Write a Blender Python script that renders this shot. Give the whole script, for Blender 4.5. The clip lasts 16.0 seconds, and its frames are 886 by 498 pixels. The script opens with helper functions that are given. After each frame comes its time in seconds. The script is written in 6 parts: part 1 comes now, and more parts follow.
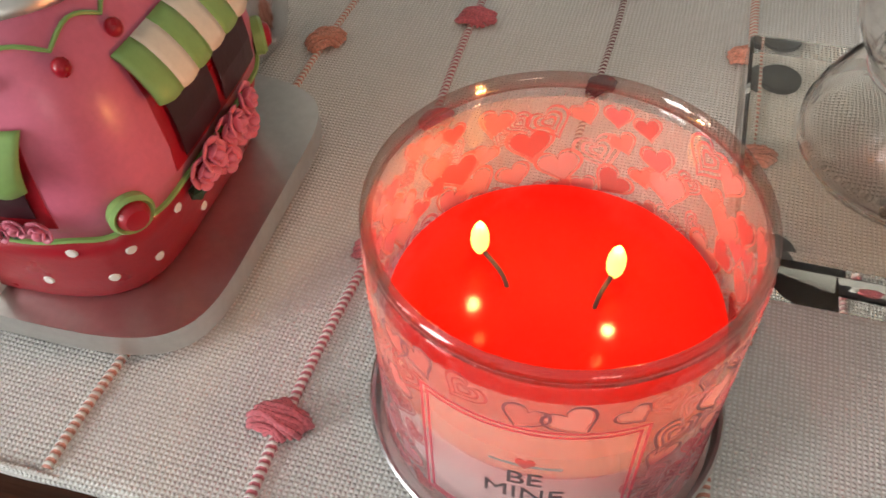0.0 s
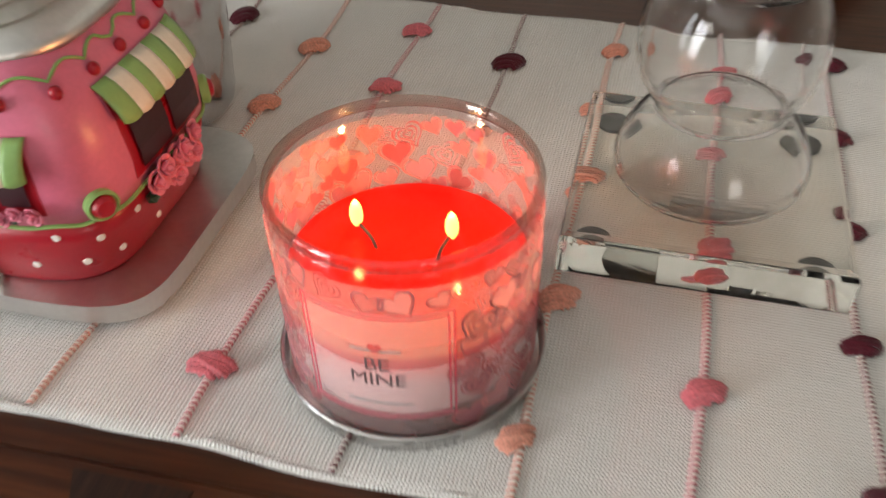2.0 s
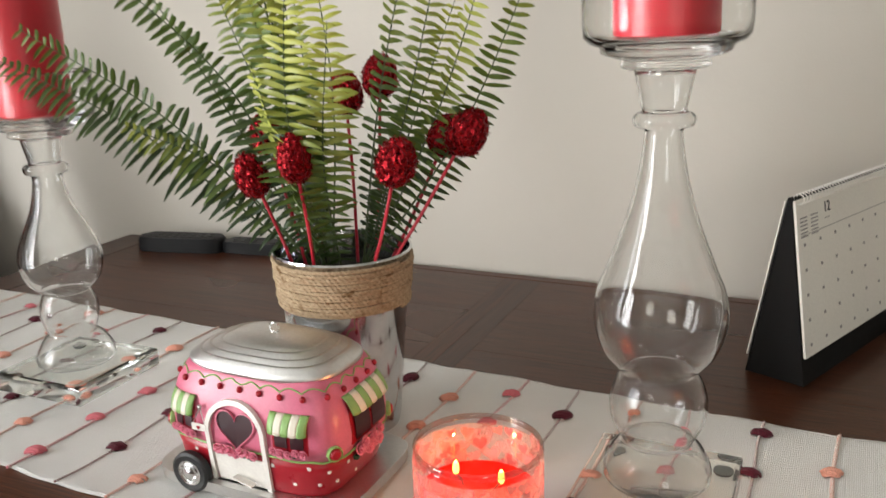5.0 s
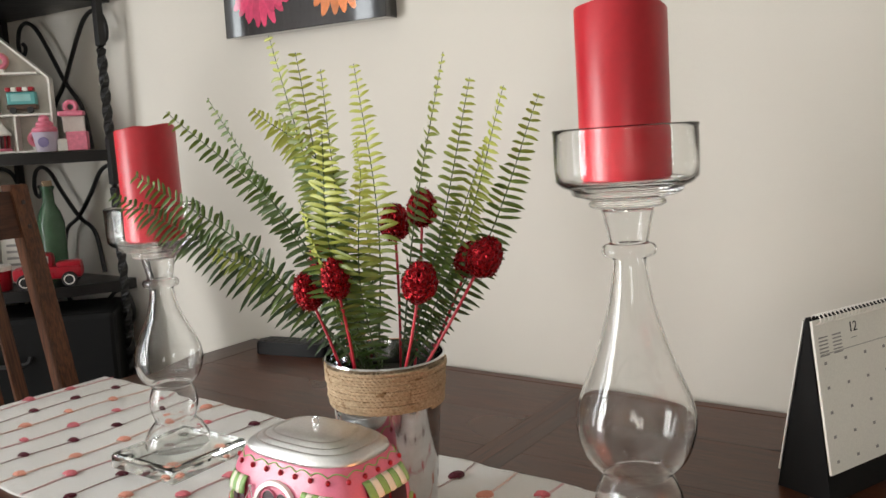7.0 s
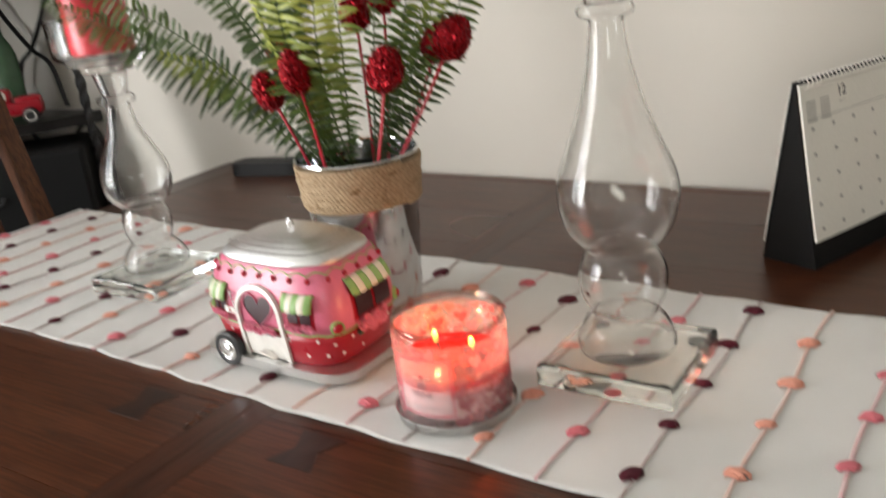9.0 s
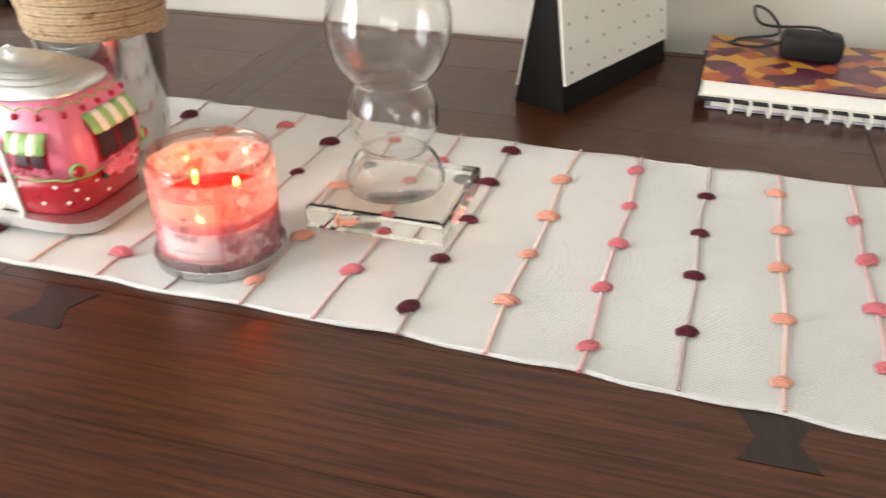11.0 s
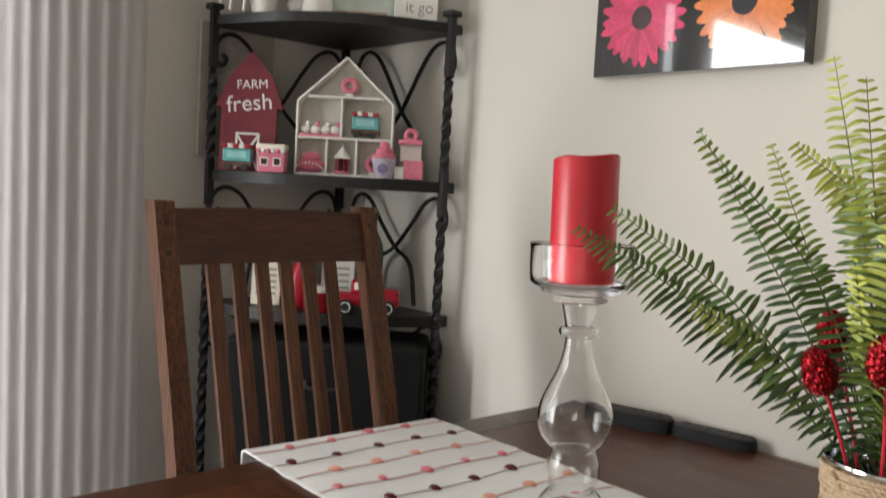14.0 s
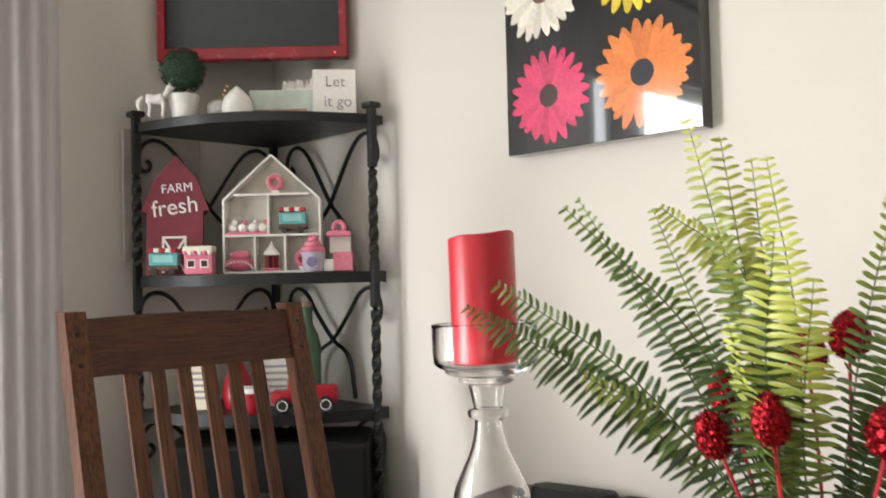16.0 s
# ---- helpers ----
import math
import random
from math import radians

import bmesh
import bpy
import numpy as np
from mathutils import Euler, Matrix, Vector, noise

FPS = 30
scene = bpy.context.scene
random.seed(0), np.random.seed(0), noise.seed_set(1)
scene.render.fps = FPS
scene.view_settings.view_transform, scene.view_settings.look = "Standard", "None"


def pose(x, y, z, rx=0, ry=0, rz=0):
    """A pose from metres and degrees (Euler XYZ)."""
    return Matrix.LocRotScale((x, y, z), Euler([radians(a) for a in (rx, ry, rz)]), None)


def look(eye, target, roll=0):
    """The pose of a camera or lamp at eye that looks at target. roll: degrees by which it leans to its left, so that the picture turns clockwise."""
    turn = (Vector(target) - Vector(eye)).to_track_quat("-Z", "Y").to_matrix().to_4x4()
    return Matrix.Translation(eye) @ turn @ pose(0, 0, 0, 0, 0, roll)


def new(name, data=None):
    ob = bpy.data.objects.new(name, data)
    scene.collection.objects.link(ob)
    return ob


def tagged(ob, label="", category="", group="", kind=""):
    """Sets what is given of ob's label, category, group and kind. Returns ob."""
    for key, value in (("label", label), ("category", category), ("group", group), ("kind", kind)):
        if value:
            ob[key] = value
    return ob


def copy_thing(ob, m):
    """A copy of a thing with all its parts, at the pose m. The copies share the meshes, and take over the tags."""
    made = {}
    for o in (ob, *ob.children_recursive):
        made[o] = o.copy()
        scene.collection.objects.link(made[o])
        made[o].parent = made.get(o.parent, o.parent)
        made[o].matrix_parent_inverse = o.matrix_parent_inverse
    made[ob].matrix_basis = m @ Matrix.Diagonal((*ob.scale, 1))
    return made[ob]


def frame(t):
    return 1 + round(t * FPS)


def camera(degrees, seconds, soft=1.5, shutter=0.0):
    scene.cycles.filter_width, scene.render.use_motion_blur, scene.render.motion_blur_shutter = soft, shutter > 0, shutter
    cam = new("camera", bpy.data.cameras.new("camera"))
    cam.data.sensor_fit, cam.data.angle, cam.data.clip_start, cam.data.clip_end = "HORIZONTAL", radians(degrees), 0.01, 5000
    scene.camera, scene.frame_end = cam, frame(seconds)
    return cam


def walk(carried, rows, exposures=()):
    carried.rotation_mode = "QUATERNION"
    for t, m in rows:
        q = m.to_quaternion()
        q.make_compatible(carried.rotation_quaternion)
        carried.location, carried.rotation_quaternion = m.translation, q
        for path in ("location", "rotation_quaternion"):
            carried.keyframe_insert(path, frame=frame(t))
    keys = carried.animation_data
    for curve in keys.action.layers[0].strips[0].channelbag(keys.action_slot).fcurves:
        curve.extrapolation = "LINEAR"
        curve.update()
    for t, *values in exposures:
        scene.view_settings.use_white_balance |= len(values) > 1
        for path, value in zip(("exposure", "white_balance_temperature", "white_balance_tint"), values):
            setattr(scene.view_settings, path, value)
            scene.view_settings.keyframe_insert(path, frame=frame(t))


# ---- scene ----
cam = camera(55.1, 16.0, shutter=0.5)
PATH = [
    (0, (-0.0071, -0.1602, 0.9957), (-0.4279, 1.0717, -0.5227), -2.43),
    (0.5, (-0.0036, -0.1588, 0.9955), (-0.3799, 1.0999, -0.5125), -0.43),
    (1, (-0.0046, -0.1585, 0.9915), (-0.3509, 1.1268, -0.5012), 1.29),
    (1.5, (0.0073, -0.1775, 1.0024), (-0.3536, 1.1572, -0.4427), 1.17),
    (2, (0.0569, -0.2457, 1.0248), (-0.3633, 1.1885, -0.3042), -1.71),
    (2.5, (0.094, -0.344, 1.052), (-0.395, 1.183, -0.143), -2.5),
    (3, (0.103, -0.402, 1.084), (-0.478, 1.213, 0.057), -1.7),
    (3.5, (0.121, -0.46, 1.112), (-0.536, 1.224, 0.256), -1.0),
    (4, (0.142, -0.496, 1.131), (-0.574, 1.227, 0.412), -0.6),
    (4.5, (0.176, -0.535, 1.152), (-0.598, 1.205, 0.542), -0.9),
    (5, (0.215, -0.553, 1.166), (-0.638, 1.174, 0.627), -1.4),
    (5.2, (0.232, -0.562, 1.172), (-0.665, 1.15, 0.656), -1.5),
    (7.3, (0.403, -0.588, 1.194), (-0.791, 0.995, 0.932), -2.7),
    (7.5, (0.404, -0.589, 1.194), (-0.786, 0.998, 0.935), -2.8),
    (8, (0.403, -0.586, 1.188), (-0.785, 0.998, 0.904), -3.4),
    (8.5, (0.388, -0.579, 1.167), (-0.799, 0.974, 0.745), -5.1),
    (9, (0.385, -0.556, 1.146), (-0.746, 0.951, 0.476), -6.8),
    (9.5, (0.412, -0.532, 1.127), (-0.498, 1.029, 0.271), -6.5),
    (9.7, (0.413, -0.522, 1.124), (-0.384, 1.059, 0.193), -6.5),
    (10.8, (0.36, -0.55, 1.12), (-0.146, 1.106, 0.12), 0.0),
    (12, (0.262, -0.597, 1.122), (-0.773, 0.799, 0.132), 6.4),
    (12.5, (0.183, -0.636, 1.132), (-1.074, 0.692, 0.321), 7.0),
    (13, (0.116, -0.651, 1.155), (-1.322, 0.624, 0.604), 4.7),
    (13.5, (0.084, -0.681, 1.162), (-1.417, 0.602, 0.846), 4.0),
    (14, (0.071, -0.685, 1.167), (-1.458, 0.596, 1.031), 3.1),
    (14.5, (0.08, -0.676, 1.168), (-1.456, 0.604, 1.165), 2.3),
    (15, (0.094, -0.666, 1.167), (-1.433, 0.621, 1.273), 1.1),
    (15.5, (0.102, -0.631, 1.169), (-1.418, 0.662, 1.299), -0.6),
    (16, (0.117, -0.609, 1.167), (-1.373, 0.724, 1.235), -1.4),
]
EXPOSURE = ((0, -0.58), (0.5, -0.60), (1.5, -0.58), (2.5, -0.38), (3.5, -0.32), (5, -0.33), (7.5, -0.30), (8.5, -0.29), (9.7, -0.10), (12, 0.46), (12.5, 0.36), (13, -0.12), (13.5, -0.14), (14, -0.40), (14.5, -0.46), (15, -0.18), (15.5, -0.03), (16, 0.06))
walk(cam, [(t, look(eye, target, roll)) for t, eye, target, roll in PATH], EXPOSURE)

# ---- light ----
ROOM = 3.0          # degrees by which the room is turned against the runner
TABLE = 2.2         # the same for the table
TOP = 0.75          # the table's height
RM = pose(0, 0, 0, 0, 0, ROOM)
TM = pose(0, 0, 0, 0, 0, TABLE)

world = bpy.data.worlds.new("sky")
scene.world = world
world.use_nodes = True
_n, _l = world.node_tree.nodes, world.node_tree.links
sky = _n.new("ShaderNodeTexSky")
sky.sky_type, sky.sun_disc = "NISHITA", False
sky.sun_elevation, sky.sun_rotation = radians(35), radians(200)
_l.new(sky.outputs[0], _n["Background"].inputs[0])
_n["Background"].inputs[1].default_value = 0.15

sun = new("sun", bpy.data.lights.new("sun", "SUN"))
sun.data.energy, sun.data.angle, sun.data.color = 2.0, radians(0.6), (1.0, 0.95, 0.88)
sun.matrix_world = RM @ look((-1.2, -4, 4.2), (0, 0, 0))


def window_light(name, centre, aim, width, height, watts, colour):
    """Daylight that comes in through a window's opening."""
    lamp = new(name, bpy.data.lights.new(name, "AREA"))
    lamp.data.shape, lamp.data.size, lamp.data.size_y = "RECTANGLE", width, height
    lamp.data.energy, lamp.data.color = watts, colour
    lamp.matrix_world = RM @ look(centre, aim)
    return lamp


window_light("patio_door_daylight", (-1.93, -0.60, 1.05), (0, -0.60, 1.05), 0.80, 1.84, 34, (0.92, 0.95, 0.98))
window_light("patio_door_daylight", (-1.93, -1.76, 1.05), (0, -1.76, 1.05), 0.90, 1.84, 140, (0.95, 0.955, 0.95))
window_light("window_daylight", (2.1, -3.68, 1.5), (2.1, 0, 1.3), 1.2, 1.1, 34, (1.0, 0.935, 0.85))

# ---- materials ----


class Nodes:
    """A node material under construction."""

    def __init__(self, name):
        self.mat = bpy.data.materials.new(name)
        self.mat.use_nodes = True
        self.tree = self.mat.node_tree
        self.bsdf = self.tree.nodes["Principled BSDF"]
        self.out = self.tree.nodes["Material Output"]

    def add(self, kind, operation="", wave_type="", bands_direction="", blend_type="", **values):
        node = self.tree.nodes.new("ShaderNode" + kind)
        if operation:
            node.operation = operation
        if wave_type:
            node.wave_type, node.bands_direction = wave_type, bands_direction
        if blend_type:
            node.blend_type = blend_type
        for key, value in values.items():
            node.inputs[key[2:].replace("_", " ")].default_value = value
        return node

    def link(self, a, b):
        self.tree.links.new(a, b)

    def coords(self, scale=(1, 1, 1), rot=(0, 0, 0), kind="Object"):
        tc = self.add("TexCoord")
        mp = self.add("Mapping")
        mp.inputs["Scale"].default_value = scale
        mp.inputs["Rotation"].default_value = rot
        self.link(tc.outputs[kind], mp.inputs["Vector"])
        return mp.outputs[0]

    def noise(self, vec, scale, detail=3.0, rough=0.55):
        n = self.add("TexNoise", i_Scale=scale, i_Detail=detail, i_Roughness=rough)
        if vec is not None:
            self.link(vec, n.inputs["Vector"])
        return n.outputs["Fac"]

    def ramp(self, fac, stops, interpolation="LINEAR"):
        r = self.add("ValToRGB")
        r.color_ramp.interpolation = interpolation
        els = r.color_ramp.elements
        while len(els) < len(stops):
            els.new(0.5)
        for el, (p, c) in zip(els, stops):
            el.position, el.color = p, (*c, 1)
        self.link(fac, r.inputs[0])
        return r.outputs[0]

    def mix(self, fac, a, b, blend="MIX"):
        m = self.add("MixRGB", blend_type=blend)
        for sock, v in zip(m.inputs, (fac, a, b)):
            if isinstance(v, (int, float)):
                sock.default_value = v
            elif isinstance(v, tuple):
                sock.default_value = (*v, 1)
            else:
                self.link(v, sock)
        return m.outputs[0]

    def bump(self, height, strength, distance=0.001, normal=None):
        b = self.add("Bump", i_Strength=strength, i_Distance=distance)
        self.link(height, b.inputs["Height"])
        if normal is not None:
            self.link(normal, b.inputs["Normal"])
        return b.outputs[0]

    def set(self, **values):
        for key, v in values.items():
            sock = self.bsdf.inputs[key.replace("_", " ")]
            if isinstance(v, (int, float)):
                sock.default_value = v
            elif isinstance(v, tuple):
                sock.default_value = (*v, 1) if len(v) == 3 and sock.type == "RGBA" else v
            else:
                self.link(v, sock)
        return self


def shade(c, k):
    return tuple(min(1.0, max(0.0, v * k)) for v in c)


def surface(name, colour, rough=0.5, metal=0.0, vary=0.15, scale=30.0, fine=400.0, relief=0.15, spec=0.5, depth=0.0006, **more):
    """A plain painted, moulded or metal surface with blotches, grain and a little relief."""
    n = Nodes(name)
    vec = n.coords()
    big = n.noise(vec, scale, 4)
    small = n.noise(vec, fine, 2)
    col = n.ramp(big, [(0.3, shade(colour, 1 - vary)), (0.7, shade(colour, 1 + vary))])
    col = n.mix(0.18, col, n.ramp(small, [(0.3, shade(colour, 0.75)), (0.7, shade(colour, 1.2))]))
    rg = n.add("MapRange", i_To_Min=max(0.02, rough - 0.09), i_To_Max=min(1, rough + 0.09))
    n.link(big, rg.inputs["Value"])
    n.set(Base_Color=col, Roughness=rg.outputs[0], Metallic=metal, Normal=n.bump(small, relief, depth))
    n.bsdf.inputs["Specular IOR Level"].default_value = spec
    for key, v in more.items():
        n.set(**{key: v})
    return n.mat


def wood(name, dark, light, rough=0.36, along="X", grain=1.0, coat=0.04, spec=0.4):
    """Stained wood with streaks along one axis, broad boards' tone and open pores."""
    n = Nodes(name)
    st = {"X": (0.7, 18, 18), "Y": (18, 0.7, 18), "Z": (18, 18, 0.7)}[along]
    info = n.add("ObjectInfo")
    tc = n.add("TexCoord")
    shift = n.add("VectorMath", operation="MULTIPLY_ADD")
    shift.inputs[1].default_value = (1, 1, 1)
    n.link(tc.outputs["Object"], shift.inputs[0])
    comb = n.add("CombineXYZ")
    mul = n.add("Math", operation="MULTIPLY")
    mul.inputs[1].default_value = 7.3
    n.link(info.outputs["Random"], mul.inputs[0])
    for k in range(3):
        n.link(mul.outputs[0], comb.inputs[k])
    n.link(comb.outputs[0], shift.inputs[2])
    mp = n.add("Mapping")
    mp.inputs["Scale"].default_value = st
    n.link(shift.outputs[0], mp.inputs["Vector"])
    v = mp.outputs[0]
    streak = n.noise(v, 2.2 * grain, 5, 0.62)
    fine = n.noise(v, 14 * grain, 4, 0.6)
    pores = n.noise(v, 34 * grain, 2, 0.5)
    broad = n.noise(shift.outputs[0], 3.0, 2)
    col = n.ramp(streak, [(0.3, dark), (0.72, light)])
    col = n.mix(0.55, col, n.ramp(fine, [(0.38, shade(dark, 0.6)), (0.62, shade(light, 1.15))]))
    col = n.mix(0.5, col, n.ramp(broad, [(0.3, (0.62, 0.60, 0.6)), (0.75, (1.0, 1.0, 1.0))]), "MULTIPLY")
    tone = n.add("MapRange", i_To_Min=0.82, i_To_Max=1.18)
    n.link(info.outputs["Random"], tone.inputs["Value"])
    hsv = n.add("HueSaturation")
    n.link(tone.outputs[0], hsv.inputs["Value"])
    n.link(col, hsv.inputs["Color"])
    rg = n.add("MapRange", i_To_Min=rough - 0.08, i_To_Max=rough + 0.14)
    n.link(broad, rg.inputs["Value"])
    nb = n.bump(pores, 0.25, 0.0005)
    n.bsdf.inputs["Specular IOR Level"].default_value = spec
    n.set(Base_Color=hsv.outputs[0], Roughness=rg.outputs[0], Normal=n.bump(streak, 0.15, 0.0006, nb), Coat_Weight=coat, Coat_Roughness=0.22)
    return n.mat


def thin_glass(name, tint=(0.97, 0.98, 0.975), ior=1.5, gloss_rough=0.012):
    """Blown glass: clear, with the mirror image of the room on its skin."""
    n = Nodes(name)
    clear = n.add("BsdfTransparent")
    clear.inputs[0].default_value = (*tint, 1)
    shine = n.add("BsdfGlossy")
    shine.inputs["Roughness"].default_value = gloss_rough
    lw = n.add("LayerWeight", i_Blend=0.5)
    vec = n.coords()
    n.link(n.bump(n.noise(vec, 14, 1), 0.12, 0.002), shine.inputs["Normal"])
    steep = n.add("Math", operation="POWER")
    steep.inputs[1].default_value = 4.0
    n.link(lw.outputs["Facing"], steep.inputs[0])
    gain = n.add("Math", operation="MULTIPLY_ADD")
    gain.inputs[1].default_value, gain.inputs[2].default_value = 0.62, ((ior - 1) / (ior + 1)) ** 2
    n.link(steep.outputs[0], gain.inputs[0])
    m = n.add("MixShader")
    n.link(gain.outputs[0], m.inputs[0])
    n.link(clear.outputs[0], m.inputs[1])
    n.link(shine.outputs[0], m.inputs[2])
    n.link(m.outputs[0], n.out.inputs["Surface"])
    return n.mat


def solid_glass(name, tint=(0.96, 0.985, 0.96), ior=1.47):
    n = Nodes(name)
    n.set(Base_Color=tint, Roughness=0.01, IOR=ior, Transmission_Weight=1.0)
    vec = n.coords()
    n.set(Normal=n.bump(n.noise(vec, 25, 1), 0.05, 0.001))
    return n.mat


WALL = (0.62, 0.585, 0.525)


def wall_paint():
    n = Nodes("wall_paint")
    vec = n.coords()
    big, mid, small = n.noise(vec, 1.2, 3), n.noise(vec, 55, 4), n.noise(vec, 240, 2)
    col = n.ramp(big, [(0.25, shade(WALL, 0.94)), (0.75, shade(WALL, 1.05))])
    nb = n.bump(mid, 0.35, 0.0016)
    n.set(Base_Color=col, Roughness=0.72, Normal=n.bump(small, 0.2, 0.0005, nb))
    return n.mat


def cloth_weave(name, colour, pitch=1500.0, strength=0.7):
    """Woven cotton: two crossed sets of threads with slubs."""
    n = Nodes(name)
    vec = n.coords()
    wx = n.add("TexWave", wave_type="BANDS", bands_direction="X", i_Scale=pitch / 6.283, i_Distortion=1.6, i_Detail=2.0)
    wy = n.add("TexWave", wave_type="BANDS", bands_direction="Y", i_Scale=pitch / 6.283, i_Distortion=1.6, i_Detail=2.0)
    n.link(vec, wx.inputs["Vector"])
    n.link(vec, wy.inputs["Vector"])
    weave = n.mix(1.0, wx.outputs["Color"], wy.outputs["Color"], "MULTIPLY")
    slub = n.noise(n.coords((6, 60, 6)), 9, 3)
    soil = n.noise(vec, 7, 3)
    col = n.mix(1.0, n.ramp(soil, [(0.3, shade(colour, 0.93)), (0.7, shade(colour, 1.04))]), n.ramp(weave, [(0.0, (0.74, 0.72, 0.69)), (0.45, (1.0, 1.0, 1.0))]), "MULTIPLY")
    col = n.mix(0.12, col, n.ramp(slub, [(0.4, shade(colour, 0.8)), (0.7, shade(colour, 1.1))]))
    nb = n.bump(n.noise(vec, 16, 2), 0.35, 0.006, n.bump(weave, strength, 0.0010))
    n.set(Base_Color=col, Roughness=0.92, Normal=n.bump(slub, 0.3, 0.0008, nb), Sheen_Weight=0.25)
    n.bsdf.inputs["Specular IOR Level"].default_value = 0.15
    return n.mat


def yarn(name, colour, other=None, pitch=0.0026):
    """Cotton yarn; with a second colour the two alternate along Y, as in a wrapped cord."""
    n = Nodes(name)
    vec = n.coords()
    fib = n.noise(n.coords((1, 1, 1)), 900, 2)
    col = n.ramp(fib, [(0.3, shade(colour, 0.7)), (0.7, shade(colour, 1.2))])
    if other:
        w = n.add("TexWave", wave_type="BANDS", bands_direction="Y", i_Scale=0.314 / pitch, i_Distortion=0.8, i_Detail=2.0)
        n.link(vec, w.inputs["Vector"])
        fade = n.ramp(w.outputs["Fac"], [(0.42, (0, 0, 0)), (0.58, (1, 1, 1))])
        col = n.mix(fade, col, other)
        n.set(Normal=n.bump(w.outputs["Fac"], 0.6, 0.001))
    else:
        n.set(Normal=n.bump(fib, 0.6, 0.0012))
    n.set(Base_Color=col, Roughness=0.9, Sheen_Weight=0.2)
    n.bsdf.inputs["Specular IOR Level"].default_value = 0.15
    return n.mat


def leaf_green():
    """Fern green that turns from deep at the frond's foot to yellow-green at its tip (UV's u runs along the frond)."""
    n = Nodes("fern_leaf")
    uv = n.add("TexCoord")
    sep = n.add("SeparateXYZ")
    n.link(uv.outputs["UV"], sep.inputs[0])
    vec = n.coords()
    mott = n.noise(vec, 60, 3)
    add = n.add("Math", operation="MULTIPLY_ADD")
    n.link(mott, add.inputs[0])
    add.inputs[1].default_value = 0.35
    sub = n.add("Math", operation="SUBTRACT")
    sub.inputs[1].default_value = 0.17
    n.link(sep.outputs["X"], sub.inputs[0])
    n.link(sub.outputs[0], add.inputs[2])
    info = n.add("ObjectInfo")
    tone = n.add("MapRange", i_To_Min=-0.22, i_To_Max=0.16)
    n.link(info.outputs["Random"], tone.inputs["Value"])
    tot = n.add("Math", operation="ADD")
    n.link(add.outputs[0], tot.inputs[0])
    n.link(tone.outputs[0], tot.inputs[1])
    # leaf colours; the dark end also carries the shade among the leaflets
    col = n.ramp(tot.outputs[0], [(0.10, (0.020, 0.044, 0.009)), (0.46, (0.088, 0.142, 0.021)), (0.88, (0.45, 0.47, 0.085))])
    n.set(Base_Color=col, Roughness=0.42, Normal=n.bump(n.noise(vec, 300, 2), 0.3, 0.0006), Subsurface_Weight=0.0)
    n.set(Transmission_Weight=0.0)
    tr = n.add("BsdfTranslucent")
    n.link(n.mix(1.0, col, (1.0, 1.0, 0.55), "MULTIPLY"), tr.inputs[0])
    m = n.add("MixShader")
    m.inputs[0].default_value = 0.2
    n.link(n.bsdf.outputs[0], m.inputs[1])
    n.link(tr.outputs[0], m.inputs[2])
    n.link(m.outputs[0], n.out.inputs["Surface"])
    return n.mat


def glow(name, colour, strength):
    n = Nodes(name)
    n.set(Base_Color=colour, Emission_Color=colour, Emission_Strength=strength, Roughness=0.6)
    return n.mat


def petal(name, colour):
    """Printed petals under gloss varnish, each a little lighter or darker."""
    n = Nodes(name)
    geo = n.add("NewGeometry")
    streak = n.noise(n.coords((1, 1, 1)), 110, 3)
    col = n.ramp(geo.outputs["Random Per Island"], [(0.0, shade(colour, 0.62)), (1.0, shade(colour, 1.12))])
    col = n.mix(0.35, col, n.ramp(streak, [(0.3, shade(colour, 0.6)), (0.7, shade(colour, 1.2))]))
    n.set(Base_Color=col, Roughness=0.10, Coat_Weight=1.0, Coat_Roughness=0.03)
    return n.mat


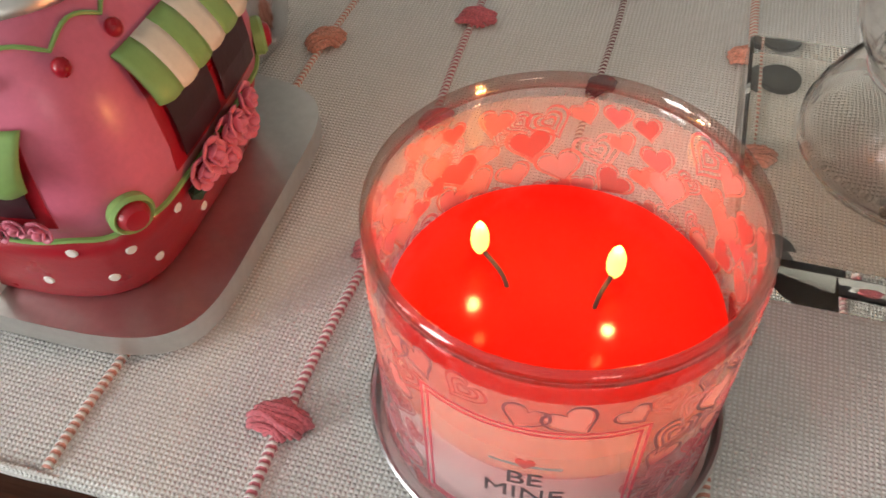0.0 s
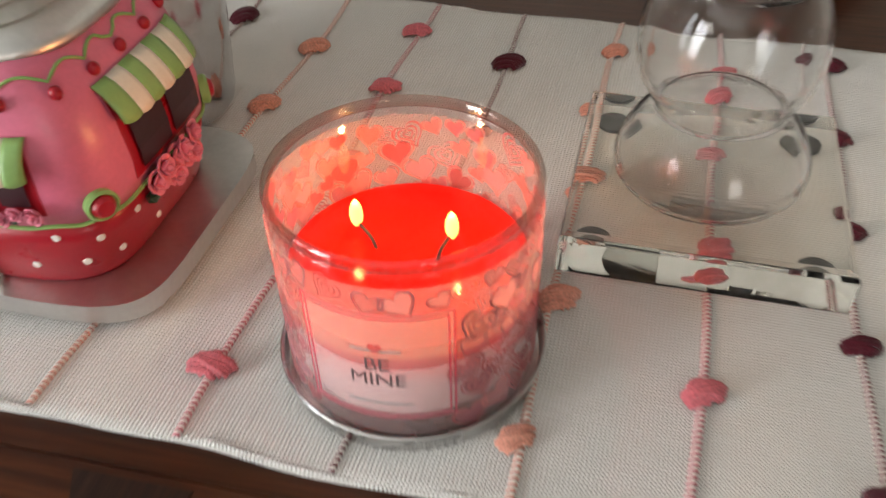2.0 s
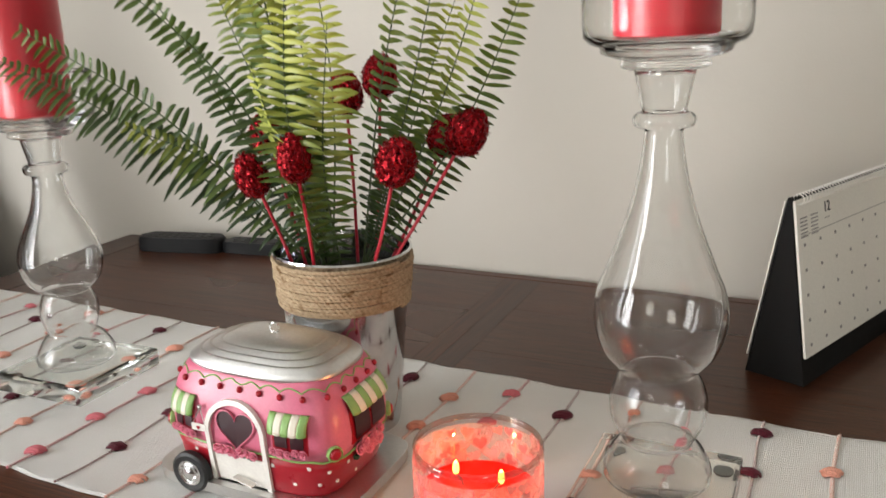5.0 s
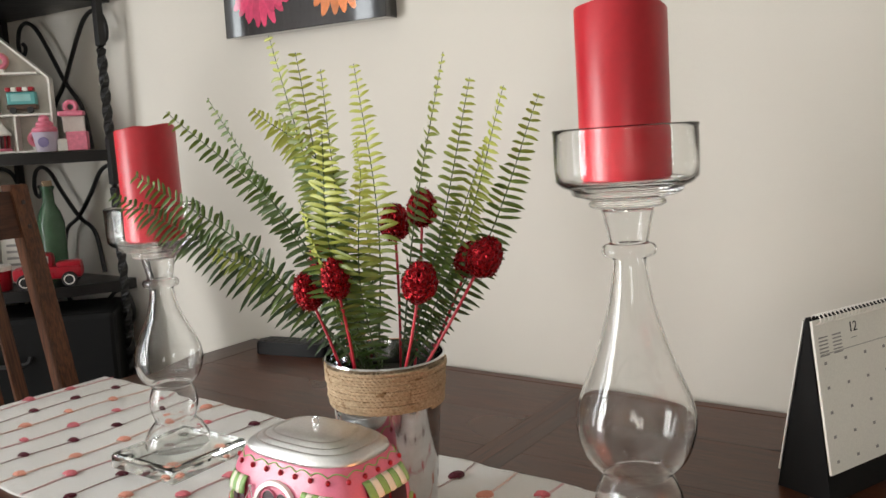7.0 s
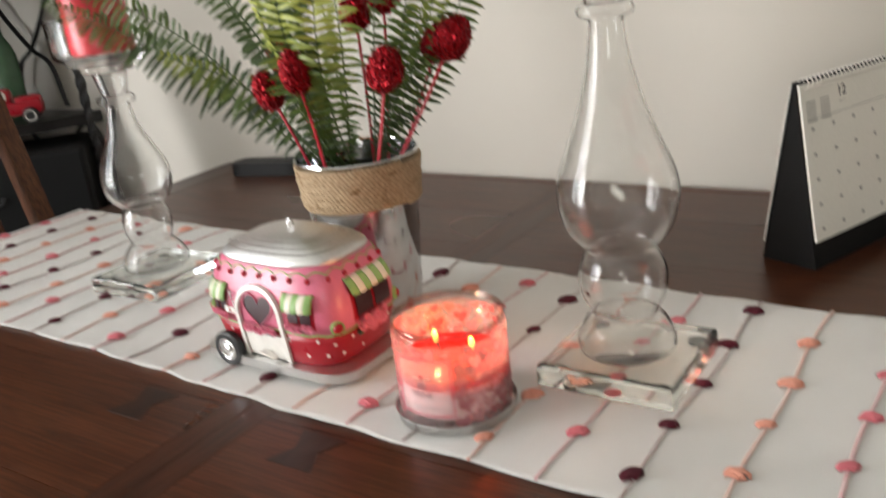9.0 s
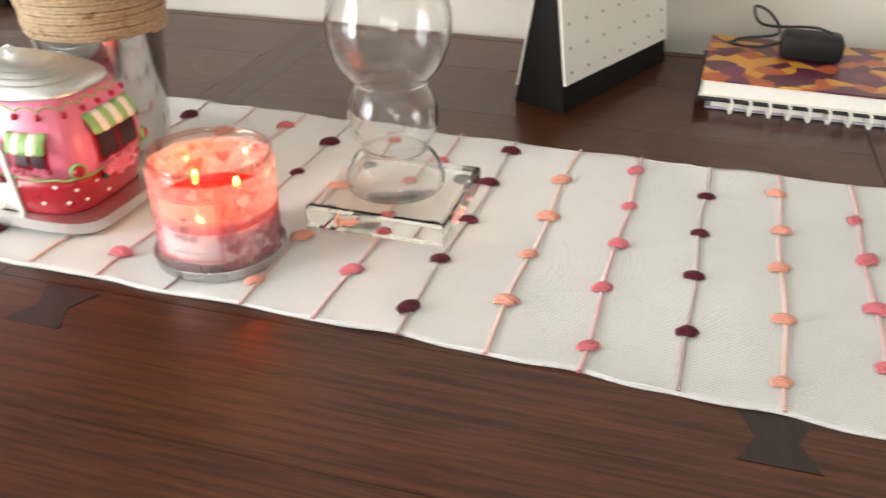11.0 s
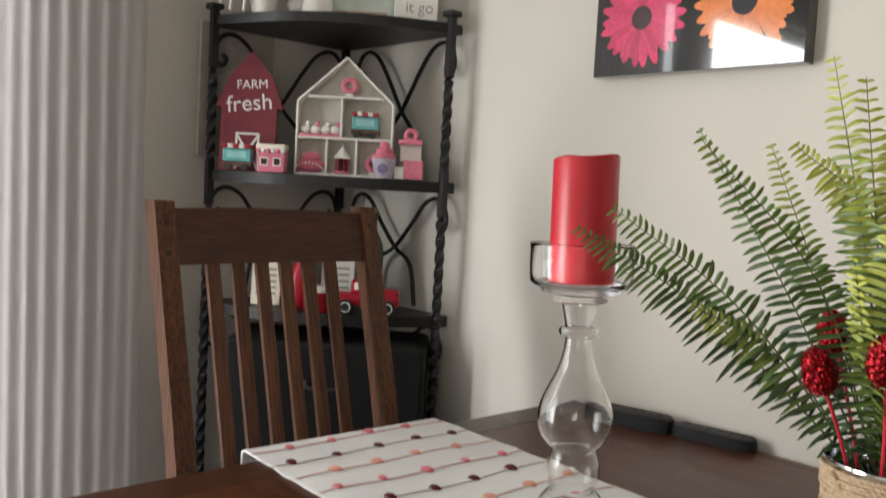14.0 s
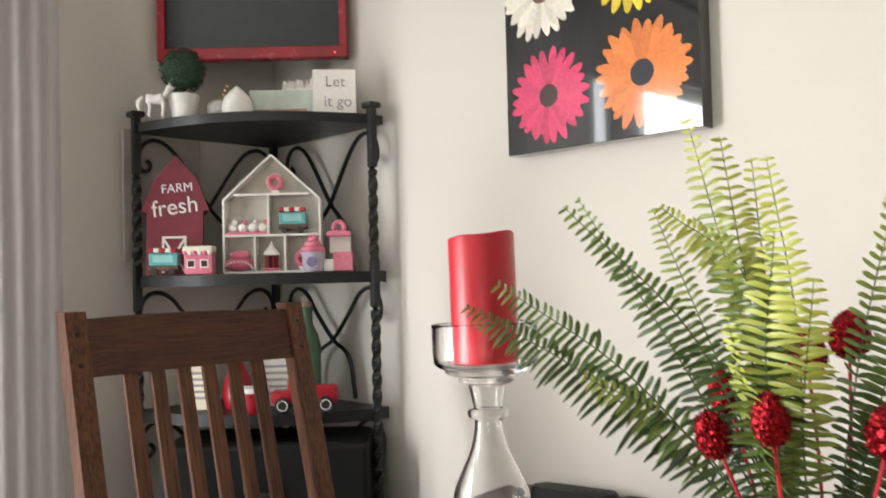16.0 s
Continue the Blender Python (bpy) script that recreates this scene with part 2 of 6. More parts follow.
M = {
    "wall": wall_paint(),
    "ceiling": surface("ceiling_paint", (0.66, 0.65, 0.62), 0.8, vary=0.04, scale=2, fine=90, relief=0.4),
    "floor": surface("floor_tile", (0.17, 0.175, 0.17), 0.45, vary=0.2, scale=6, fine=120),
    "trim": surface("white_trim_paint", (0.75, 0.74, 0.70), 0.4, vary=0.04),
    "table": wood("table_wood", (0.036, 0.0112, 0.0054), (0.112, 0.035, 0.0138), 0.28, "X", 1.4, 0.03, 0.32),
    "table_cross": wood("table_cross_wood", (0.024, 0.0078, 0.0040), (0.078, 0.0250, 0.0105), 0.28, "Y", 1.0, 0.03, 0.32),
    "inlay": wood("inlay_wood", (0.014, 0.006, 0.004), (0.036, 0.014, 0.008), 0.34, "Y"),
    "chair": wood("chair_wood", (0.040, 0.014, 0.007), (0.150, 0.056, 0.023), 0.40, "Z", 1.0, 0.0, 0.3),
    "cloth": cloth_weave("runner_cotton", (0.92, 0.918, 0.90), 1150.0, 0.85),
    "iron": surface("black_iron", (0.014, 0.013, 0.013), 0.42, 0.3, fine=500, relief=0.25),
    "black": surface("black_plastic", (0.010, 0.010, 0.011), 0.45, fine=900, relief=0.1, spec=0.25),
    "black_card": surface("black_card", (0.007, 0.007, 0.007), 0.6, fine=700, spec=0.2),
    "paper": surface("paper", (0.80, 0.78, 0.72), 0.75, vary=0.03, scale=8),
    "ink": surface("ink", (0.03, 0.03, 0.035), 0.7),
    "ink_grey": surface("grey_ink", (0.30, 0.29, 0.28), 0.7),
    "silver": surface("silver_paint", (0.74, 0.735, 0.72), 0.42, 1.0, vary=0.04, scale=40, fine=300, relief=0.015),
    "silver_dull": surface("dull_silver_paint", (0.64, 0.635, 0.62), 0.38, 1.0, vary=0.06, scale=40, fine=300, relief=0.02),
    "zinc": surface("galvanised_zinc", (0.62, 0.63, 0.64), 0.12, 1.0, vary=0.10, scale=45, fine=300, relief=0.015),
    "steel": surface("brushed_steel", (0.55, 0.54, 0.53), 0.27, 1.0, vary=0.08, fine=300, relief=0.02),
    "chrome": surface("chrome", (0.8, 0.8, 0.8), 0.12, 1.0, vary=0.03),
    "pink": surface("pink_gloss_paint", (0.64, 0.155, 0.245), 0.36, vary=0.06, scale=60, Coat_Weight=0.12),
    "red": surface("red_gloss_paint", (0.36, 0.010, 0.022), 0.30, vary=0.08, scale=60, spec=0.35, Coat_Weight=0.08),
    # paint colour, taken near black for the shade in the camper's heart hole
    "darkred": surface("dark_red_paint_and_hole_shade", (0.034, 0.005, 0.009), 0.4, vary=0.1),
    "white": surface("white_gloss_paint", (0.80, 0.77, 0.72), 0.35, vary=0.05, scale=80),
    "cream": surface("cream_paint", (0.76, 0.70, 0.58), 0.4, vary=0.05, scale=80),
    "green": surface("green_paint", (0.25, 0.42, 0.13), 0.38, vary=0.1, scale=90),
    "leafgreen": surface("dark_green_paint", (0.02, 0.06, 0.03), 0.45),
    "rose": surface("rose_paint", (0.66, 0.17, 0.25), 0.4, vary=0.16, scale=150),
    "rubber": surface("black_rubber", (0.014, 0.014, 0.015), 0.5),
    "red_wax": surface("red_wax", (0.42, 0.009, 0.019), 0.36, vary=0.06, scale=25, fine=150, relief=0.1, Subsurface_Weight=0.12, Subsurface_Radius=(0.01, 0.002, 0.002), Subsurface_Scale=0.5),
    "wax_pool": surface("melted_red_wax", (0.70, 0.012, 0.006), 0.10, vary=0.04, fine=60, relief=0.03, spec=0.18, Subsurface_Weight=0.3, Subsurface_Radius=(0.02, 0.002, 0.001), Subsurface_Scale=0.6),
    "wax": surface("pink_wax", (0.98, 0.80, 0.795), 0.45, vary=0.03, fine=100, relief=0.05, Subsurface_Weight=0.45, Subsurface_Radius=(0.03, 0.02, 0.018), Subsurface_Scale=0.8),
    "wick": surface("charred_wick", (0.03, 0.022, 0.018), 0.9),
    "flame": glow("flame", (1.0, 0.60, 0.13), 3.6),
    "glass": solid_glass("blown_glass", (0.988, 0.993, 0.99), 1.42),
    "jar": thin_glass("jar_glass", (0.975, 0.96, 0.955)),
    "rim": thin_glass("rim_glass", (0.80, 0.72, 0.68), 1.9),
    "block": solid_glass("block_glass", (0.95, 0.965, 0.925), 1.44),
    "cup": solid_glass("cup_glass", (0.985, 0.99, 0.985), 1.40),
    "pane": thin_glass("window_glass"),
    "jute": None,
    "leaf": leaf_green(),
    "stem_green": surface("fern_stem", (0.045, 0.07, 0.02), 0.5),
    "soil": surface("dark_moss", (0.018, 0.017, 0.012), 0.95, vary=0.4, scale=120, relief=0.8),
    "stem_red": surface("red_stem", (0.42, 0.012, 0.03), 0.4),
    "glitter": surface("red_glitter", (0.22, 0.004, 0.008), 0.28, 0.85, vary=0.5, scale=300, fine=900, relief=0.6),
    "curtain": None,
    "burgundy": yarn("burgundy_yarn", (0.085, 0.006, 0.016)),
    "coral": yarn("coral_yarn", (0.74, 0.34, 0.25)),
    "rosepink": yarn("pink_yarn", (0.64, 0.17, 0.20)),
    "cord_burgundy": yarn("burgundy_cord", (0.17, 0.03, 0.045), (0.78, 0.75, 0.70)),
    "cord_coral": yarn("coral_cord", (0.66, 0.30, 0.23), (0.80, 0.76, 0.70)),
    "cord_pink": yarn("pink_cord", (0.55, 0.16, 0.19), (0.80, 0.75, 0.71)),
    "teal": surface("teal_paint", (0.12, 0.42, 0.42), 0.4),
    "brown": surface("brown_paint", (0.10, 0.05, 0.03), 0.5),
    "orange": petal("orange_petal", (0.80, 0.24, 0.07)),
    "pinkpetal": petal("pink_petal", (0.70, 0.05, 0.15)),
    "whitepetal": petal("white_petal", (0.80, 0.75, 0.64)),
    "yellowpetal": petal("yellow_petal", (0.80, 0.60, 0.06)),
    "picture_black": surface("glossy_black_print", (0.012, 0.012, 0.014), 0.045, vary=0.3, fine=60, relief=0.01, Coat_Weight=1.0, Coat_Roughness=0.03),
    "screen": surface("dark_screen", (0.016, 0.019, 0.020), 0.22, relief=0.02),
    "tvred": surface("red_tv_frame", (0.30, 0.012, 0.022), 0.25),
    "boxwood": surface("boxwood_leaf", (0.02, 0.05, 0.022), 0.6, vary=0.5, scale=80),
    "plaster": surface("white_plaster", (0.70, 0.68, 0.63), 0.6, vary=0.06, scale=60),
}


def jute():
    n = Nodes("jute_twine")
    vec = n.coords()
    w = n.add("TexWave", wave_type="BANDS", bands_direction="DIAGONAL", i_Scale=90.0, i_Distortion=3.0, i_Detail=3.0)
    n.link(vec, w.inputs["Vector"])
    fib = n.noise(vec, 260, 4, 0.7)
    blot = n.noise(vec, 60, 2)
    col = n.ramp(fib, [(0.25, (0.27, 0.180, 0.105)), (0.75, (0.56, 0.43, 0.29))])
    col = n.mix(n.ramp(blot, [(0.62, (0, 0, 0)), (0.72, (1, 1, 1))]), col, (0.20, 0.12, 0.06))
    n.set(Base_Color=col, Roughness=0.95, Normal=n.bump(fib, 0.7, 0.002, n.bump(w.outputs["Fac"], 0.5, 0.0012)))
    n.bsdf.inputs["Specular IOR Level"].default_value = 0.1
    return n.mat


def curtain_cloth():
    n = Nodes("curtain_cloth")
    vec = n.coords()
    w = n.noise(n.coords((40, 40, 1.5)), 12, 3)
    col = n.ramp(w, [(0.3, (0.44, 0.415, 0.405)), (0.7, (0.54, 0.51, 0.495))])
    n.set(Base_Color=col, Roughness=0.85, Normal=n.bump(n.noise(vec, 900, 1), 0.3, 0.0008), Sheen_Weight=0.2)
    tr = n.add("BsdfTranslucent")
    tr.inputs[0].default_value = (0.72, 0.67, 0.63, 1)
    m = n.add("MixShader")
    m.inputs[0].default_value = 0.22
    n.link(n.bsdf.outputs[0], m.inputs[1])
    n.link(tr.outputs[0], m.inputs[2])
    n.link(m.outputs[0], n.out.inputs["Surface"])
    return n.mat


def melted(mat):
    """Lets part of the flames' light down through the melted wax."""
    tree = mat.node_tree
    body, out = tree.nodes["Principled BSDF"], tree.nodes["Material Output"]
    clear, m = tree.nodes.new("ShaderNodeBsdfTransparent"), tree.nodes.new("ShaderNodeMixShader")
    clear.inputs[0].default_value = (1.0, 0.46, 0.38, 1)
    m.inputs[0].default_value = 0.58
    tree.links.new(body.outputs[0], m.inputs[1])
    tree.links.new(clear.outputs[0], m.inputs[2])
    tree.links.new(m.outputs[0], out.inputs["Surface"])


melted(M["wax_pool"])
M["jute"], M["curtain"] = jute(), curtain_cloth()

# ---- mesh helpers ----


def mesh_from(name, bm, material, smooth=False, keep=False):
    me = bpy.data.meshes.new(name)
    if not keep:
        bmesh.ops.recalc_face_normals(bm, faces=bm.faces)
    bm.to_mesh(me)
    bm.free()
    if smooth:
        me.polygons.foreach_set("use_smooth", [True] * len(me.polygons))
        if smooth != "all":
            me.set_sharp_from_angle(angle=radians(40))
    if material:
        for m in material if isinstance(material, (list, tuple)) else (material,):
            me.materials.append(m)
    return me


def thing(name, label, category, m=None, group="", kind=""):
    ob = new(name)
    ob.empty_display_size = 0.02
    if m is not None:
        ob.matrix_world = m
    return tagged(ob, label, category, group, kind)


def part(name, bm, material, parent, label="", smooth=False, m=None, keep=False):
    ob = new(name, mesh_from(name, bm, material, smooth, keep))
    ob.parent = parent
    if m is not None:
        ob.matrix_basis = m
    return tagged(ob, label)


def solo(name, bm, material, label, category="", m=None, smooth=False, group="", kind=""):
    ob = new(name, mesh_from(name, bm, material, smooth))
    if m is not None:
        ob.matrix_world = m
    return tagged(ob, label, category, group, kind)


def box(c, s, bevel=0.0, bm=None, m=None, seg=2):
    b = bmesh.new()
    bmesh.ops.create_cube(b, size=1.0)
    bmesh.ops.scale(b, vec=s, verts=b.verts)
    if bevel:
        bmesh.ops.bevel(b, geom=b.edges[:], offset=bevel, segments=seg, affect="EDGES", profile=0.5)
    bmesh.ops.translate(b, vec=c, verts=b.verts)
    if m is not None:
        bmesh.ops.transform(b, matrix=m, verts=b.verts)
    return b if bm is None else merge(bm, b)


def merge(bm, other):
    me = bpy.data.meshes.new("tmp")
    other.to_mesh(me)
    other.free()
    bm.from_mesh(me)
    bpy.data.meshes.remove(me)
    return bm


def lathe(profile, seg=48, bm=None, c=(0, 0, 0)):
    """A turned body from (radius, height) pairs, closed where the radius is 0."""
    b = bmesh.new() if bm is None else bm
    rings = []
    for r, z in profile:
        if r < 1e-6:
            rings.append([b.verts.new((c[0], c[1], c[2] + z))])
        else:
            rings.append([b.verts.new((c[0] + r * math.cos(2 * math.pi * k / seg), c[1] + r * math.sin(2 * math.pi * k / seg), c[2] + z)) for k in range(seg)])
    for a, d in zip(rings, rings[1:]):
        for k in range(seg):
            q = [a[k % len(a)], a[(k + 1) % len(a)], d[(k + 1) % len(d)], d[k % len(d)]]
            q = list(dict.fromkeys(q))
            if len(q) > 2:
                b.faces.new(q)
    return b


def spline(points, n):
    """n points on a Catmull-Rom curve through the given ones."""
    P = [Vector(p) for p in points]
    P = [2 * P[0] - P[1], *P, 2 * P[-1] - P[-2]]
    out = []
    for k in range(n):
        t = k / (n - 1) * (len(P) - 3)
        i = min(int(t), len(P) - 4)
        u = t - i
        a, b, c, d = P[i : i + 4]
        out.append(0.5 * ((2 * b) + (c - a) * u + (2 * a - 5 * b + 4 * c - d) * u * u + (3 * b - a - 3 * c + d) * u ** 3))
    return out


def tube(points, radius, seg=8, bm=None, closed=False, flat=1.0):
    """A round bar along points; radius may be a list."""
    b = bmesh.new() if bm is None else bm
    P = [Vector(p) for p in points]
    n = len(P)
    R = radius if isinstance(radius, (list, tuple)) else [radius] * n
    side = None
    rings = []
    for i, p in enumerate(P):
        d = (P[(i + 1) % n] - P[i - 1]) if closed else (P[min(i + 1, n - 1)] - P[max(i - 1, 0)])
        d = d.normalized() if d.length > 1e-9 else Vector((0, 0, 1))
        if side is None:
            side = d.orthogonal().normalized()
        side = (side - d * side.dot(d))
        side = side.normalized() if side.length > 1e-6 else d.orthogonal().normalized()
        up = d.cross(side)
        rings.append([b.verts.new(p + R[i] * (math.cos(2 * math.pi * k / seg) * side + flat * math.sin(2 * math.pi * k / seg) * up)) for k in range(seg)])
    for i in range(n if closed else n - 1):
        a, d = rings[i], rings[(i + 1) % n]
        for k in range(seg):
            b.faces.new((a[k], a[(k + 1) % seg], d[(k + 1) % seg], d[k]))
    if not closed:
        b.faces.new(rings[0][::-1])
        b.faces.new(rings[-1])
    return b


def slab(outline, z0, z1, bm=None, bevel=0.0, m=None):
    """A plate with the given (x, y) outline."""
    b = bmesh.new()
    lo = [b.verts.new((x, y, z0)) for x, y in outline]
    hi = [b.verts.new((x, y, z1)) for x, y in outline]
    b.faces.new(lo[::-1])
    b.faces.new(hi)
    n = len(lo)
    for k in range(n):
        b.faces.new((lo[k], lo[(k + 1) % n], hi[(k + 1) % n], hi[k]))
    if bevel:
        es = [e for e in b.edges if abs(e.verts[0].co.z - z1) < 1e-7 and abs(e.verts[1].co.z - z1) < 1e-7]
        bmesh.ops.bevel(b, geom=es, offset=bevel, segments=2, affect="EDGES", profile=0.5)
    if m is not None:
        bmesh.ops.transform(b, matrix=m, verts=b.verts)
    return b if bm is None else merge(bm, b)


def blob(c, s, sub=2, rough=0.0, bm=None, seed=0):
    b = bmesh.new()
    bmesh.ops.create_icosphere(b, subdivisions=sub, radius=1.0)
    rnd = random.Random(seed)
    for v in b.verts:
        v.co *= 1 + rnd.uniform(-rough, rough)
        v.co = Vector((v.co.x * s[0] + c[0], v.co.y * s[1] + c[1], v.co.z * s[2] + c[2]))
    return b if bm is None else merge(bm, b)


def rounded(a, b, n=4.0, count=64):
    """Points of a rounded rectangle with half-axes a and b."""
    out = []
    for k in range(count):
        t = 2 * math.pi * k / count
        c, s = math.cos(t), math.sin(t)
        out.append((a * math.copysign(abs(c) ** (2 / n), c), b * math.copysign(abs(s) ** (2 / n), s)))
    return out


def lettering(text, size, depth=0.0003):
    """The built-in font's letters as a flat mesh in the xy plane, centred."""
    cu = bpy.data.curves.new("letters", "FONT")
    cu.body, cu.size, cu.align_x, cu.align_y, cu.extrude = text, size, "CENTER", "CENTER", depth
    ob = new("letters", cu)
    deps = bpy.context.evaluated_depsgraph_get()
    me = bpy.data.meshes.new_from_object(ob.evaluated_get(deps))
    b = bmesh.new()
    b.from_mesh(me)
    bpy.data.objects.remove(ob)
    bpy.data.curves.remove(cu)
    bpy.data.meshes.remove(me)
    return b

# ---- the room ----
W_W, W_N, W_S, W_E, HIGH, THICK = -1.90, 0.715, -3.6, 4.4, 2.5, 0.14


def wall_with_hole(along, a0, a1, hole):
    """A wall lying along x with its inner face at y = 0, with one opening (x0, x1, z0, z1) or none."""
    b = bmesh.new()
    if not hole:
        return box(((a0 + a1) / 2, THICK / 2, HIGH / 2), (a1 - a0, THICK, HIGH), bm=b)
    x0, x1, z0, z1 = hole
    for p0, p1, q0, q1 in ((a0, x0, 0, HIGH), (x1, a1, 0, HIGH), (x0, x1, 0, z0), (x0, x1, z1, HIGH)):
        if p1 - p0 > 0.001 and q1 - q0 > 0.001:
            box(((p0 + p1) / 2, THICK / 2, (q0 + q1) / 2), (p1 - p0, THICK, q1 - q0), bm=b)
    return b


solo("wall_north", wall_with_hole("x", W_W - THICK, W_E + THICK, None), M["wall"], "plain warm white textured wall behind the table", "wall", RM @ pose(0, W_N, 0), kind="structure")
solo("wall_south", wall_with_hole("x", -W_E - THICK, -W_W + THICK, (-2.7, -1.5, 0.95, 2.05)), M["wall"], "plain warm white wall with a window", "wall", RM @ pose(0, W_S, 0, 0, 0, 180), kind="structure")
solo("wall_west", wall_with_hole("y", W_S - THICK, W_N, (-2.25, -0.15, 0.06, 2.04)), M["wall"], "plain warm white wall with a glazed patio door", "wall", RM @ pose(W_W, 0, 0, 0, 0, 90), kind="structure")
solo("wall_east", wall_with_hole("y", -W_N, -W_S, None), M["wall"], "plain warm white wall", "wall", RM @ pose(W_E, 0, 0, 0, 0, -90), kind="structure")
solo("ceiling", box((1.25, -1.44, HIGH + 0.05), (6.7, 4.7, 0.1)), M["ceiling"], "plain white ceiling", "ceiling", RM, kind="structure")
floor = thing("floor", "grey tiled floor with narrow joints", "floor", RM, kind="structure")
part("floor_bed", box((1.25, -1.44, -0.06), (6.7, 4.7, 0.1)), surface("tile_grout", (0.10, 0.10, 0.095), 0.8), floor)
ground = solo("ground", box((0, 0, -0.16), (3000, 3000, 0.1)), surface("lawn", (0.10, 0.13, 0.06), 0.9, vary=0.4, scale=0.4, fine=8), "grassy ground outside the house", "ground", RM, kind="structure")


def window_unit(name, width, height, m, label, mullions=1, bars=0, stile=0.06):
    w = thing(name, label, "window", m, kind="structure")
    b = bmesh.new()
    f = 0.055
    for x in (-width / 2 + f / 2, width / 2 - f / 2):
        box((x, 0, height / 2), (f, 0.06, height), 0.004, b)
    for z in (f / 2, height - f / 2):
        box((0, 0, z), (width - 2 * f, 0.06, f), 0.004, b)
    part("window_frame", b, M["trim"], w)
    for k in range(mullions):
        x = -width / 2 + width * (k + 1) / (mullions + 1)
        part("mullion", box((x, 0, height / 2), (stile, 0.05, height - 2 * f), 0.004), M["trim"], w)
    for k in range(bars):
        z = height * (k + 1) / (bars + 1)
        part("glazing_bar", box((0, 0, z), (width - 2 * f, 0.03, 0.03), 0.003), M["trim"], w)
    pane = part("pane", box((0, 0.012, height / 2), (width - 2 * f, 0.006, height - 2 * f)), M["pane"], w)
    pane.visible_shadow = False
    return w


window_unit("door_1", 2.10, 1.98, RM @ pose(W_W - 0.07, -1.20, 0.06, 0, 0, 90), "white framed glazed sliding patio door", 1, 0, 0.26)
window_unit("window_1", 1.2, 1.1, RM @ pose(2.1, W_S - 0.07, 0.95), "white framed window with glazing bars", 1, 1)
bb = bmesh.new()
box(((W_W + W_E) / 2, W_N - 0.007, 0.045), (W_E - W_W - 0.03, 0.012, 0.09), 0.003, bb)
solo("baseboard", bb, M["trim"], "white painted skirting board", "baseboard", RM, kind="structure")


def build_curtain():
    c = thing("curtain", "long grey drape hanging across part of the patio door", "curtain", RM)
    b = bmesh.new()
    nx, nz = 460, 8
    grid = []
    for i in range(nx + 1):
        u = i / nx
        for_row = []
        for j in range(nz + 1):
            w = j / nz
            # drape bulges inwards and runs on unseen to the left, to shade the corner
            x = -1.735 + 0.085 * u ** 5 + 0.0045 * math.sin(u * 22.0 * 2 * math.pi + 0.9 * math.sin(u * 19)) * (0.6 + 0.3 * (1 - w)) + 0.003 * math.sin(u * 120 + w * 3)
            y = -0.64 + u * (0.673 + 0.012 * (1 - w))
            for_row.append(b.verts.new((x, y, 0.03 + w * 2.27)))
        grid.append(for_row)
    for i in range(nx):
        for j in range(nz):
            b.faces.new((grid[i][j], grid[i + 1][j], grid[i + 1][j + 1], grid[i][j + 1]))
    bmesh.ops.solidify(b, geom=b.faces[:], thickness=0.003)
    part("drape", b, M["curtain"], c, smooth="all")
    part("rod", tube([(-1.735, -2.4, 2.32), (-1.735, 0.12, 2.32)], 0.011, 12), M["iron"], c, "black curtain rod", True)
    part("bracket", box((-1.815, 0.06, 2.32), (0.17, 0.02, 0.03), 0.004), M["iron"], c)
    part("bracket", box((-1.815, -2.35, 2.32), (0.17, 0.02, 0.03), 0.004), M["iron"], c)


build_curtain()

# ---- the table ----
T_L, T_R, T_F, T_B, T_MID, T_THICK = -1.055, 0.62, -0.417, 0.697, -0.217, 0.032


def build_table():
    t = thing("dining_table", "dark brown stained plank dining table with butterfly inlays", "table", TM)
    top = part("underlay", box(((T_L + T_R) / 2, (T_F + T_B) / 2, TOP - 0.021), (T_R - T_L - 0.01, T_B - T_F - 0.01, 0.022)), M["table_cross"], t)
    return t


dining_table = build_table()


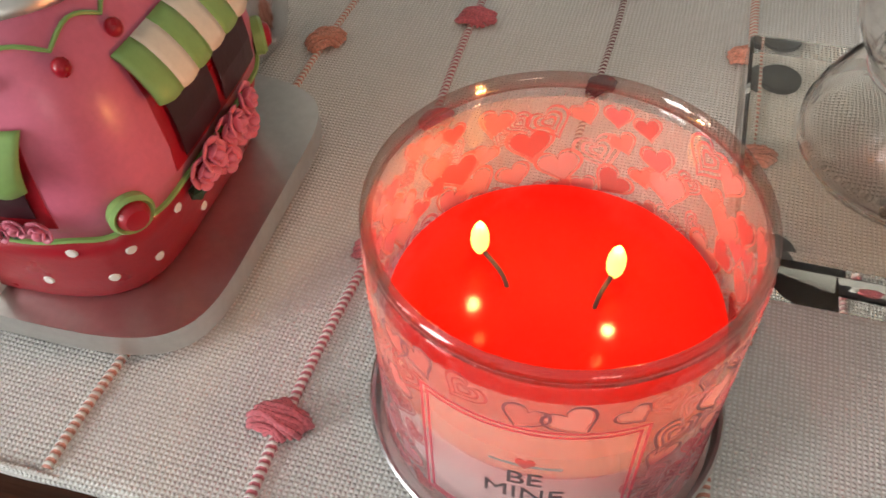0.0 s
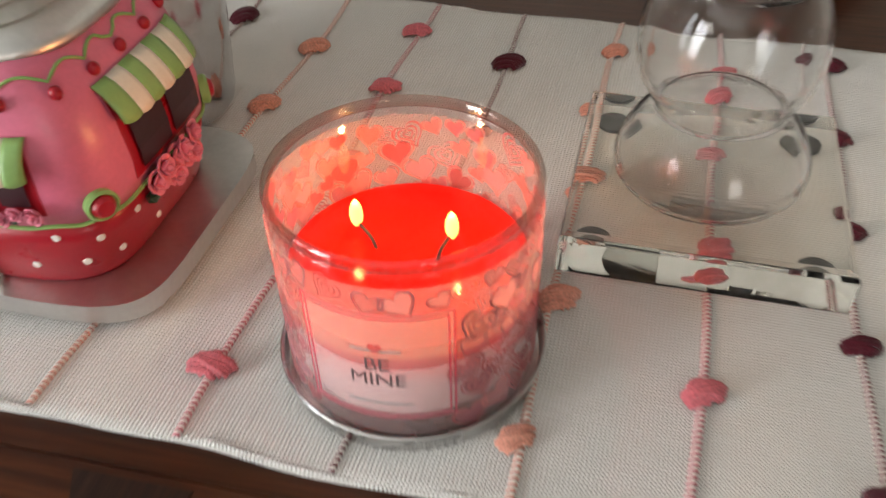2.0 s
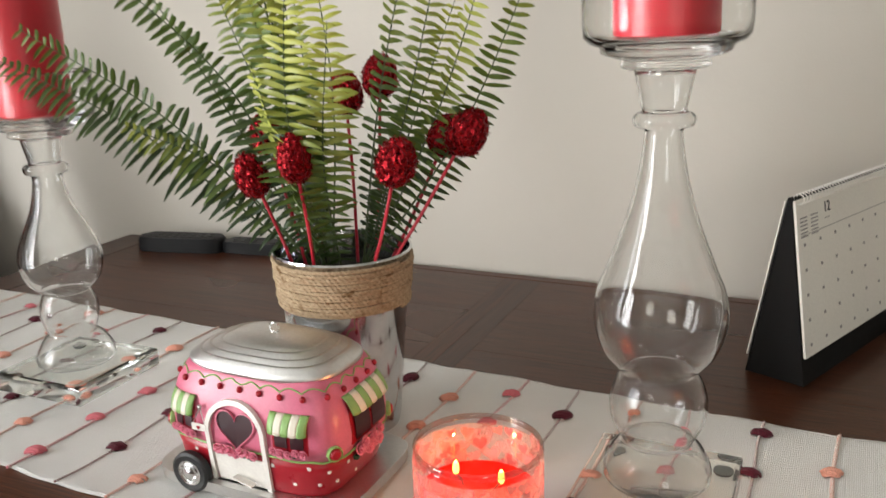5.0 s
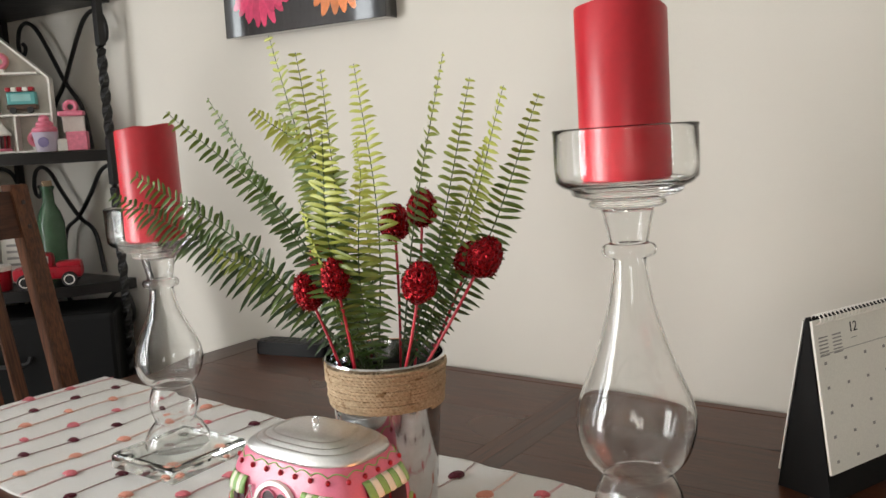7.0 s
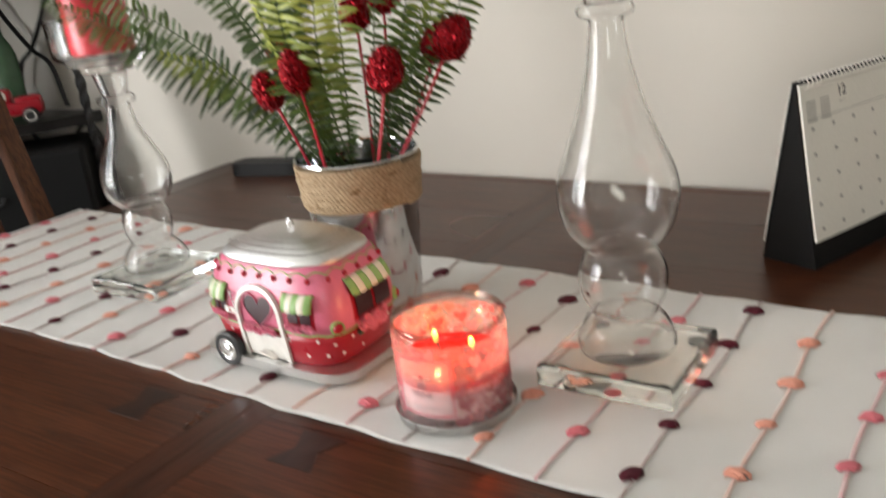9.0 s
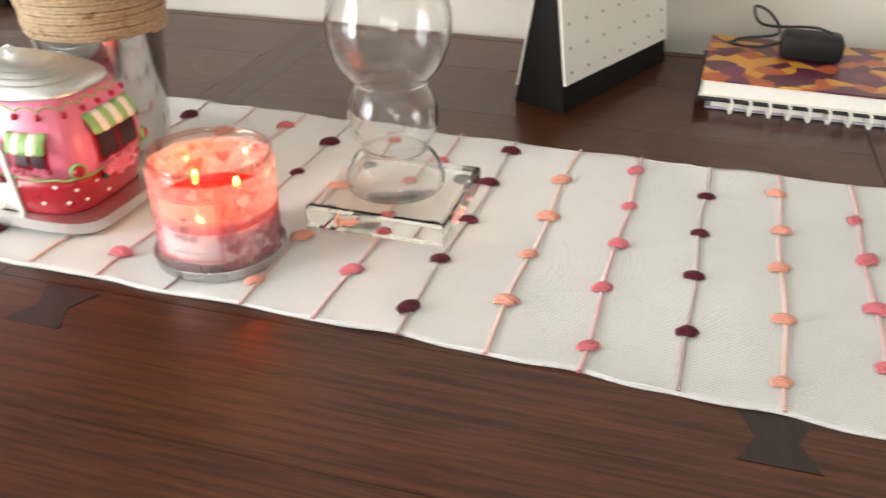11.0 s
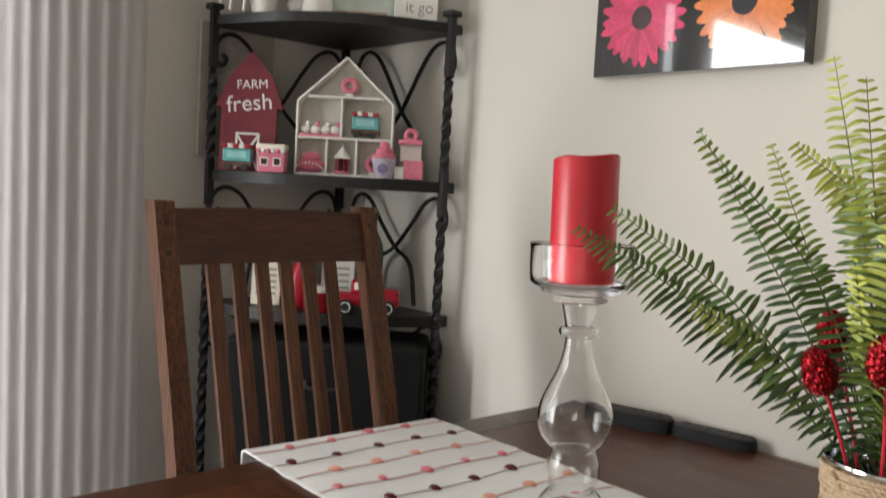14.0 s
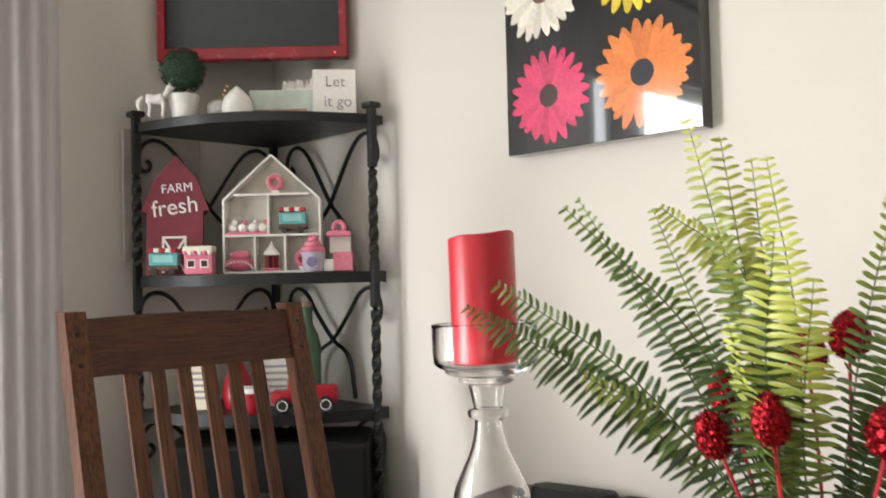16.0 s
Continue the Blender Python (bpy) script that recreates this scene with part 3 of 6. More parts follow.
def table_details(t):
    for x in (T_L + 0.09, T_R - 0.09):
        for y in (T_F + 0.09, T_B - 0.09):
            part("leg", box((x, y, 0.357), (0.085, 0.085, 0.714), 0.006), M["chair"], t)
    for y in (T_F + 0.09, T_B - 0.09):
        part("apron", box(((T_L + T_R) / 2, y, 0.672), (T_R - T_L - 0.27, 0.025, 0.09), 0.003), M["table"], t)
    for x in (T_L + 0.09, T_R - 0.09):
        part("apron", box((x, (T_F + T_B) / 2, 0.672), (0.025, T_B - T_F - 0.27, 0.09), 0.003), M["table_cross"], t)
    # the top's planks in two fields, between a cross band of two strips and the end boards
    end, strip, rail = 0.075, 0.030, 0.026
    fields = ((T_L + end, T_MID - strip), (T_MID + strip, T_R - end))
    widths = [0.118, 0.142, 0.126, 0.150, 0.132, 0.118, 0.140]
    scale = (T_B - T_F - 2 * rail) / sum(widths)
    for f, (x0, x1) in enumerate(fields):
        y = T_F + rail
        for k, w in enumerate(widths if f == 0 else widths[::-1]):
            w *= scale
            part("plank", box(((x0 + x1) / 2, y + w / 2, TOP - 0.005), (x1 - x0 - 0.0006, w - 0.0007, 0.010)), M["table"], t)
            y += w
    for x in (T_MID - strip / 2, T_MID + strip / 2):
        part("cross_band", box((x, (T_F + T_B) / 2, TOP - 0.005), (strip - 0.0005, T_B - T_F - 2 * rail, 0.010)), M["table_cross"], t)
    for x in (T_L + end / 2, T_R - end / 2):
        part("end_board", box((x, (T_F + T_B) / 2, TOP - 0.016), (end - 0.001, T_B - T_F, T_THICK), 0.0025), M["table_cross"], t)
    for y in (T_F + rail / 2, T_B - rail / 2):
        part("edge_rail", box(((T_L + T_R) / 2, y, TOP - 0.016), (T_R - T_L - 2 * end, rail - 0.001, T_THICK), 0.0035), M["table"], t)
    bow = [(-0.025, -0.025), (-0.013, 0), (-0.025, 0.025), (0.025, 0.025), (0.013, 0), (0.025, -0.025)]
    for x in (-0.330, -0.113, -0.862, 0.42):
        part("butterfly_inlay", slab(bow, -0.004, 0.0006, m=pose(x, -0.124, TOP)), M["inlay"], t, "dark butterfly-shaped inlay")


# ---- the runner ----
R_F, R_B, R_L, R_R = -0.084, 0.298, -1.098, 0.632
R_TOP = TOP + 0.0034


def wave_z(x, y):
    edge = min(1.0, (y - R_F) / 0.03, (R_B - y) / 0.03)
    return 0.0012 * (math.sin(x * 19 + y * 11) + math.sin(x * 7.3 - y * 23)) * max(0, edge) + 0.0005 * math.sin(x * 47 + 1.3)


def edge_y(x, k):
    """How far the runner's front (k = 0) or back (k = 1) edge strays from a straight line."""
    return 0.0022 * math.sin(x * 9.1) * (1 - 2 * k) + 0.0013 * math.sin(x * 48 + k) + 0.0011 * math.sin(x * 92 + 2 * k) * math.sin(x * 5)


def stripe_x(i):
    return 0.158 + (0.0648 if i < 0 else 0.068) * i


def build_runner():
    r = thing("table_runner", "white woven cotton table runner with rows of coloured yarn tufts", "table runner")
    b = bmesh.new()
    nx, ny = 260, 60
    drop = 0.10
    length = (R_R - R_L) + 2 * drop
    rows = []
    for i in range(nx + 1):
        s = R_L - drop + length * i / nx
        row = []
        for j in range(ny + 1):
            y = R_F + (R_B - R_F) * j / ny
            x = min(max(s, R_L), R_R)
            y += edge_y(x, 0) * (1 - j / ny) + edge_y(x, 1) * j / ny
            if s < R_L or s > R_R:
                over = (R_L - s) if s < R_L else (s - R_R)
                a = min(over / 0.012, math.pi / 2)
                out = 0.0076 * math.sin(a)
                down = 0.0076 * (1 - math.cos(a)) + max(0, over - 0.012 * math.pi / 2)
                p = (x - out if s < R_L else x + out, y, R_TOP - down)
            else:
                p = (x + 0.012 * (0.5 - j / ny) * max(0, (-0.9 - x) / 0.2), y, R_TOP + wave_z(x, y))
            row.append(b.verts.new(p))
        rows.append(row)
    for i in range(nx):
        for j in range(ny):
            b.faces.new((rows[i][j], rows[i + 1][j], rows[i + 1][j + 1], rows[i][j + 1]))
    bmesh.ops.recalc_face_normals(b, faces=b.faces)
    bmesh.ops.solidify(b, geom=b.faces[:], thickness=0.0022)
    peak = max(v.co.z for v in b.verts)
    bmesh.ops.translate(b, vec=(0, 0, R_TOP + 0.0023 - peak), verts=b.verts)
    part("cloth", b, M["cloth"], r, smooth="all")
    for k, y in enumerate((R_F + 0.002, R_B - 0.002)):
        xs = [R_L + (R_R - R_L) * i / 240 for i in range(241)]
        pts = [(x, y + edge_y(x, k), R_TOP - 0.0010 + 0.0005 * math.sin(x * 62) + 0.0004 * math.sin(x * 131)) for x in xs]
        part("hem", tube(pts, [0.0009 + 0.0003 * math.sin(x * 210) for x in xs], 6), M["cloth"], r, smooth="all")
    return r


def tuft_mesh(name, material, seed):
    """A flat knot of looped yarn, about two centimetres long."""
    rnd = random.Random(seed)
    b = bmesh.new()
    for k in range(11):
        v = (k - 5) / 5
        y = v * 0.0058 + rnd.uniform(-0.0004, 0.0004)
        half = 0.0088 * (1 - 0.42 * v * v) * rnd.uniform(0.9, 1.08)
        turn = 0.28 + rnd.uniform(-0.10, 0.10)
        high = 0.0046 * (1 - 0.55 * v * v) * rnd.uniform(0.85, 1.1)
        pts = []
        for i in range(9):
            u = -1 + i / 4
            pts.append((u * half, y + turn * u * half + 0.0007 * math.sin(u * 3 + k), 0.0009 + high * (1 - u * u) ** 0.5))
        tube(pts, 0.00112, 5, b)
    for k in range(2):
        x = rnd.uniform(-0.003, 0.003)
        pts = [(x + 0.001 * math.sin(i), -0.0062 + 0.0124 * i / 6, 0.0014 + 0.0036 * math.sin(math.pi * i / 6)) for i in range(7)]
        tube(pts, 0.0010, 5, b)
    return mesh_from(name, b, material, "all")


def runner_details(r):
    colours = ("burgundy", "coral", "rosepink")
    cords = ("cord_burgundy", "cord_coral", "cord_pink")
    meshes = [[tuft_mesh("tuft", M[c], 10 * q + k) for k in range(4)] for q, c in enumerate(colours)]
    rnd = random.Random(4)
    for i in range(-19, 7):
        x, q = stripe_x(i), i % 3
        n = 70
        wob = rnd.uniform(0, 6)
        pts = [(x + 0.0016 * math.sin(j * 0.16 + wob), R_F + 0.001 + (R_B - R_F - 0.002) * j / n, R_TOP - 0.0004 + wave_z(x, R_F + (R_B - R_F) * j / n)) for j in range(n + 1)]
        part("cord", tube(pts, 0.0021 if q == 0 else 0.0026, 6, flat=0.62), M[cords[q]], r, "", "all")
        y = (-0.051 if i % 2 == 0 else -0.013) + rnd.uniform(-0.003, 0.003)
        while y < R_B - 0.012:
            ob = new("tuft", meshes[q][rnd.randrange(4)])
            ob.parent = r
            s = rnd.uniform(0.80, 1.08)
            ob.matrix_basis = pose(x + rnd.uniform(-0.003, 0.003), y, R_TOP + wave_z(x, y), 0, 0, rnd.uniform(-28, 28)) @ Matrix.Diagonal((s, s * rnd.uniform(0.85, 1.15), s, 1))
            y += 0.0768 + rnd.uniform(-0.003, 0.003)


table_runner = build_runner()

# ---- the burning candle ----
C_AT = (-0.024, -0.017, R_TOP + 0.001)


def heart_outline(s, n=28):
    pts = []
    for k in range(n):
        t = 2 * math.pi * k / n
        pts.append((s * math.sin(t) ** 3 * 1.0, s * (13 * math.cos(t) - 5 * math.cos(2 * t) - 2 * math.cos(3 * t) - math.cos(4 * t)) / 15))
    return pts


def wrap(b, radius, angle, z):
    """Bends a flat drawing in the xy plane round a jar's wall."""
    for v in b.verts:
        a = angle + v.co.x / radius
        r = radius + v.co.z
        v.co = Vector((r * math.cos(a), r * math.sin(a), z + v.co.y))
    return b


def ring_plate(outer, inner, z0, z1):
    b = bmesh.new()
    n = len(outer)
    vs = [[b.verts.new((x, y, z)) for x, y in loop] for loop, z in ((outer, z0), (outer, z1), (inner, z1), (inner, z0))]
    for a, d in zip(vs, vs[1:] + vs[:1]):
        for k in range(n):
            b.faces.new((a[k], a[(k + 1) % n], d[(k + 1) % n], d[k]))
    return b


def print_ink(name, colour, clear):
    """Printing ink that lets part of the light through."""
    n = Nodes(name)
    n.set(Base_Color=colour, Roughness=0.4)
    tr = n.add("BsdfTranslucent")
    tr.inputs[0].default_value = (*colour, 1)
    a = n.add("MixShader")
    a.inputs[0].default_value = 0.55
    n.link(n.bsdf.outputs[0], a.inputs[1])
    n.link(tr.outputs[0], a.inputs[2])
    c = n.add("BsdfTransparent")
    c.inputs[0].default_value = (*[0.5 + 0.5 * v for v in colour], 1)
    m = n.add("MixShader")
    m.inputs[0].default_value = clear
    n.link(a.outputs[0], m.inputs[1])
    n.link(c.outputs[0], m.inputs[2])
    n.link(m.outputs[0], n.out.inputs["Surface"])
    return n.mat


def build_candle():
    c = thing("scented_candle", "lit two-wick red candle in a glass jar printed with pink hearts", "candle", pose(*C_AT))
    R, RI, H0, H1, WAX = 0.0500, 0.0476, 0.0035, 0.0935, 0.0500
    part("tray", lathe([(0, 0.0), (0.0505, 0.0), (0.0535, 0.0012), (0.0545, 0.009), (0.0552, 0.0098), (0.0545, 0.0104), (0.0535, 0.0098), (0.0525, 0.0026), (0.05, 0.0022), (0, 0.0022)], 72), M["steel"], c, "brushed steel lid used as a tray", True)
    rim = part("rim", lathe([(RI, H1 - 0.0042), (RI + 0.0002, H1 - 0.0046), (R, H1 - 0.0046), (R + 0.0003, H1 - 0.0018), (R - 0.0002, H1 - 0.0003), (R - 0.0012, H1 + 0.0002), (RI + 0.0005, H1 - 0.0003), (RI - 0.0002, H1 - 0.0018), (RI, H1 - 0.0042)], 96), M["rim"], c, "rounded glass rim", "all")
    rim.visible_shadow = False
    H1 -= 0.0047
    jar = part("jar", lathe([(0, H0), (R - 0.006, H0), (R - 0.0015, H0 + 0.0015), (R, H0 + 0.006), (R, H1 - 0.002), (R - 0.0006, H1 - 0.0004), (R - 0.0014, H1), (RI + 0.0006, H1 - 0.0004), (RI, H1 - 0.002), (RI, H0 + 0.011), (RI - 0.003, H0 + 0.008), (0, H0 + 0.008)], 96), M["jar"], c, "clear glass jar", "all")
    H1 += 0.0047
    jar.visible_shadow = False
    part("wax", lathe([(0, H0 + 0.0085), (RI - 0.0035, H0 + 0.0085), (RI - 0.0008, H0 + 0.012), (RI - 0.0006, WAX - 0.010), (0, WAX - 0.010)], 72), M["wax"], c, "solid pink wax", True)
    part("wax_pool", lathe([(0, WAX - 0.0095), (RI - 0.0006, WAX - 0.0095), (RI - 0.0006, WAX + 0.0012), (RI - 0.0016, WAX + 0.0004), (RI - 0.004, WAX), (0, WAX)], 72), M["wax_pool"], c, "melted red wax", True)
    for (x, y), (dx, dy) in (((-0.0135, 0.003), (-0.0110, 0.0080)), ((0.0105, 0.002), (0.0036, 0.0105))):
        w = part("wick", tube(spline([(x, y, WAX - 0.002), (x + dx * 0.3, y + dy * 0.3, WAX + 0.0035), (x + dx, y + dy, WAX + 0.0058)], 8), 0.0007, 6), M["wick"], c, "charred cotton wick", True)
        prof = [(0, 0), (0.0013, 0.0007), (0.0023, 0.0028), (0.0027, 0.0055), (0.0025, 0.0084), (0.0016, 0.0112), (0, 0.0134)]
        part("flame", lathe(prof, 20, c=(x + dx, y + dy, WAX + 0.0034)), M["flame"], w, "yellow candle flame", True)
        lamp = new("flame_light", bpy.data.lights.new("flame_light", "POINT"))
        lamp.data.energy, lamp.data.color, lamp.data.shadow_soft_size = FLAME_WATTS, (1.0, 0.42, 0.13), 0.0016
        lamp.matrix_world = pose(C_AT[0] + x + dx, C_AT[1] + y + dy, C_AT[2] + WAX + 0.0215)
    # the printed sleeve on the glass, with a clear gap below the rim
    film = print_ink("pink_film", (0.96, 0.79, 0.78), 0.74)
    inks = [print_ink("heart_ink", col, clear) for col, clear in (((0.66, 0.19, 0.22), 0.62), ((0.78, 0.36, 0.37), 0.66), ((0.80, 0.46, 0.52), 0.66), ((0.72, 0.26, 0.32), 0.62))]
    line = surface("dark_line_ink", (0.36, 0.115, 0.12), 0.5)
    b = bmesh.new()
    face = -math.pi / 2 + 0.07
    z0, z1, n = H0 + 0.004, H1 - 0.010, 96
    r = R + 0.0007
    ring = [[b.verts.new((r * math.cos(2 * math.pi * k / n), r * math.sin(2 * math.pi * k / n), z)) for k in range(n)] for z in (z0, z1)]
    for k in range(n):
        b.faces.new((ring[0][k], ring[0][(k + 1) % n], ring[1][(k + 1) % n], ring[1][k]))
    sleeve = part("printed_sleeve", b, film, c, "translucent pink film with printed hearts", "all")
    rnd = random.Random(11)
    placed = []
    tries = 0
    while len(placed) < 190 and tries < 6000:
        tries += 1
        a, z, s = rnd.uniform(-math.pi, math.pi), rnd.uniform(z0 + 0.004, z1 - 0.004), rnd.choice((0.0046, 0.0058, 0.0068, 0.0078))
        near = math.remainder(a - face, 2 * math.pi) * R
        if abs(near) < 0.031 and z < 0.076:
            continue
        if any(math.hypot(math.remainder(a - a2, 2 * math.pi) * R, z - z2) < 0.66 * (s + s2) for a2, z2, s2 in placed):
            continue
        placed.append((a, z, s))
        turn = pose(0, 0, 0, 0, 0, rnd.uniform(-35, 35))
        style = rnd.randrange(3)
        o = heart_outline(s)
        if style != 1:
            h = slab(heart_outline(s * 0.8), 0.00005, 0.0002, m=turn)
            part("heart_print", wrap(h, R + 0.0003, a, z), inks[rnd.randrange(4)], sleeve)
        b = bmesh.new()
        for q in ((1.0, 0.87), (0.66, 0.54), (0.36, 0.24))[: (1 if style == 0 else 3)]:
            merge(b, ring_plate(heart_outline(s * q[0]), heart_outline(s * q[1]), 0.0003, 0.00045))
        bmesh.ops.transform(b, matrix=turn, verts=b.verts)
        part("heart_line", wrap(b, R + 0.0003, a, z), line if style != 1 else inks[rnd.randrange(4)], sleeve)
    # the label with its double rule and words
    label = part("label", wrap(label_panel(0.056, 0.054), R + 0.0007, face, 0.045), print_ink("label_white", (0.93, 0.80, 0.80), 0.74), sleeve, "pale label with two words")
    b = bmesh.new()
    for s in (1.0, 0.93):
        rect = [(-0.028 * s, -0.027 * s), (0.028 * s, -0.027 * s), (0.028 * s, 0.027 * s), (-0.028 * s, 0.027 * s)]
        inner = [(x * 0.975, y * 0.975) for x, y in rect]
        dense = lambda L: [(L[k][0] + (L[(k + 1) % 4][0] - L[k][0]) * j / 14, L[k][1] + (L[(k + 1) % 4][1] - L[k][1]) * j / 14) for k in range(4) for j in range(14)]
        merge(b, ring_plate(dense(rect), dense(inner), 0.0002, 0.0004))
    part("rule", wrap(b, R + 0.0009, face, 0.045), print_ink("rule_ink", (0.62, 0.16, 0.22), 0.1), sleeve)
    for word, dz in (("BE", 0.0018), ("MINE", -0.0062)):
        part("lettering", wrap(lettering(word, 0.0090, 0.0001), R + 0.0011, face, 0.045 + dz), surface("soft_grey_ink", (0.10, 0.075, 0.08), 0.6), sleeve, "dark printed capital letters")
    h = slab(heart_outline(0.0026), 0.0001, 0.0003)
    part("heart_print", wrap(h, R + 0.0010, face, 0.0555), inks[0], sleeve)
    for dz, half in ((0.0092, 0.009), (-0.0185, 0.012)):
        part("fine_print", wrap(label_panel(2 * half, 0.0011), R + 0.0010, face, 0.045 + dz), M["ink_grey"], sleeve)
    for printed in (sleeve, *sleeve.children):
        printed.visible_shadow = False


def label_panel(w, h, n=14):
    b = bmesh.new()
    lo = [b.verts.new((w * (k / n - 0.5), -h / 2, 0.0002)) for k in range(n + 1)]
    hi = [b.verts.new((w * (k / n - 0.5), h / 2, 0.0002)) for k in range(n + 1)]
    for k in range(n):
        b.faces.new((lo[k], lo[k + 1], hi[k + 1], hi[k]))
    return b


FLAME_WATTS = 0.135
build_candle()

# ---- the little camper van ----
VAN = pose(-0.240, 0.022, R_TOP + 0.0008, 0, 0, 1.0) @ Matrix.Diagonal((1.045, 1.0, 1.0, 1.0))
V_RINGS = ((0.014, 0.077, 0.055), (0.017, 0.079, 0.0565), (0.050, 0.0865, 0.0600), (0.066, 0.0875, 0.0605), (0.085, 0.0855, 0.0593), (0.100, 0.0810, 0.0562), (0.112, 0.0735, 0.0515), (0.119, 0.0685, 0.0478))
V_N = 4.6


def van_half(z):
    for (z0, a0, b0), (z1, a1, b1) in zip(V_RINGS, V_RINGS[1:]):
        if z <= z1:
            u = max(0.0, (z - z0) / (z1 - z0))
            return a0 + (a1 - a0) * u, b0 + (b1 - b0) * u
    return V_RINGS[-1][1:]


def van_skin(t, z, out=0.0):
    """The place on the van's side at the angle t (front: -90 degrees) and height z, and the way out of it."""
    a, b = van_half(z)
    c, s = math.cos(t), math.sin(t)
    p = Vector((a * math.copysign(abs(c) ** (2 / V_N), c), b * math.copysign(abs(s) ** (2 / V_N), s), z))
    w = Vector((math.copysign((abs(p.x) / a) ** (V_N - 1) / a, p.x), math.copysign((abs(p.y) / b) ** (V_N - 1) / b, p.y), 0)).normalized()
    return p + w * out, w


def front_at(x, z, out=0.0):
    a, b = van_half(z)
    return Vector((x, -b * (1 - min(0.999, abs(x) / a) ** V_N) ** (1 / V_N) - out, z))


def right_at(y, z, out=0.0):
    a, b = van_half(z)
    return Vector((a * (1 - min(0.999, abs(y) / b) ** V_N) ** (1 / V_N) + out, y, z))


def sheet_on(at, p0, p1, q0, q1, out, thick, n=10, shape=None):
    """A thin plate that follows the van's side: p along it, q upwards. shape(p, q) may cut it."""
    b = bmesh.new()
    g0 = [[b.verts.new(at(p0 + (p1 - p0) * i / n, q0 + (q1 - q0) * j / n, out)) for j in range(n + 1)] for i in range(n + 1)]
    for i in range(n):
        for j in range(n):
            b.faces.new((g0[i][j], g0[i + 1][j], g0[i + 1][j + 1], g0[i][j + 1]))
    bmesh.ops.recalc_face_normals(b, faces=b.faces)
    bmesh.ops.solidify(b, geom=b.faces[:], thickness=thick)
    return b


def ring_on(at, outer, inner, out, thick):
    """A flat band between two (p, q) outlines, on the van's side."""
    b = bmesh.new()
    n = len(outer)
    vs = [[b.verts.new(at(p, q, o)) for p, q in loop] for loop, o in ((outer, out), (outer, out + thick), (inner, out + thick), (inner, out))]
    for a, d in zip(vs, vs[1:] + vs[:1]):
        for k in range(n):
            b.faces.new((a[k], a[(k + 1) % n], d[(k + 1) % n], d[k]))
    return b


def moulded_rose(v, c, r, seed, out=Vector((0, -1, 0))):
    """A moulded rose: a bud and two whorls of cupped petals that face outwards."""
    rnd = random.Random(seed)
    turn = Matrix.Translation(c) @ out.to_track_quat("Z", "Y").to_matrix().to_4x4()
    b = blob((0, 0, r * 0.35), (r * 0.34, r * 0.34, r * 0.5), 2, 0.06, None, seed)
    bmesh.ops.transform(b, matrix=turn, verts=b.verts)
    rose = part("rose", b, M["rose"], v, "", "all")
    for count, ring, tilt, size, up in ((4, 0.42, 62, 0.46, 0.30), (6, 0.78, 34, 0.52, 0.05)):
        ph = rnd.uniform(0, 6)
        for k in range(count):
            a = ph + 2 * math.pi * k / count + rnd.uniform(-0.15, 0.15)
            p = blob((0, 0, 0), (r * size * 0.8, r * size * 1.05, r * 0.13), 2, 0.04, None, seed + k)
            m = turn @ pose(0, 0, 0, 0, 0, math.degrees(a)) @ pose(r * ring, 0, r * up, 0, -tilt + rnd.uniform(-10, 10), 0)
            bmesh.ops.transform(p, matrix=m, verts=p.verts)
            part("petal", p, M["rose"], rose, "", "all")


def arch(half, top, foot, n=16):
    """Outline of a round-headed doorway, from its right foot over the head to its left foot."""
    pts = [(half, foot)]
    for k in range(n + 1):
        t = math.pi * k / n
        pts.append((half * math.cos(t), top - half + half * math.sin(t)))
    return pts + [(-half, foot)]


def awning(v, at, p0, p1, q0, q1, reach, stripes, group=""):
    """A bulging striped awning over a window."""
    a = None
    for k in range(stripes):
        u0, u1 = p0 + (p1 - p0) * k / stripes, p0 + (p1 - p0) * (k + 1) / stripes
        b = bmesh.new()
        n, mm = 4, 7
        g = []
        for i in range(n + 1):
            u = u0 + (u1 - u0) * i / n
            edge = 1 - 0.35 * abs(2 * (u - p0) / (p1 - p0) - 1) ** 6
            g.append([])
            for j in range(mm + 1):
                w = j / mm
                lobe = 0.0009 * math.sin(math.pi * i / n)
                z = q1 - (q1 - q0) * w - (lobe if j == mm else 0)
                g[-1].append(b.verts.new(at(u, z, 0.0012 + reach * edge * math.sin(w * math.pi / 2) ** 0.7)))
        for i in range(n):
            for j in range(mm):
                b.faces.new((g[i][j], g[i + 1][j], g[i + 1][j + 1], g[i][j + 1]))
        bmesh.ops.recalc_face_normals(b, faces=b.faces)
        bmesh.ops.solidify(b, geom=b.faces[:], thickness=0.0012)
        m = M["green"] if k % 2 == 0 else M["cream"]
        if a is None:
            a = part("awning", b, m, v, "green and cream striped awning", "all")
        else:
            part("stripe", b, m, a, "", "all")
    return a


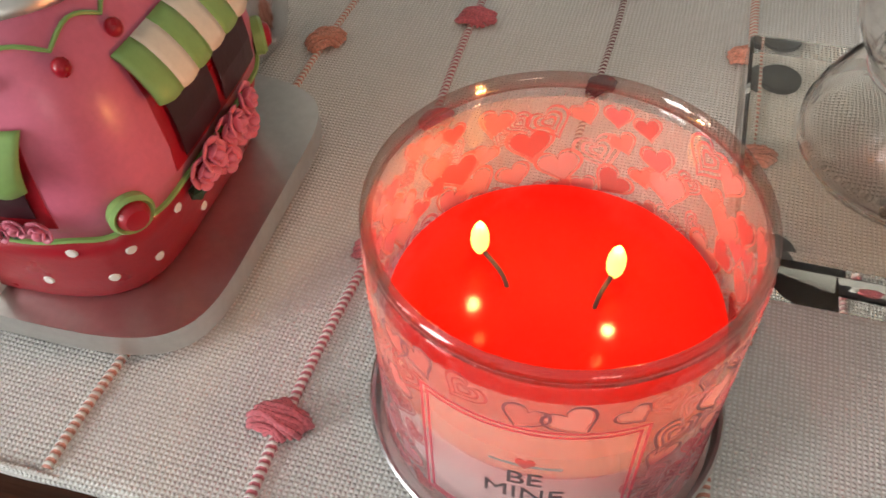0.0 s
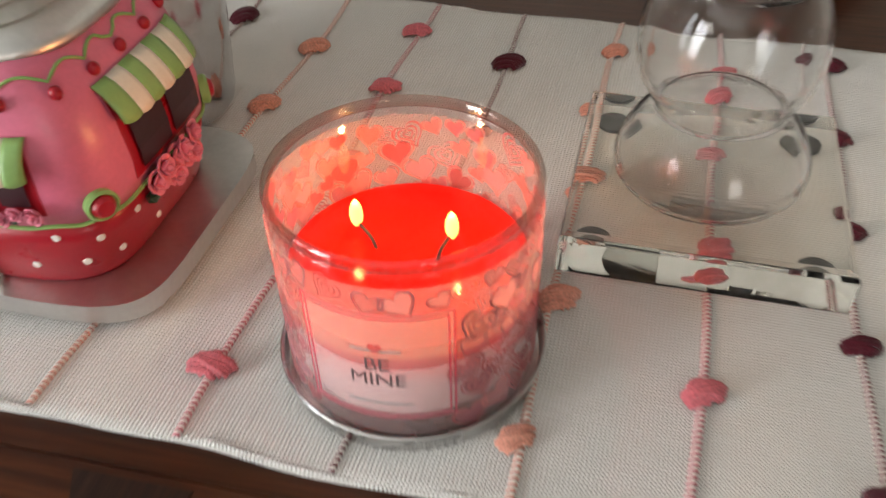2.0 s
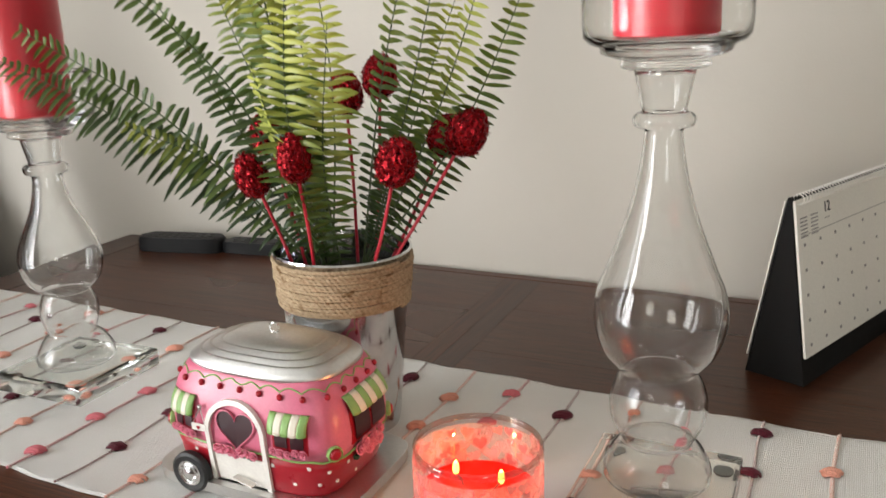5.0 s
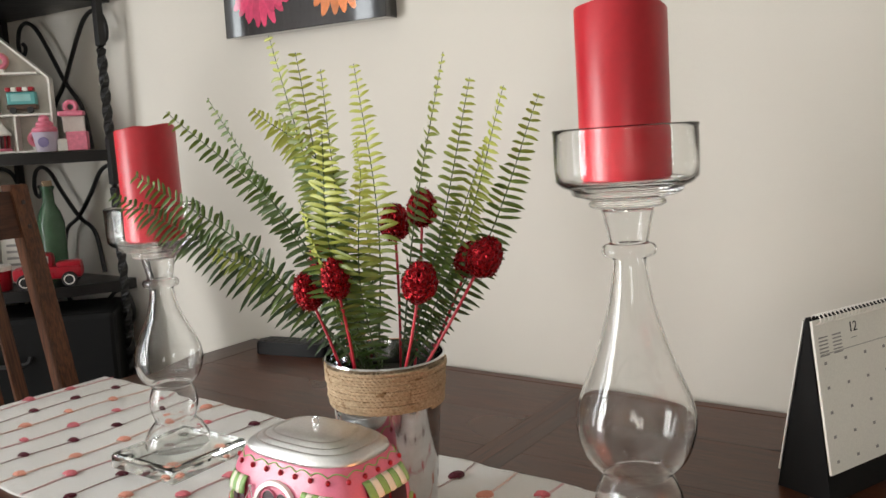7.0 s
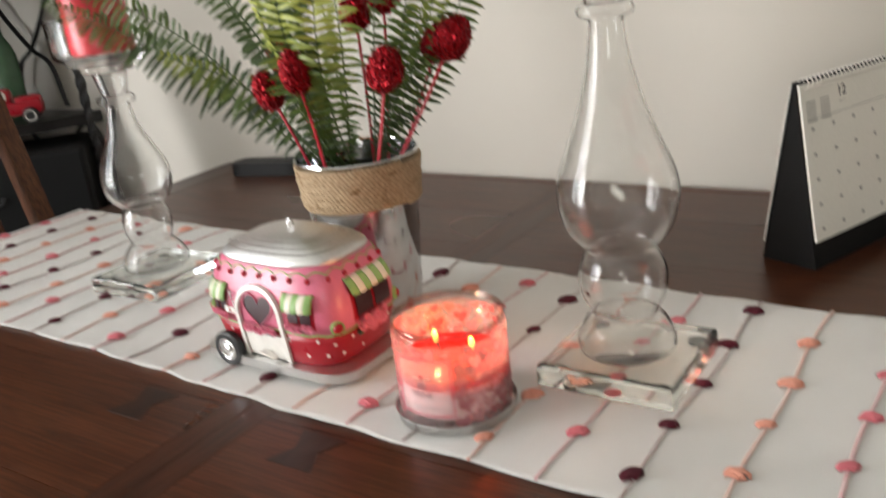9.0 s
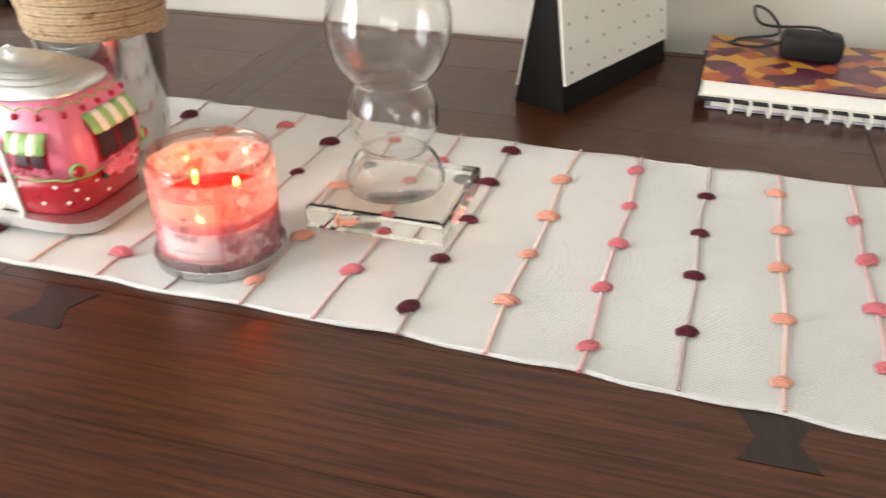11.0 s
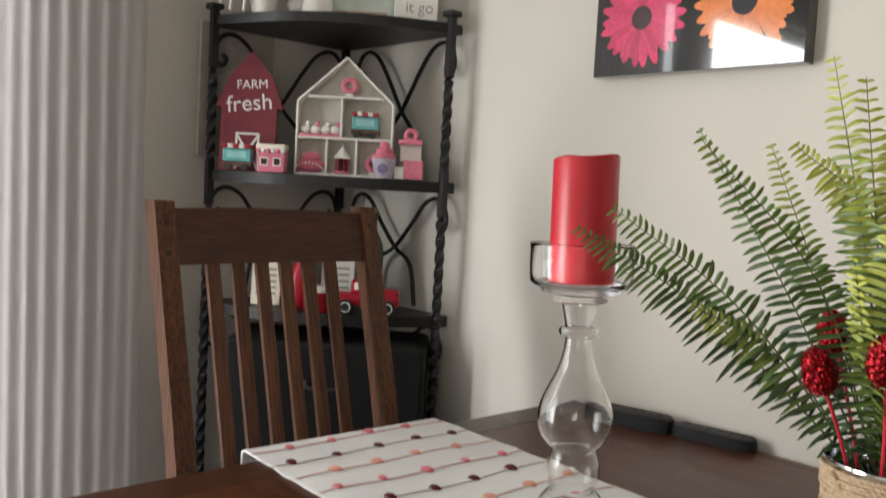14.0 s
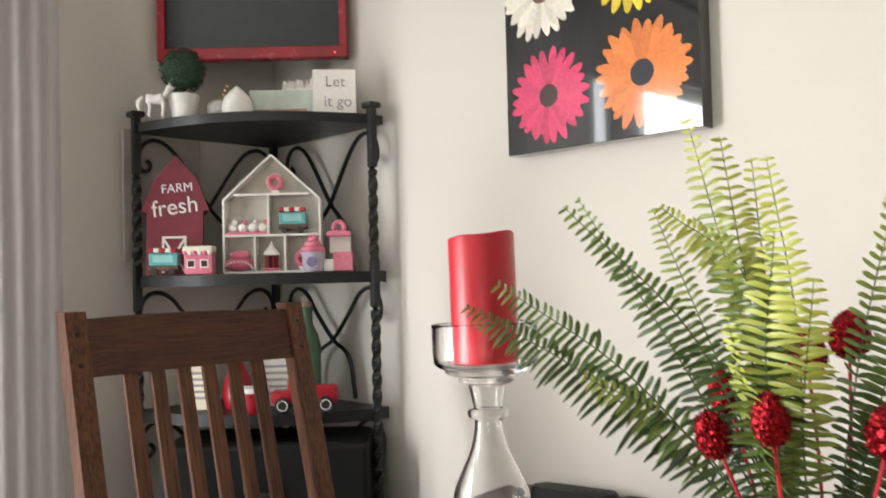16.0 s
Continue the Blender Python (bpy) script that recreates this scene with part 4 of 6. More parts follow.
def build_van():
    v = thing("toy_camper_van", "pink and red ceramic camper van ornament with a silver roof", "ornament", VAN)
    plate = slab([(x - 0.001, y + 0.004) for x, y in rounded(0.100, 0.071, 6.0, 72)], 0.0045, 0.0145, bevel=0.0028)
    part("base_plate", plate, M["silver_dull"], v, "silver painted base plate", True)
    part("base_foot", slab([(x - 0.001, y + 0.004) for x, y in rounded(0.092, 0.063, 6.0, 48)], 0.0, 0.006), M["silver_dull"], v)

    def shell(zs, extra=()):
        b = bmesh.new()
        rings = [[b.verts.new(van_skin(2 * math.pi * k / 96, z)[0]) for k in range(96)] for z in zs]
        for r0, r1 in zip(rings, rings[1:]):
            for k in range(96):
                b.faces.new((r0[k], r0[(k + 1) % 96], r1[(k + 1) % 96], r1[k]))
        b.faces.new(rings[0][::-1])
        b.faces.new(rings[-1])
        return b

    part("lower_body", shell((0.0143, 0.017, 0.028, 0.039, 0.0495)), M["red"], v, "dark red lower body with white dots", "all")
    part("upper_body", shell((0.0497, 0.058, 0.066, 0.076, 0.085, 0.093, 0.100, 0.106, 0.112, 0.1175)), M["pink"], v, "glossy pink upper body", "all")
    b = bmesh.new()
    rings = []
    for z, k in ((0.1155, 1.0), (0.1150, 1.045), (0.1172, 1.06), (0.1205, 1.045), (0.1222, 1.005), (0.1236, 0.985), (0.1260, 0.935), (0.1266, 0.915), (0.1258, 0.900), (0.1266, 0.885), (0.1296, 0.815), (0.1302, 0.795), (0.1292, 0.780), (0.1302, 0.760), (0.1330, 0.670), (0.1335, 0.650), (0.1327, 0.635), (0.1336, 0.615), (0.1358, 0.49), (0.1372, 0.33), (0.1378, 0.16)):
        rings.append([b.verts.new((0.0700 * k * x, 0.0492 * k * y, z)) for x, y in rounded(1, 1, 3.2, 72)])
    for r0, r1 in zip(rings, rings[1:]):
        for k in range(72):
            b.faces.new((r0[k], r0[(k + 1) % 72], r1[(k + 1) % 72], r1[k]))
    b.faces.new(rings[0][::-1])
    b.faces.new(rings[-1])
    roof = part("roof", b, M["silver"], v, "brushed silver domed roof", "all")
    part("hook", tube([(0.0045 * math.cos(t * 0.5), 0.0, 0.1418 + 0.0045 * math.sin(t * 0.5)) for t in range(13)], 0.0009, 8, closed=False), M["chrome"], roof, "small wire hanging loop", True)
    # green line over the red, scallops under the roof, drops between them
    trim = tube([van_skin(2 * math.pi * k / 120, 0.0502 + 0.0006 * math.sin(k * 0.7), 0.0003)[0] for k in range(120)], 0.0010, 6, closed=True)
    part("green_line", trim, M["green"], v, "", True)
    b = bmesh.new()
    lobes = 24
    # equal steps along the outline
    fine = [van_skin(2 * math.pi * k / 720, 0.108)[0] for k in range(721)]
    dist = [0.0]
    for p, q in zip(fine, fine[1:]):
        dist.append(dist[-1] + (q - p).length)

    def at_length(u, z, out):
        d = (u % 1.0) * dist[-1]
        k = int(np.searchsorted(dist, d)) or 1
        f = (d - dist[k - 1]) / (dist[k] - dist[k - 1])
        return van_skin(2 * math.pi * (k - 1 + f) / 720, z, out)[0]

    b = bmesh.new()
    pts = []
    for k in range(lobes * 8):
        u = k / (lobes * 8)
        pts.append(at_length(u, 0.1085 + 0.0038 * abs(math.sin(u * lobes * math.pi)), 0.0004))
    part("scalloped_trim", tube(pts, 0.0007, 6, closed=True), M["green"], v, "green scalloped piping", True)
    for k in range(lobes):
        c = at_length(k / lobes, 0.1048, 0.0012)
        part("drop", blob(c, (0.0026, 0.0026, 0.0031), 2), M["red"], v, "", True)
    rnd = random.Random(3)
    for k in range(30):
        p, w = van_skin(2 * math.pi * (k + rnd.uniform(-0.2, 0.2)) / 30, 0.024 + 0.017 * (k % 2) + rnd.uniform(-0.003, 0.003), 0.0001)
        turn = w.to_track_quat("Z", "Y").to_matrix().to_4x4()
        d = lathe([(0, 0), (0.0019, 0.0), (0.0015, 0.0005), (0, 0.0006)], 12)
        bmesh.ops.transform(d, matrix=Matrix.Translation(p) @ turn, verts=d.verts)
        part("dot", d, M["white"], v)
    # the round-headed door with its heart
    outer, inner = arch(0.0305, 0.0965, 0.0145), arch(0.0262, 0.092, 0.0145)
    outer = [(x - 0.003, z) for x, z in outer]
    inner = [(x - 0.003, z) for x, z in inner]
    door = part("door", ring_on(front_at, outer + [(-0.0325, 0.0145)], inner + [(-0.0285, 0.0145)], -0.001, 0.0052), M["white"], v, "white arched door frame", True)
    leaf = bmesh.new()
    fan = [leaf.verts.new(front_at(x, z, 0.0008)) for x, z in inner]
    leaf.faces.new(fan)
    bmesh.ops.triangulate(leaf, faces=leaf.faces[:])
    part("door_leaf", leaf, M["pink"], door)
    part("kick_panel", sheet_on(front_at, -0.028, 0.022, 0.0150, 0.0430, 0.0012, 0.0012), M["white"], door, "white lower door panel")
    part("step", box((-0.003, -0.0640, 0.0225), (0.020, 0.007, 0.0018), 0.0004, m=pose(0, 0, 0, 0, 16, 0)), M["white"], door)
    heart = [(x - 0.003, z + 0.0705) for x, z in heart_outline(0.0200, 40)]
    # a flat dark plate gives the heart hole its inner shade
    hb = bmesh.new()
    hc = hb.verts.new(front_at(-0.003, 0.0705, 0.0014))
    hv = [hb.verts.new(front_at(x, z, 0.0014)) for x, z in heart]
    for a, c in zip(hv, hv[1:] + hv[:1]):
        hb.faces.new((hc, a, c))
    part("heart_window", hb, M["darkred"], door, "dark red plate for the shade inside the heart-shaped hole", "all")
    hrim = ring_on(front_at, heart, [(-0.003 + (x + 0.003) * 0.93, 0.0705 + (z - 0.0705) * 0.93) for x, z in heart], 0.001, 0.0015)
    part("heart_rim", hrim, M["rose"], door)

    def rose_row(at, p0, p1, z, count, r, parent, seed):
        rr = random.Random(seed)
        for k in range(count):
            p = p0 + (p1 - p0) * (k + 0.5) / count
            c = at(p, z + rr.uniform(-0.0012, 0.0018), 0.0035)
            moulded_rose(v, c, r * rr.uniform(1.0, 1.3), seed * 31 + k)
        for k in range(count):
            p = p0 + (p1 - p0) * (k + rr.random()) / count
            c = at(p, z - r * rr.uniform(0.8, 1.2), 0.003)
            part("rose_leaf", blob(tuple(c), (r * 0.6, r * 0.4, r * 0.45), 1, 0.1, seed=k), M["leafgreen"], parent)

    rose_row(front_at, -0.0245, 0.0175, 0.0485, 7, 0.0037, door, 5)
    # two front windows
    for p0, p1, seed in ((-0.072, -0.046, 7), (0.033, 0.065, 9)):
        q0, q1 = 0.0565, 0.0880
        w = part("window", sheet_on(front_at, p0, p1, q0, q1, 0.0004, 0.0014), M["red"], v, "red framed window")
        mid = (p0 + p1) / 2
        for u0, u1 in ((p0 + 0.0030, mid - 0.0015), (mid + 0.0015, p1 - 0.0030)):
            part("pane", sheet_on(front_at, u0, u1, q0 + 0.006, q1 - 0.004, 0.0019, 0.0004, 4), M["darkred"], w, "dark window pane")
        awning(v, front_at, p0 - 0.0015, p1 + 0.0015, 0.0765, 0.0930, 0.0068, 5)
        rose_row(front_at, p0 - 0.001, p1 + 0.001, 0.0585, 5, 0.0034, w, seed)
    # the large window on the end, its awning and flowers
    q0, q1 = 0.0560, 0.0990
    w = part("window", sheet_on(right_at, -0.025, 0.035, q0, q1, 0.0004, 0.0018), M["red"], v, "large red framed window")
    for u0, u1 in ((-0.021, 0.003), (0.007, 0.031)):
        part("pane", sheet_on(right_at, u0, u1, q0 + 0.004, q1 - 0.004, 0.0023, 0.0004, 4), M["darkred"], w, "dark window pane")
    awning(v, right_at, -0.027, 0.037, 0.0850, 0.1010, 0.0072, 7)
    for k in range(9):
        c = right_at(-0.018 + 0.0042 * k, 0.0500 + 0.0045 * math.sin(k * 1.7), 0.004 + 0.002 * (k % 2))
        moulded_rose(v, c, 0.0056, 70 + k, Vector((1, 0.25 * (k % 3 - 1), 0.2)).normalized())
    for k in range(5):
        c = right_at(-0.02 + 0.01 * k, 0.0425 + 0.002 * (k % 2), 0.003)
        part("rose_leaf", blob(tuple(c), (0.003, 0.004, 0.003), 1, 0.1, seed=k), M["leafgreen"], w)
    for t in (radians(-31), radians(31), radians(-149), radians(149)):
        p, n = van_skin(t, 0.0575, 0.0)
        turn = Matrix.Translation(p) @ n.to_track_quat("Z", "Y").to_matrix().to_4x4()
        ring = lathe([(0.0068, 0), (0.0072, 0.0030), (0.0062, 0.0042), (0.0053, 0.0034), (0.0053, 0)], 24)
        bmesh.ops.transform(ring, matrix=turn, verts=ring.verts)
        lamp = part("lamp_ring", ring, M["green"], v, "round lamp with a green rim", True)
        lens = lathe([(0.0053, 0), (0.0052, 0.0040), (0.0036, 0.0062), (0, 0.0070)], 20)
        bmesh.ops.transform(lens, matrix=turn, verts=lens.verts)
        part("lamp_lens", lens, M["red"], lamp, "red lamp lens", True)
    # a little hanging sign beside the door
    c = front_at(-0.0390, 0.066, 0.004)
    part("sign", box(tuple(c), (0.0150, 0.0016, 0.0065), 0.0004), M["white"], v, "tiny white hanging sign")
    part("sign_heart", slab(heart_outline(0.0018), 0, 0.0006, m=Matrix.Translation(c + Vector((0, -0.0009, 0))) @ pose(0, 0, 0, 90)), M["red"], v)
    for s in (-1, 1):
        part("sign_cord", tube([c + Vector((s * 0.006, 0, 0.0035)), front_at(-0.0380, 0.0835, 0.003)], 0.0005, 5), M["silver"], v)
    part("sign_knob", blob(tuple(front_at(-0.0380, 0.0845, 0.0030)), (0.0020, 0.0020, 0.0020), 2), M["silver"], v, "", True)
    # wheels
    for x, y in ((-0.052, -0.0640), (-0.052, 0.0680)):
        tyre = bmesh.new()
        lathe([(0.0115, -0.0035), (0.0165, -0.0045), (0.0190, -0.003), (0.0195, 0), (0.0190, 0.003), (0.0165, 0.0045), (0.0115, 0.0035)], 40, tyre)
        m = pose(x, y, 0.0197, 90)
        bmesh.ops.transform(tyre, matrix=m, verts=tyre.verts)
        wheel = part("wheel", tyre, M["rubber"], v, "black tyre with a silver hubcap", True)
        for s in (-1, 1):
            hub = lathe([(0.0120, 0.0030), (0.0118, 0.0044), (0.0098, 0.0040), (0.0092, 0.0030), (0.0066, 0.0034), (0.0060, 0.0046), (0.0030, 0.0054), (0, 0.0056)], 32)
            bmesh.ops.transform(hub, matrix=m @ (pose(0, 0, 0) if s > 0 else pose(0, 0, 0, 180)), verts=hub.verts)
            part("hubcap", hub, M["chrome"], wheel, "silver hubcap", True)
    part("hitch", tube([(-0.085, 0.003, 0.010), (-0.104, 0.003, 0.010)], 0.004, 12), M["silver"], v, "", True)


build_van()

# ---- the planter, its fern and picks ----
POT = Vector((-0.236, 0.134, R_TOP + 0.001))
POT_SIZE = 1.03


def build_planter():
    p = thing("metal_planter", "galvanised metal bucket planter with a wide band of jute twine", "planter", pose(*POT))
    prof = [(0, 0), (0.0470, 0), (0.0495, 0.0015), (0.0505, 0.006), (0.0640, 0.170), (0.0660, 0.1815), (0.0675, 0.1835), (0.0668, 0.1855), (0.0650, 0.1850), (0.0630, 0.170), (0.0600, 0.140), (0, 0.140)]
    part("bucket", lathe([(r * POT_SIZE, z * 1.02) for r, z in prof], 80), M["zinc"], p, "shiny galvanised bucket", True)
    b = bmesh.new()
    turns, n = 14, 48
    pts = []
    for k in range(turns * n):
        u = k / n
        z = 0.1345 + 0.0475 * u / turns
        r = (0.0613 + (z - 0.1335) * 0.088) * POT_SIZE + 0.0016 + 0.0005 * math.sin(k * 0.37) + 0.0004 * math.sin(k * 1.13)
        pts.append((r * math.cos(2 * math.pi * u), r * math.sin(2 * math.pi * u), z + 0.0004 * math.sin(k * 0.21)))
    part("twine_band", tube(pts, 0.00205, 6), M["jute"], p, "coarse brown jute twine wrapped round the rim", "all")
    rnd = random.Random(8)
    b = bmesh.new()
    for k in range(70):
        a, z = rnd.uniform(0, 6.283), rnd.uniform(0.134, 0.178)
        r = 0.0655 + (z - 0.1335) * 0.088
        q = Vector((r * math.cos(a), r * math.sin(a), z))
        d = Vector((math.cos(a + rnd.uniform(-1.2, 1.2)), math.sin(a + rnd.uniform(-1.2, 1.2)), rnd.uniform(-0.8, 0.8))) * rnd.uniform(0.002, 0.006)
        tube([q, q + d * 0.6, q + d], 0.00013, 3, b)
    part("loose_fibres", b, M["jute"], p)
    part("moss", lathe([(0, 0.166), (0.03, 0.165), (0.0622, 0.160), (0.0622, 0.145), (0, 0.145)], 40), M["soil"], p, "dark moss filling", True)


def frond(parent, base, via, tip, pinna=0.033, pairs=36, seed=0, curl=0.0, ramp_reach=1.0):
    """One fern frond: a thin rachis with paired narrow leaflets."""
    rnd = random.Random(seed)
    n = 40
    P = spline([base, *via, tip], n)
    b = bmesh.new()
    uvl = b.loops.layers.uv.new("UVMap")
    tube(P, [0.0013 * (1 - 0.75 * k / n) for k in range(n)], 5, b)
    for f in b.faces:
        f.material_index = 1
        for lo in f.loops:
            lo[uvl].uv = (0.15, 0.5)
    blade = Vector((rnd.uniform(-0.5, 0.6), -0.75, rnd.uniform(0.1, 0.7)))
    down = Vector((0, 0, -1))
    for k in range(pairs):
        u = 0.10 + 0.89 * k / (pairs - 1)
        i = min(u * (n - 1), n - 1.001)
        j = int(i)
        p = P[j].lerp(P[j + 1], i - j)
        d = (P[min(j + 2, n - 1)] - P[max(j - 1, 0)]).normalized()
        face = blade - d * blade.dot(d)
        face = face.normalized() if face.length > 1e-4 else d.orthogonal()
        side = d.cross(face).normalized()
        size = pinna * (0.5 + 1.9 * (u - 0.10) if u < 0.36 else 1.0) * (1 - max(0, (u - 0.40) / 0.62) ** 2.0 * 0.80)
        for s in (-1, 1):
            L = size * rnd.uniform(0.86, 1.08)
            wdt = 0.0026 * (0.45 + 0.55 * size / pinna) * rnd.uniform(0.9, 1.1)
            lift = 0.30 + rnd.uniform(-0.22, 0.25)
            ahead = 0.10 + 0.30 * u + rnd.uniform(-0.10, 0.10)
            way = (side * s + d * ahead + face * lift).normalized()
            twist = rnd.uniform(-0.45, 0.45)
            across = (d - way * d.dot(way)).normalized()
            up = way.cross(across)
            across, up = across * math.cos(twist) + up * math.sin(twist), up * math.cos(twist) - across * math.sin(twist)
            rows = []
            bend, sag = rnd.uniform(0.10, 0.26), rnd.uniform(0.25, 0.52) + curl
            for q, half in enumerate((0.55, 0.95, 1.0, 0.95, 0.72, 0.12)):
                w = q / 5
                c = p + way * L * w + d * L * bend * w * w - face * L * 0.30 * w * w + down * L * sag * w ** 2.2
                half *= wdt
                ridge = up * half * 0.4
                rows.append([b.verts.new(c - across * half), b.verts.new(c + ridge), b.verts.new(c + across * half)])
            for r0, r1 in zip(rows, rows[1:]):
                for q in range(2):
                    f = b.faces.new((r0[q], r0[q + 1], r1[q + 1], r1[q]))
                    f.smooth = True
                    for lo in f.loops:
                        lo[uvl].uv = (u * ramp_reach, 0.5 + 0.5 * s)
    me = bpy.data.meshes.new("frond")
    b.to_mesh(me)
    b.free()
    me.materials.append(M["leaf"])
    me.materials.append(M["stem_green"])
    ob = new("frond", me)
    ob.parent = parent
    return ob


FRONDS = (  # tip, outward sag of the middle (x, y, z), leaflet length
    ((-0.514, -0.016, 1.137), (-0.01, -0.01, 0.035), 0.034),
    ((-0.472, -0.012, 1.160), (0.0, 0.0, 0.030), 0.036),
    ((-0.357, -0.045, 1.226), (0.015, 0.015, 0.030), 0.026),
    ((-0.434, 0.069, 1.245), (0.006, 0.004, -0.002), 0.032),
    ((-0.308, 0.027, 1.225), (0.030, 0.0, 0.075), 0.029),
    ((-0.284, 0.035, 1.300), (0.015, -0.015, 0.0), 0.036),
    ((-0.262, 0.050, 1.282), (0.012, -0.02, 0.0), 0.034),
    ((-0.242, 0.065, 1.263), (0.01, -0.02, 0.0), 0.034),
    ((-0.272, 0.150, 1.274), (0.018, 0.0, 0.0), 0.034),
    ((-0.145, 0.150, 1.276), (-0.01, 0.0, 0.0), 0.034),
    ((-0.140, 0.190, 1.250), (0.0, 0.01, 0.0), 0.030),
    ((-0.078, 0.160, 1.237), (0.004, 0.02, 0.0), 0.030),
    ((-0.031, 0.150, 1.226), (0.010, 0.020, -0.005), 0.027),
    ((-0.200, 0.018, 1.200), (-0.01, -0.02, 0.01), 0.041),
    ((-0.190, 0.060, 1.160), (0.0, -0.02, 0.0), 0.034),
    ((-0.330, 0.210, 1.190), (0.0, 0.0, 0.0), 0.034),
    ((-0.160, 0.250, 1.180), (0.0, 0.0, 0.0), 0.034),
    ((-0.250, 0.030, 1.130), (0.0, -0.01, 0.01), 0.034),
    ((-0.400, 0.150, 1.235), (0.004, 0.0, 0.0), 0.030),
    ((-0.400, 0.030, 1.070), (0.0, 0.0, 0.03), 0.032),
)


def build_fern():
    f = thing("artificial_fern", "green artificial fern with long arching fronds in the bucket", "plant", pose(0, 0, 0))
    rnd = random.Random(2)
    for k, (tip, sag, pinna) in enumerate(FRONDS):
        a = math.atan2(tip[1] - POT.y, tip[0] - POT.x)
        base = POT + Vector((0.02 * math.cos(a), 0.02 * math.sin(a), 0.160))
        mid = base.lerp(Vector(tip), 0.5) + Vector(sag)
        length = (Vector(tip) - base).length
        # left fronds stay low on the colour ramp, middle ones reach its yellow
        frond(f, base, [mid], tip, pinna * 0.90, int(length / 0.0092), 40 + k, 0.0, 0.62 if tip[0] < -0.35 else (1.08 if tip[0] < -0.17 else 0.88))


def build_pick(at, foot, r, tall, seed):
    p = thing("glitter_pick", "red glitter ball on a thin red stem", "decoration", pose(0, 0, 0), "glitter picks in the planter")
    at, foot = Vector(at), Vector(foot)
    d = (at - foot).normalized()
    part("stem", tube(spline([foot, foot.lerp(at, 0.5) + Vector((0.002, 0, 0)), at], 10), 0.0017, 7), M["stem_red"], p, "thin red stem", True)
    b = bmesh.new()
    bmesh.ops.create_icosphere(b, subdivisions=4, radius=1.0)
    rnd = random.Random(seed)
    for v in b.verts:
        v.co *= 1 + rnd.uniform(-0.085, 0.085)
        v.co = Vector((v.co.x * r, v.co.y * r, v.co.z * tall * (1 + 0.12 * v.co.z)))
    bmesh.ops.transform(b, matrix=Matrix.Translation(at) @ d.to_track_quat("Z", "Y").to_matrix().to_4x4(), verts=b.verts)
    part("glitter_ball", b, M["glitter"], p, "sparkling red glitter ball")
    t = bmesh.new()
    turn = d.to_track_quat("Z", "Y").to_matrix()
    for k in range(420):
        v = Vector((rnd.gauss(0, 1), rnd.gauss(0, 1), rnd.gauss(0, 1))).normalized()
        q = turn @ Vector((v.x * r, v.y * r, v.z * tall * (1 + 0.12 * v.z)))
        v = turn @ (v + 0.7 * Vector((rnd.uniform(-1, 1), rnd.uniform(-1, 1), rnd.uniform(-1, 1)))).normalized()
        s = v.orthogonal().normalized()
        s = (s * math.cos(k) + v.cross(s) * math.sin(k)) * 0.00035
        long = rnd.uniform(0.0016, 0.0042)
        vs = [t.verts.new(at + q * 0.97 + o) for o in (-s, s, s + v * long, -s + v * long)]
        t.faces.new(vs)
    part("tinsel", t, M["glitter"], p, "short strands of shiny red tinsel")


build_planter()
build_fern()
for k, (at, foot, r, tall) in enumerate((
    ((-0.291, 0.073, 1.020), (-0.262, 0.095, 0.915), 0.0150, 0.022),
    ((-0.226, 0.051, 1.043), (-0.235, 0.085, 0.915), 0.0150, 0.023),
    ((-0.152, 0.099, 1.036), (-0.190, 0.105, 0.915), 0.0180, 0.0225),
    ((-0.110, 0.158, 1.056), (-0.190, 0.130, 0.915), 0.0185, 0.023),
    ((-0.138, 0.172, 1.050), (-0.195, 0.145, 0.915), 0.0160, 0.021),
    ((-0.224, 0.202, 1.102), (-0.215, 0.160, 0.915), 0.0180, 0.0225),
    ((-0.262, 0.195, 1.085), (-0.235, 0.160, 0.915), 0.0180, 0.0225),
    ((-0.295, 0.104, 1.053), (-0.265, 0.115, 0.915), 0.0150, 0.020),
)):
    build_pick(at, foot, r, tall, k)

# ---- the two glass candle holders ----


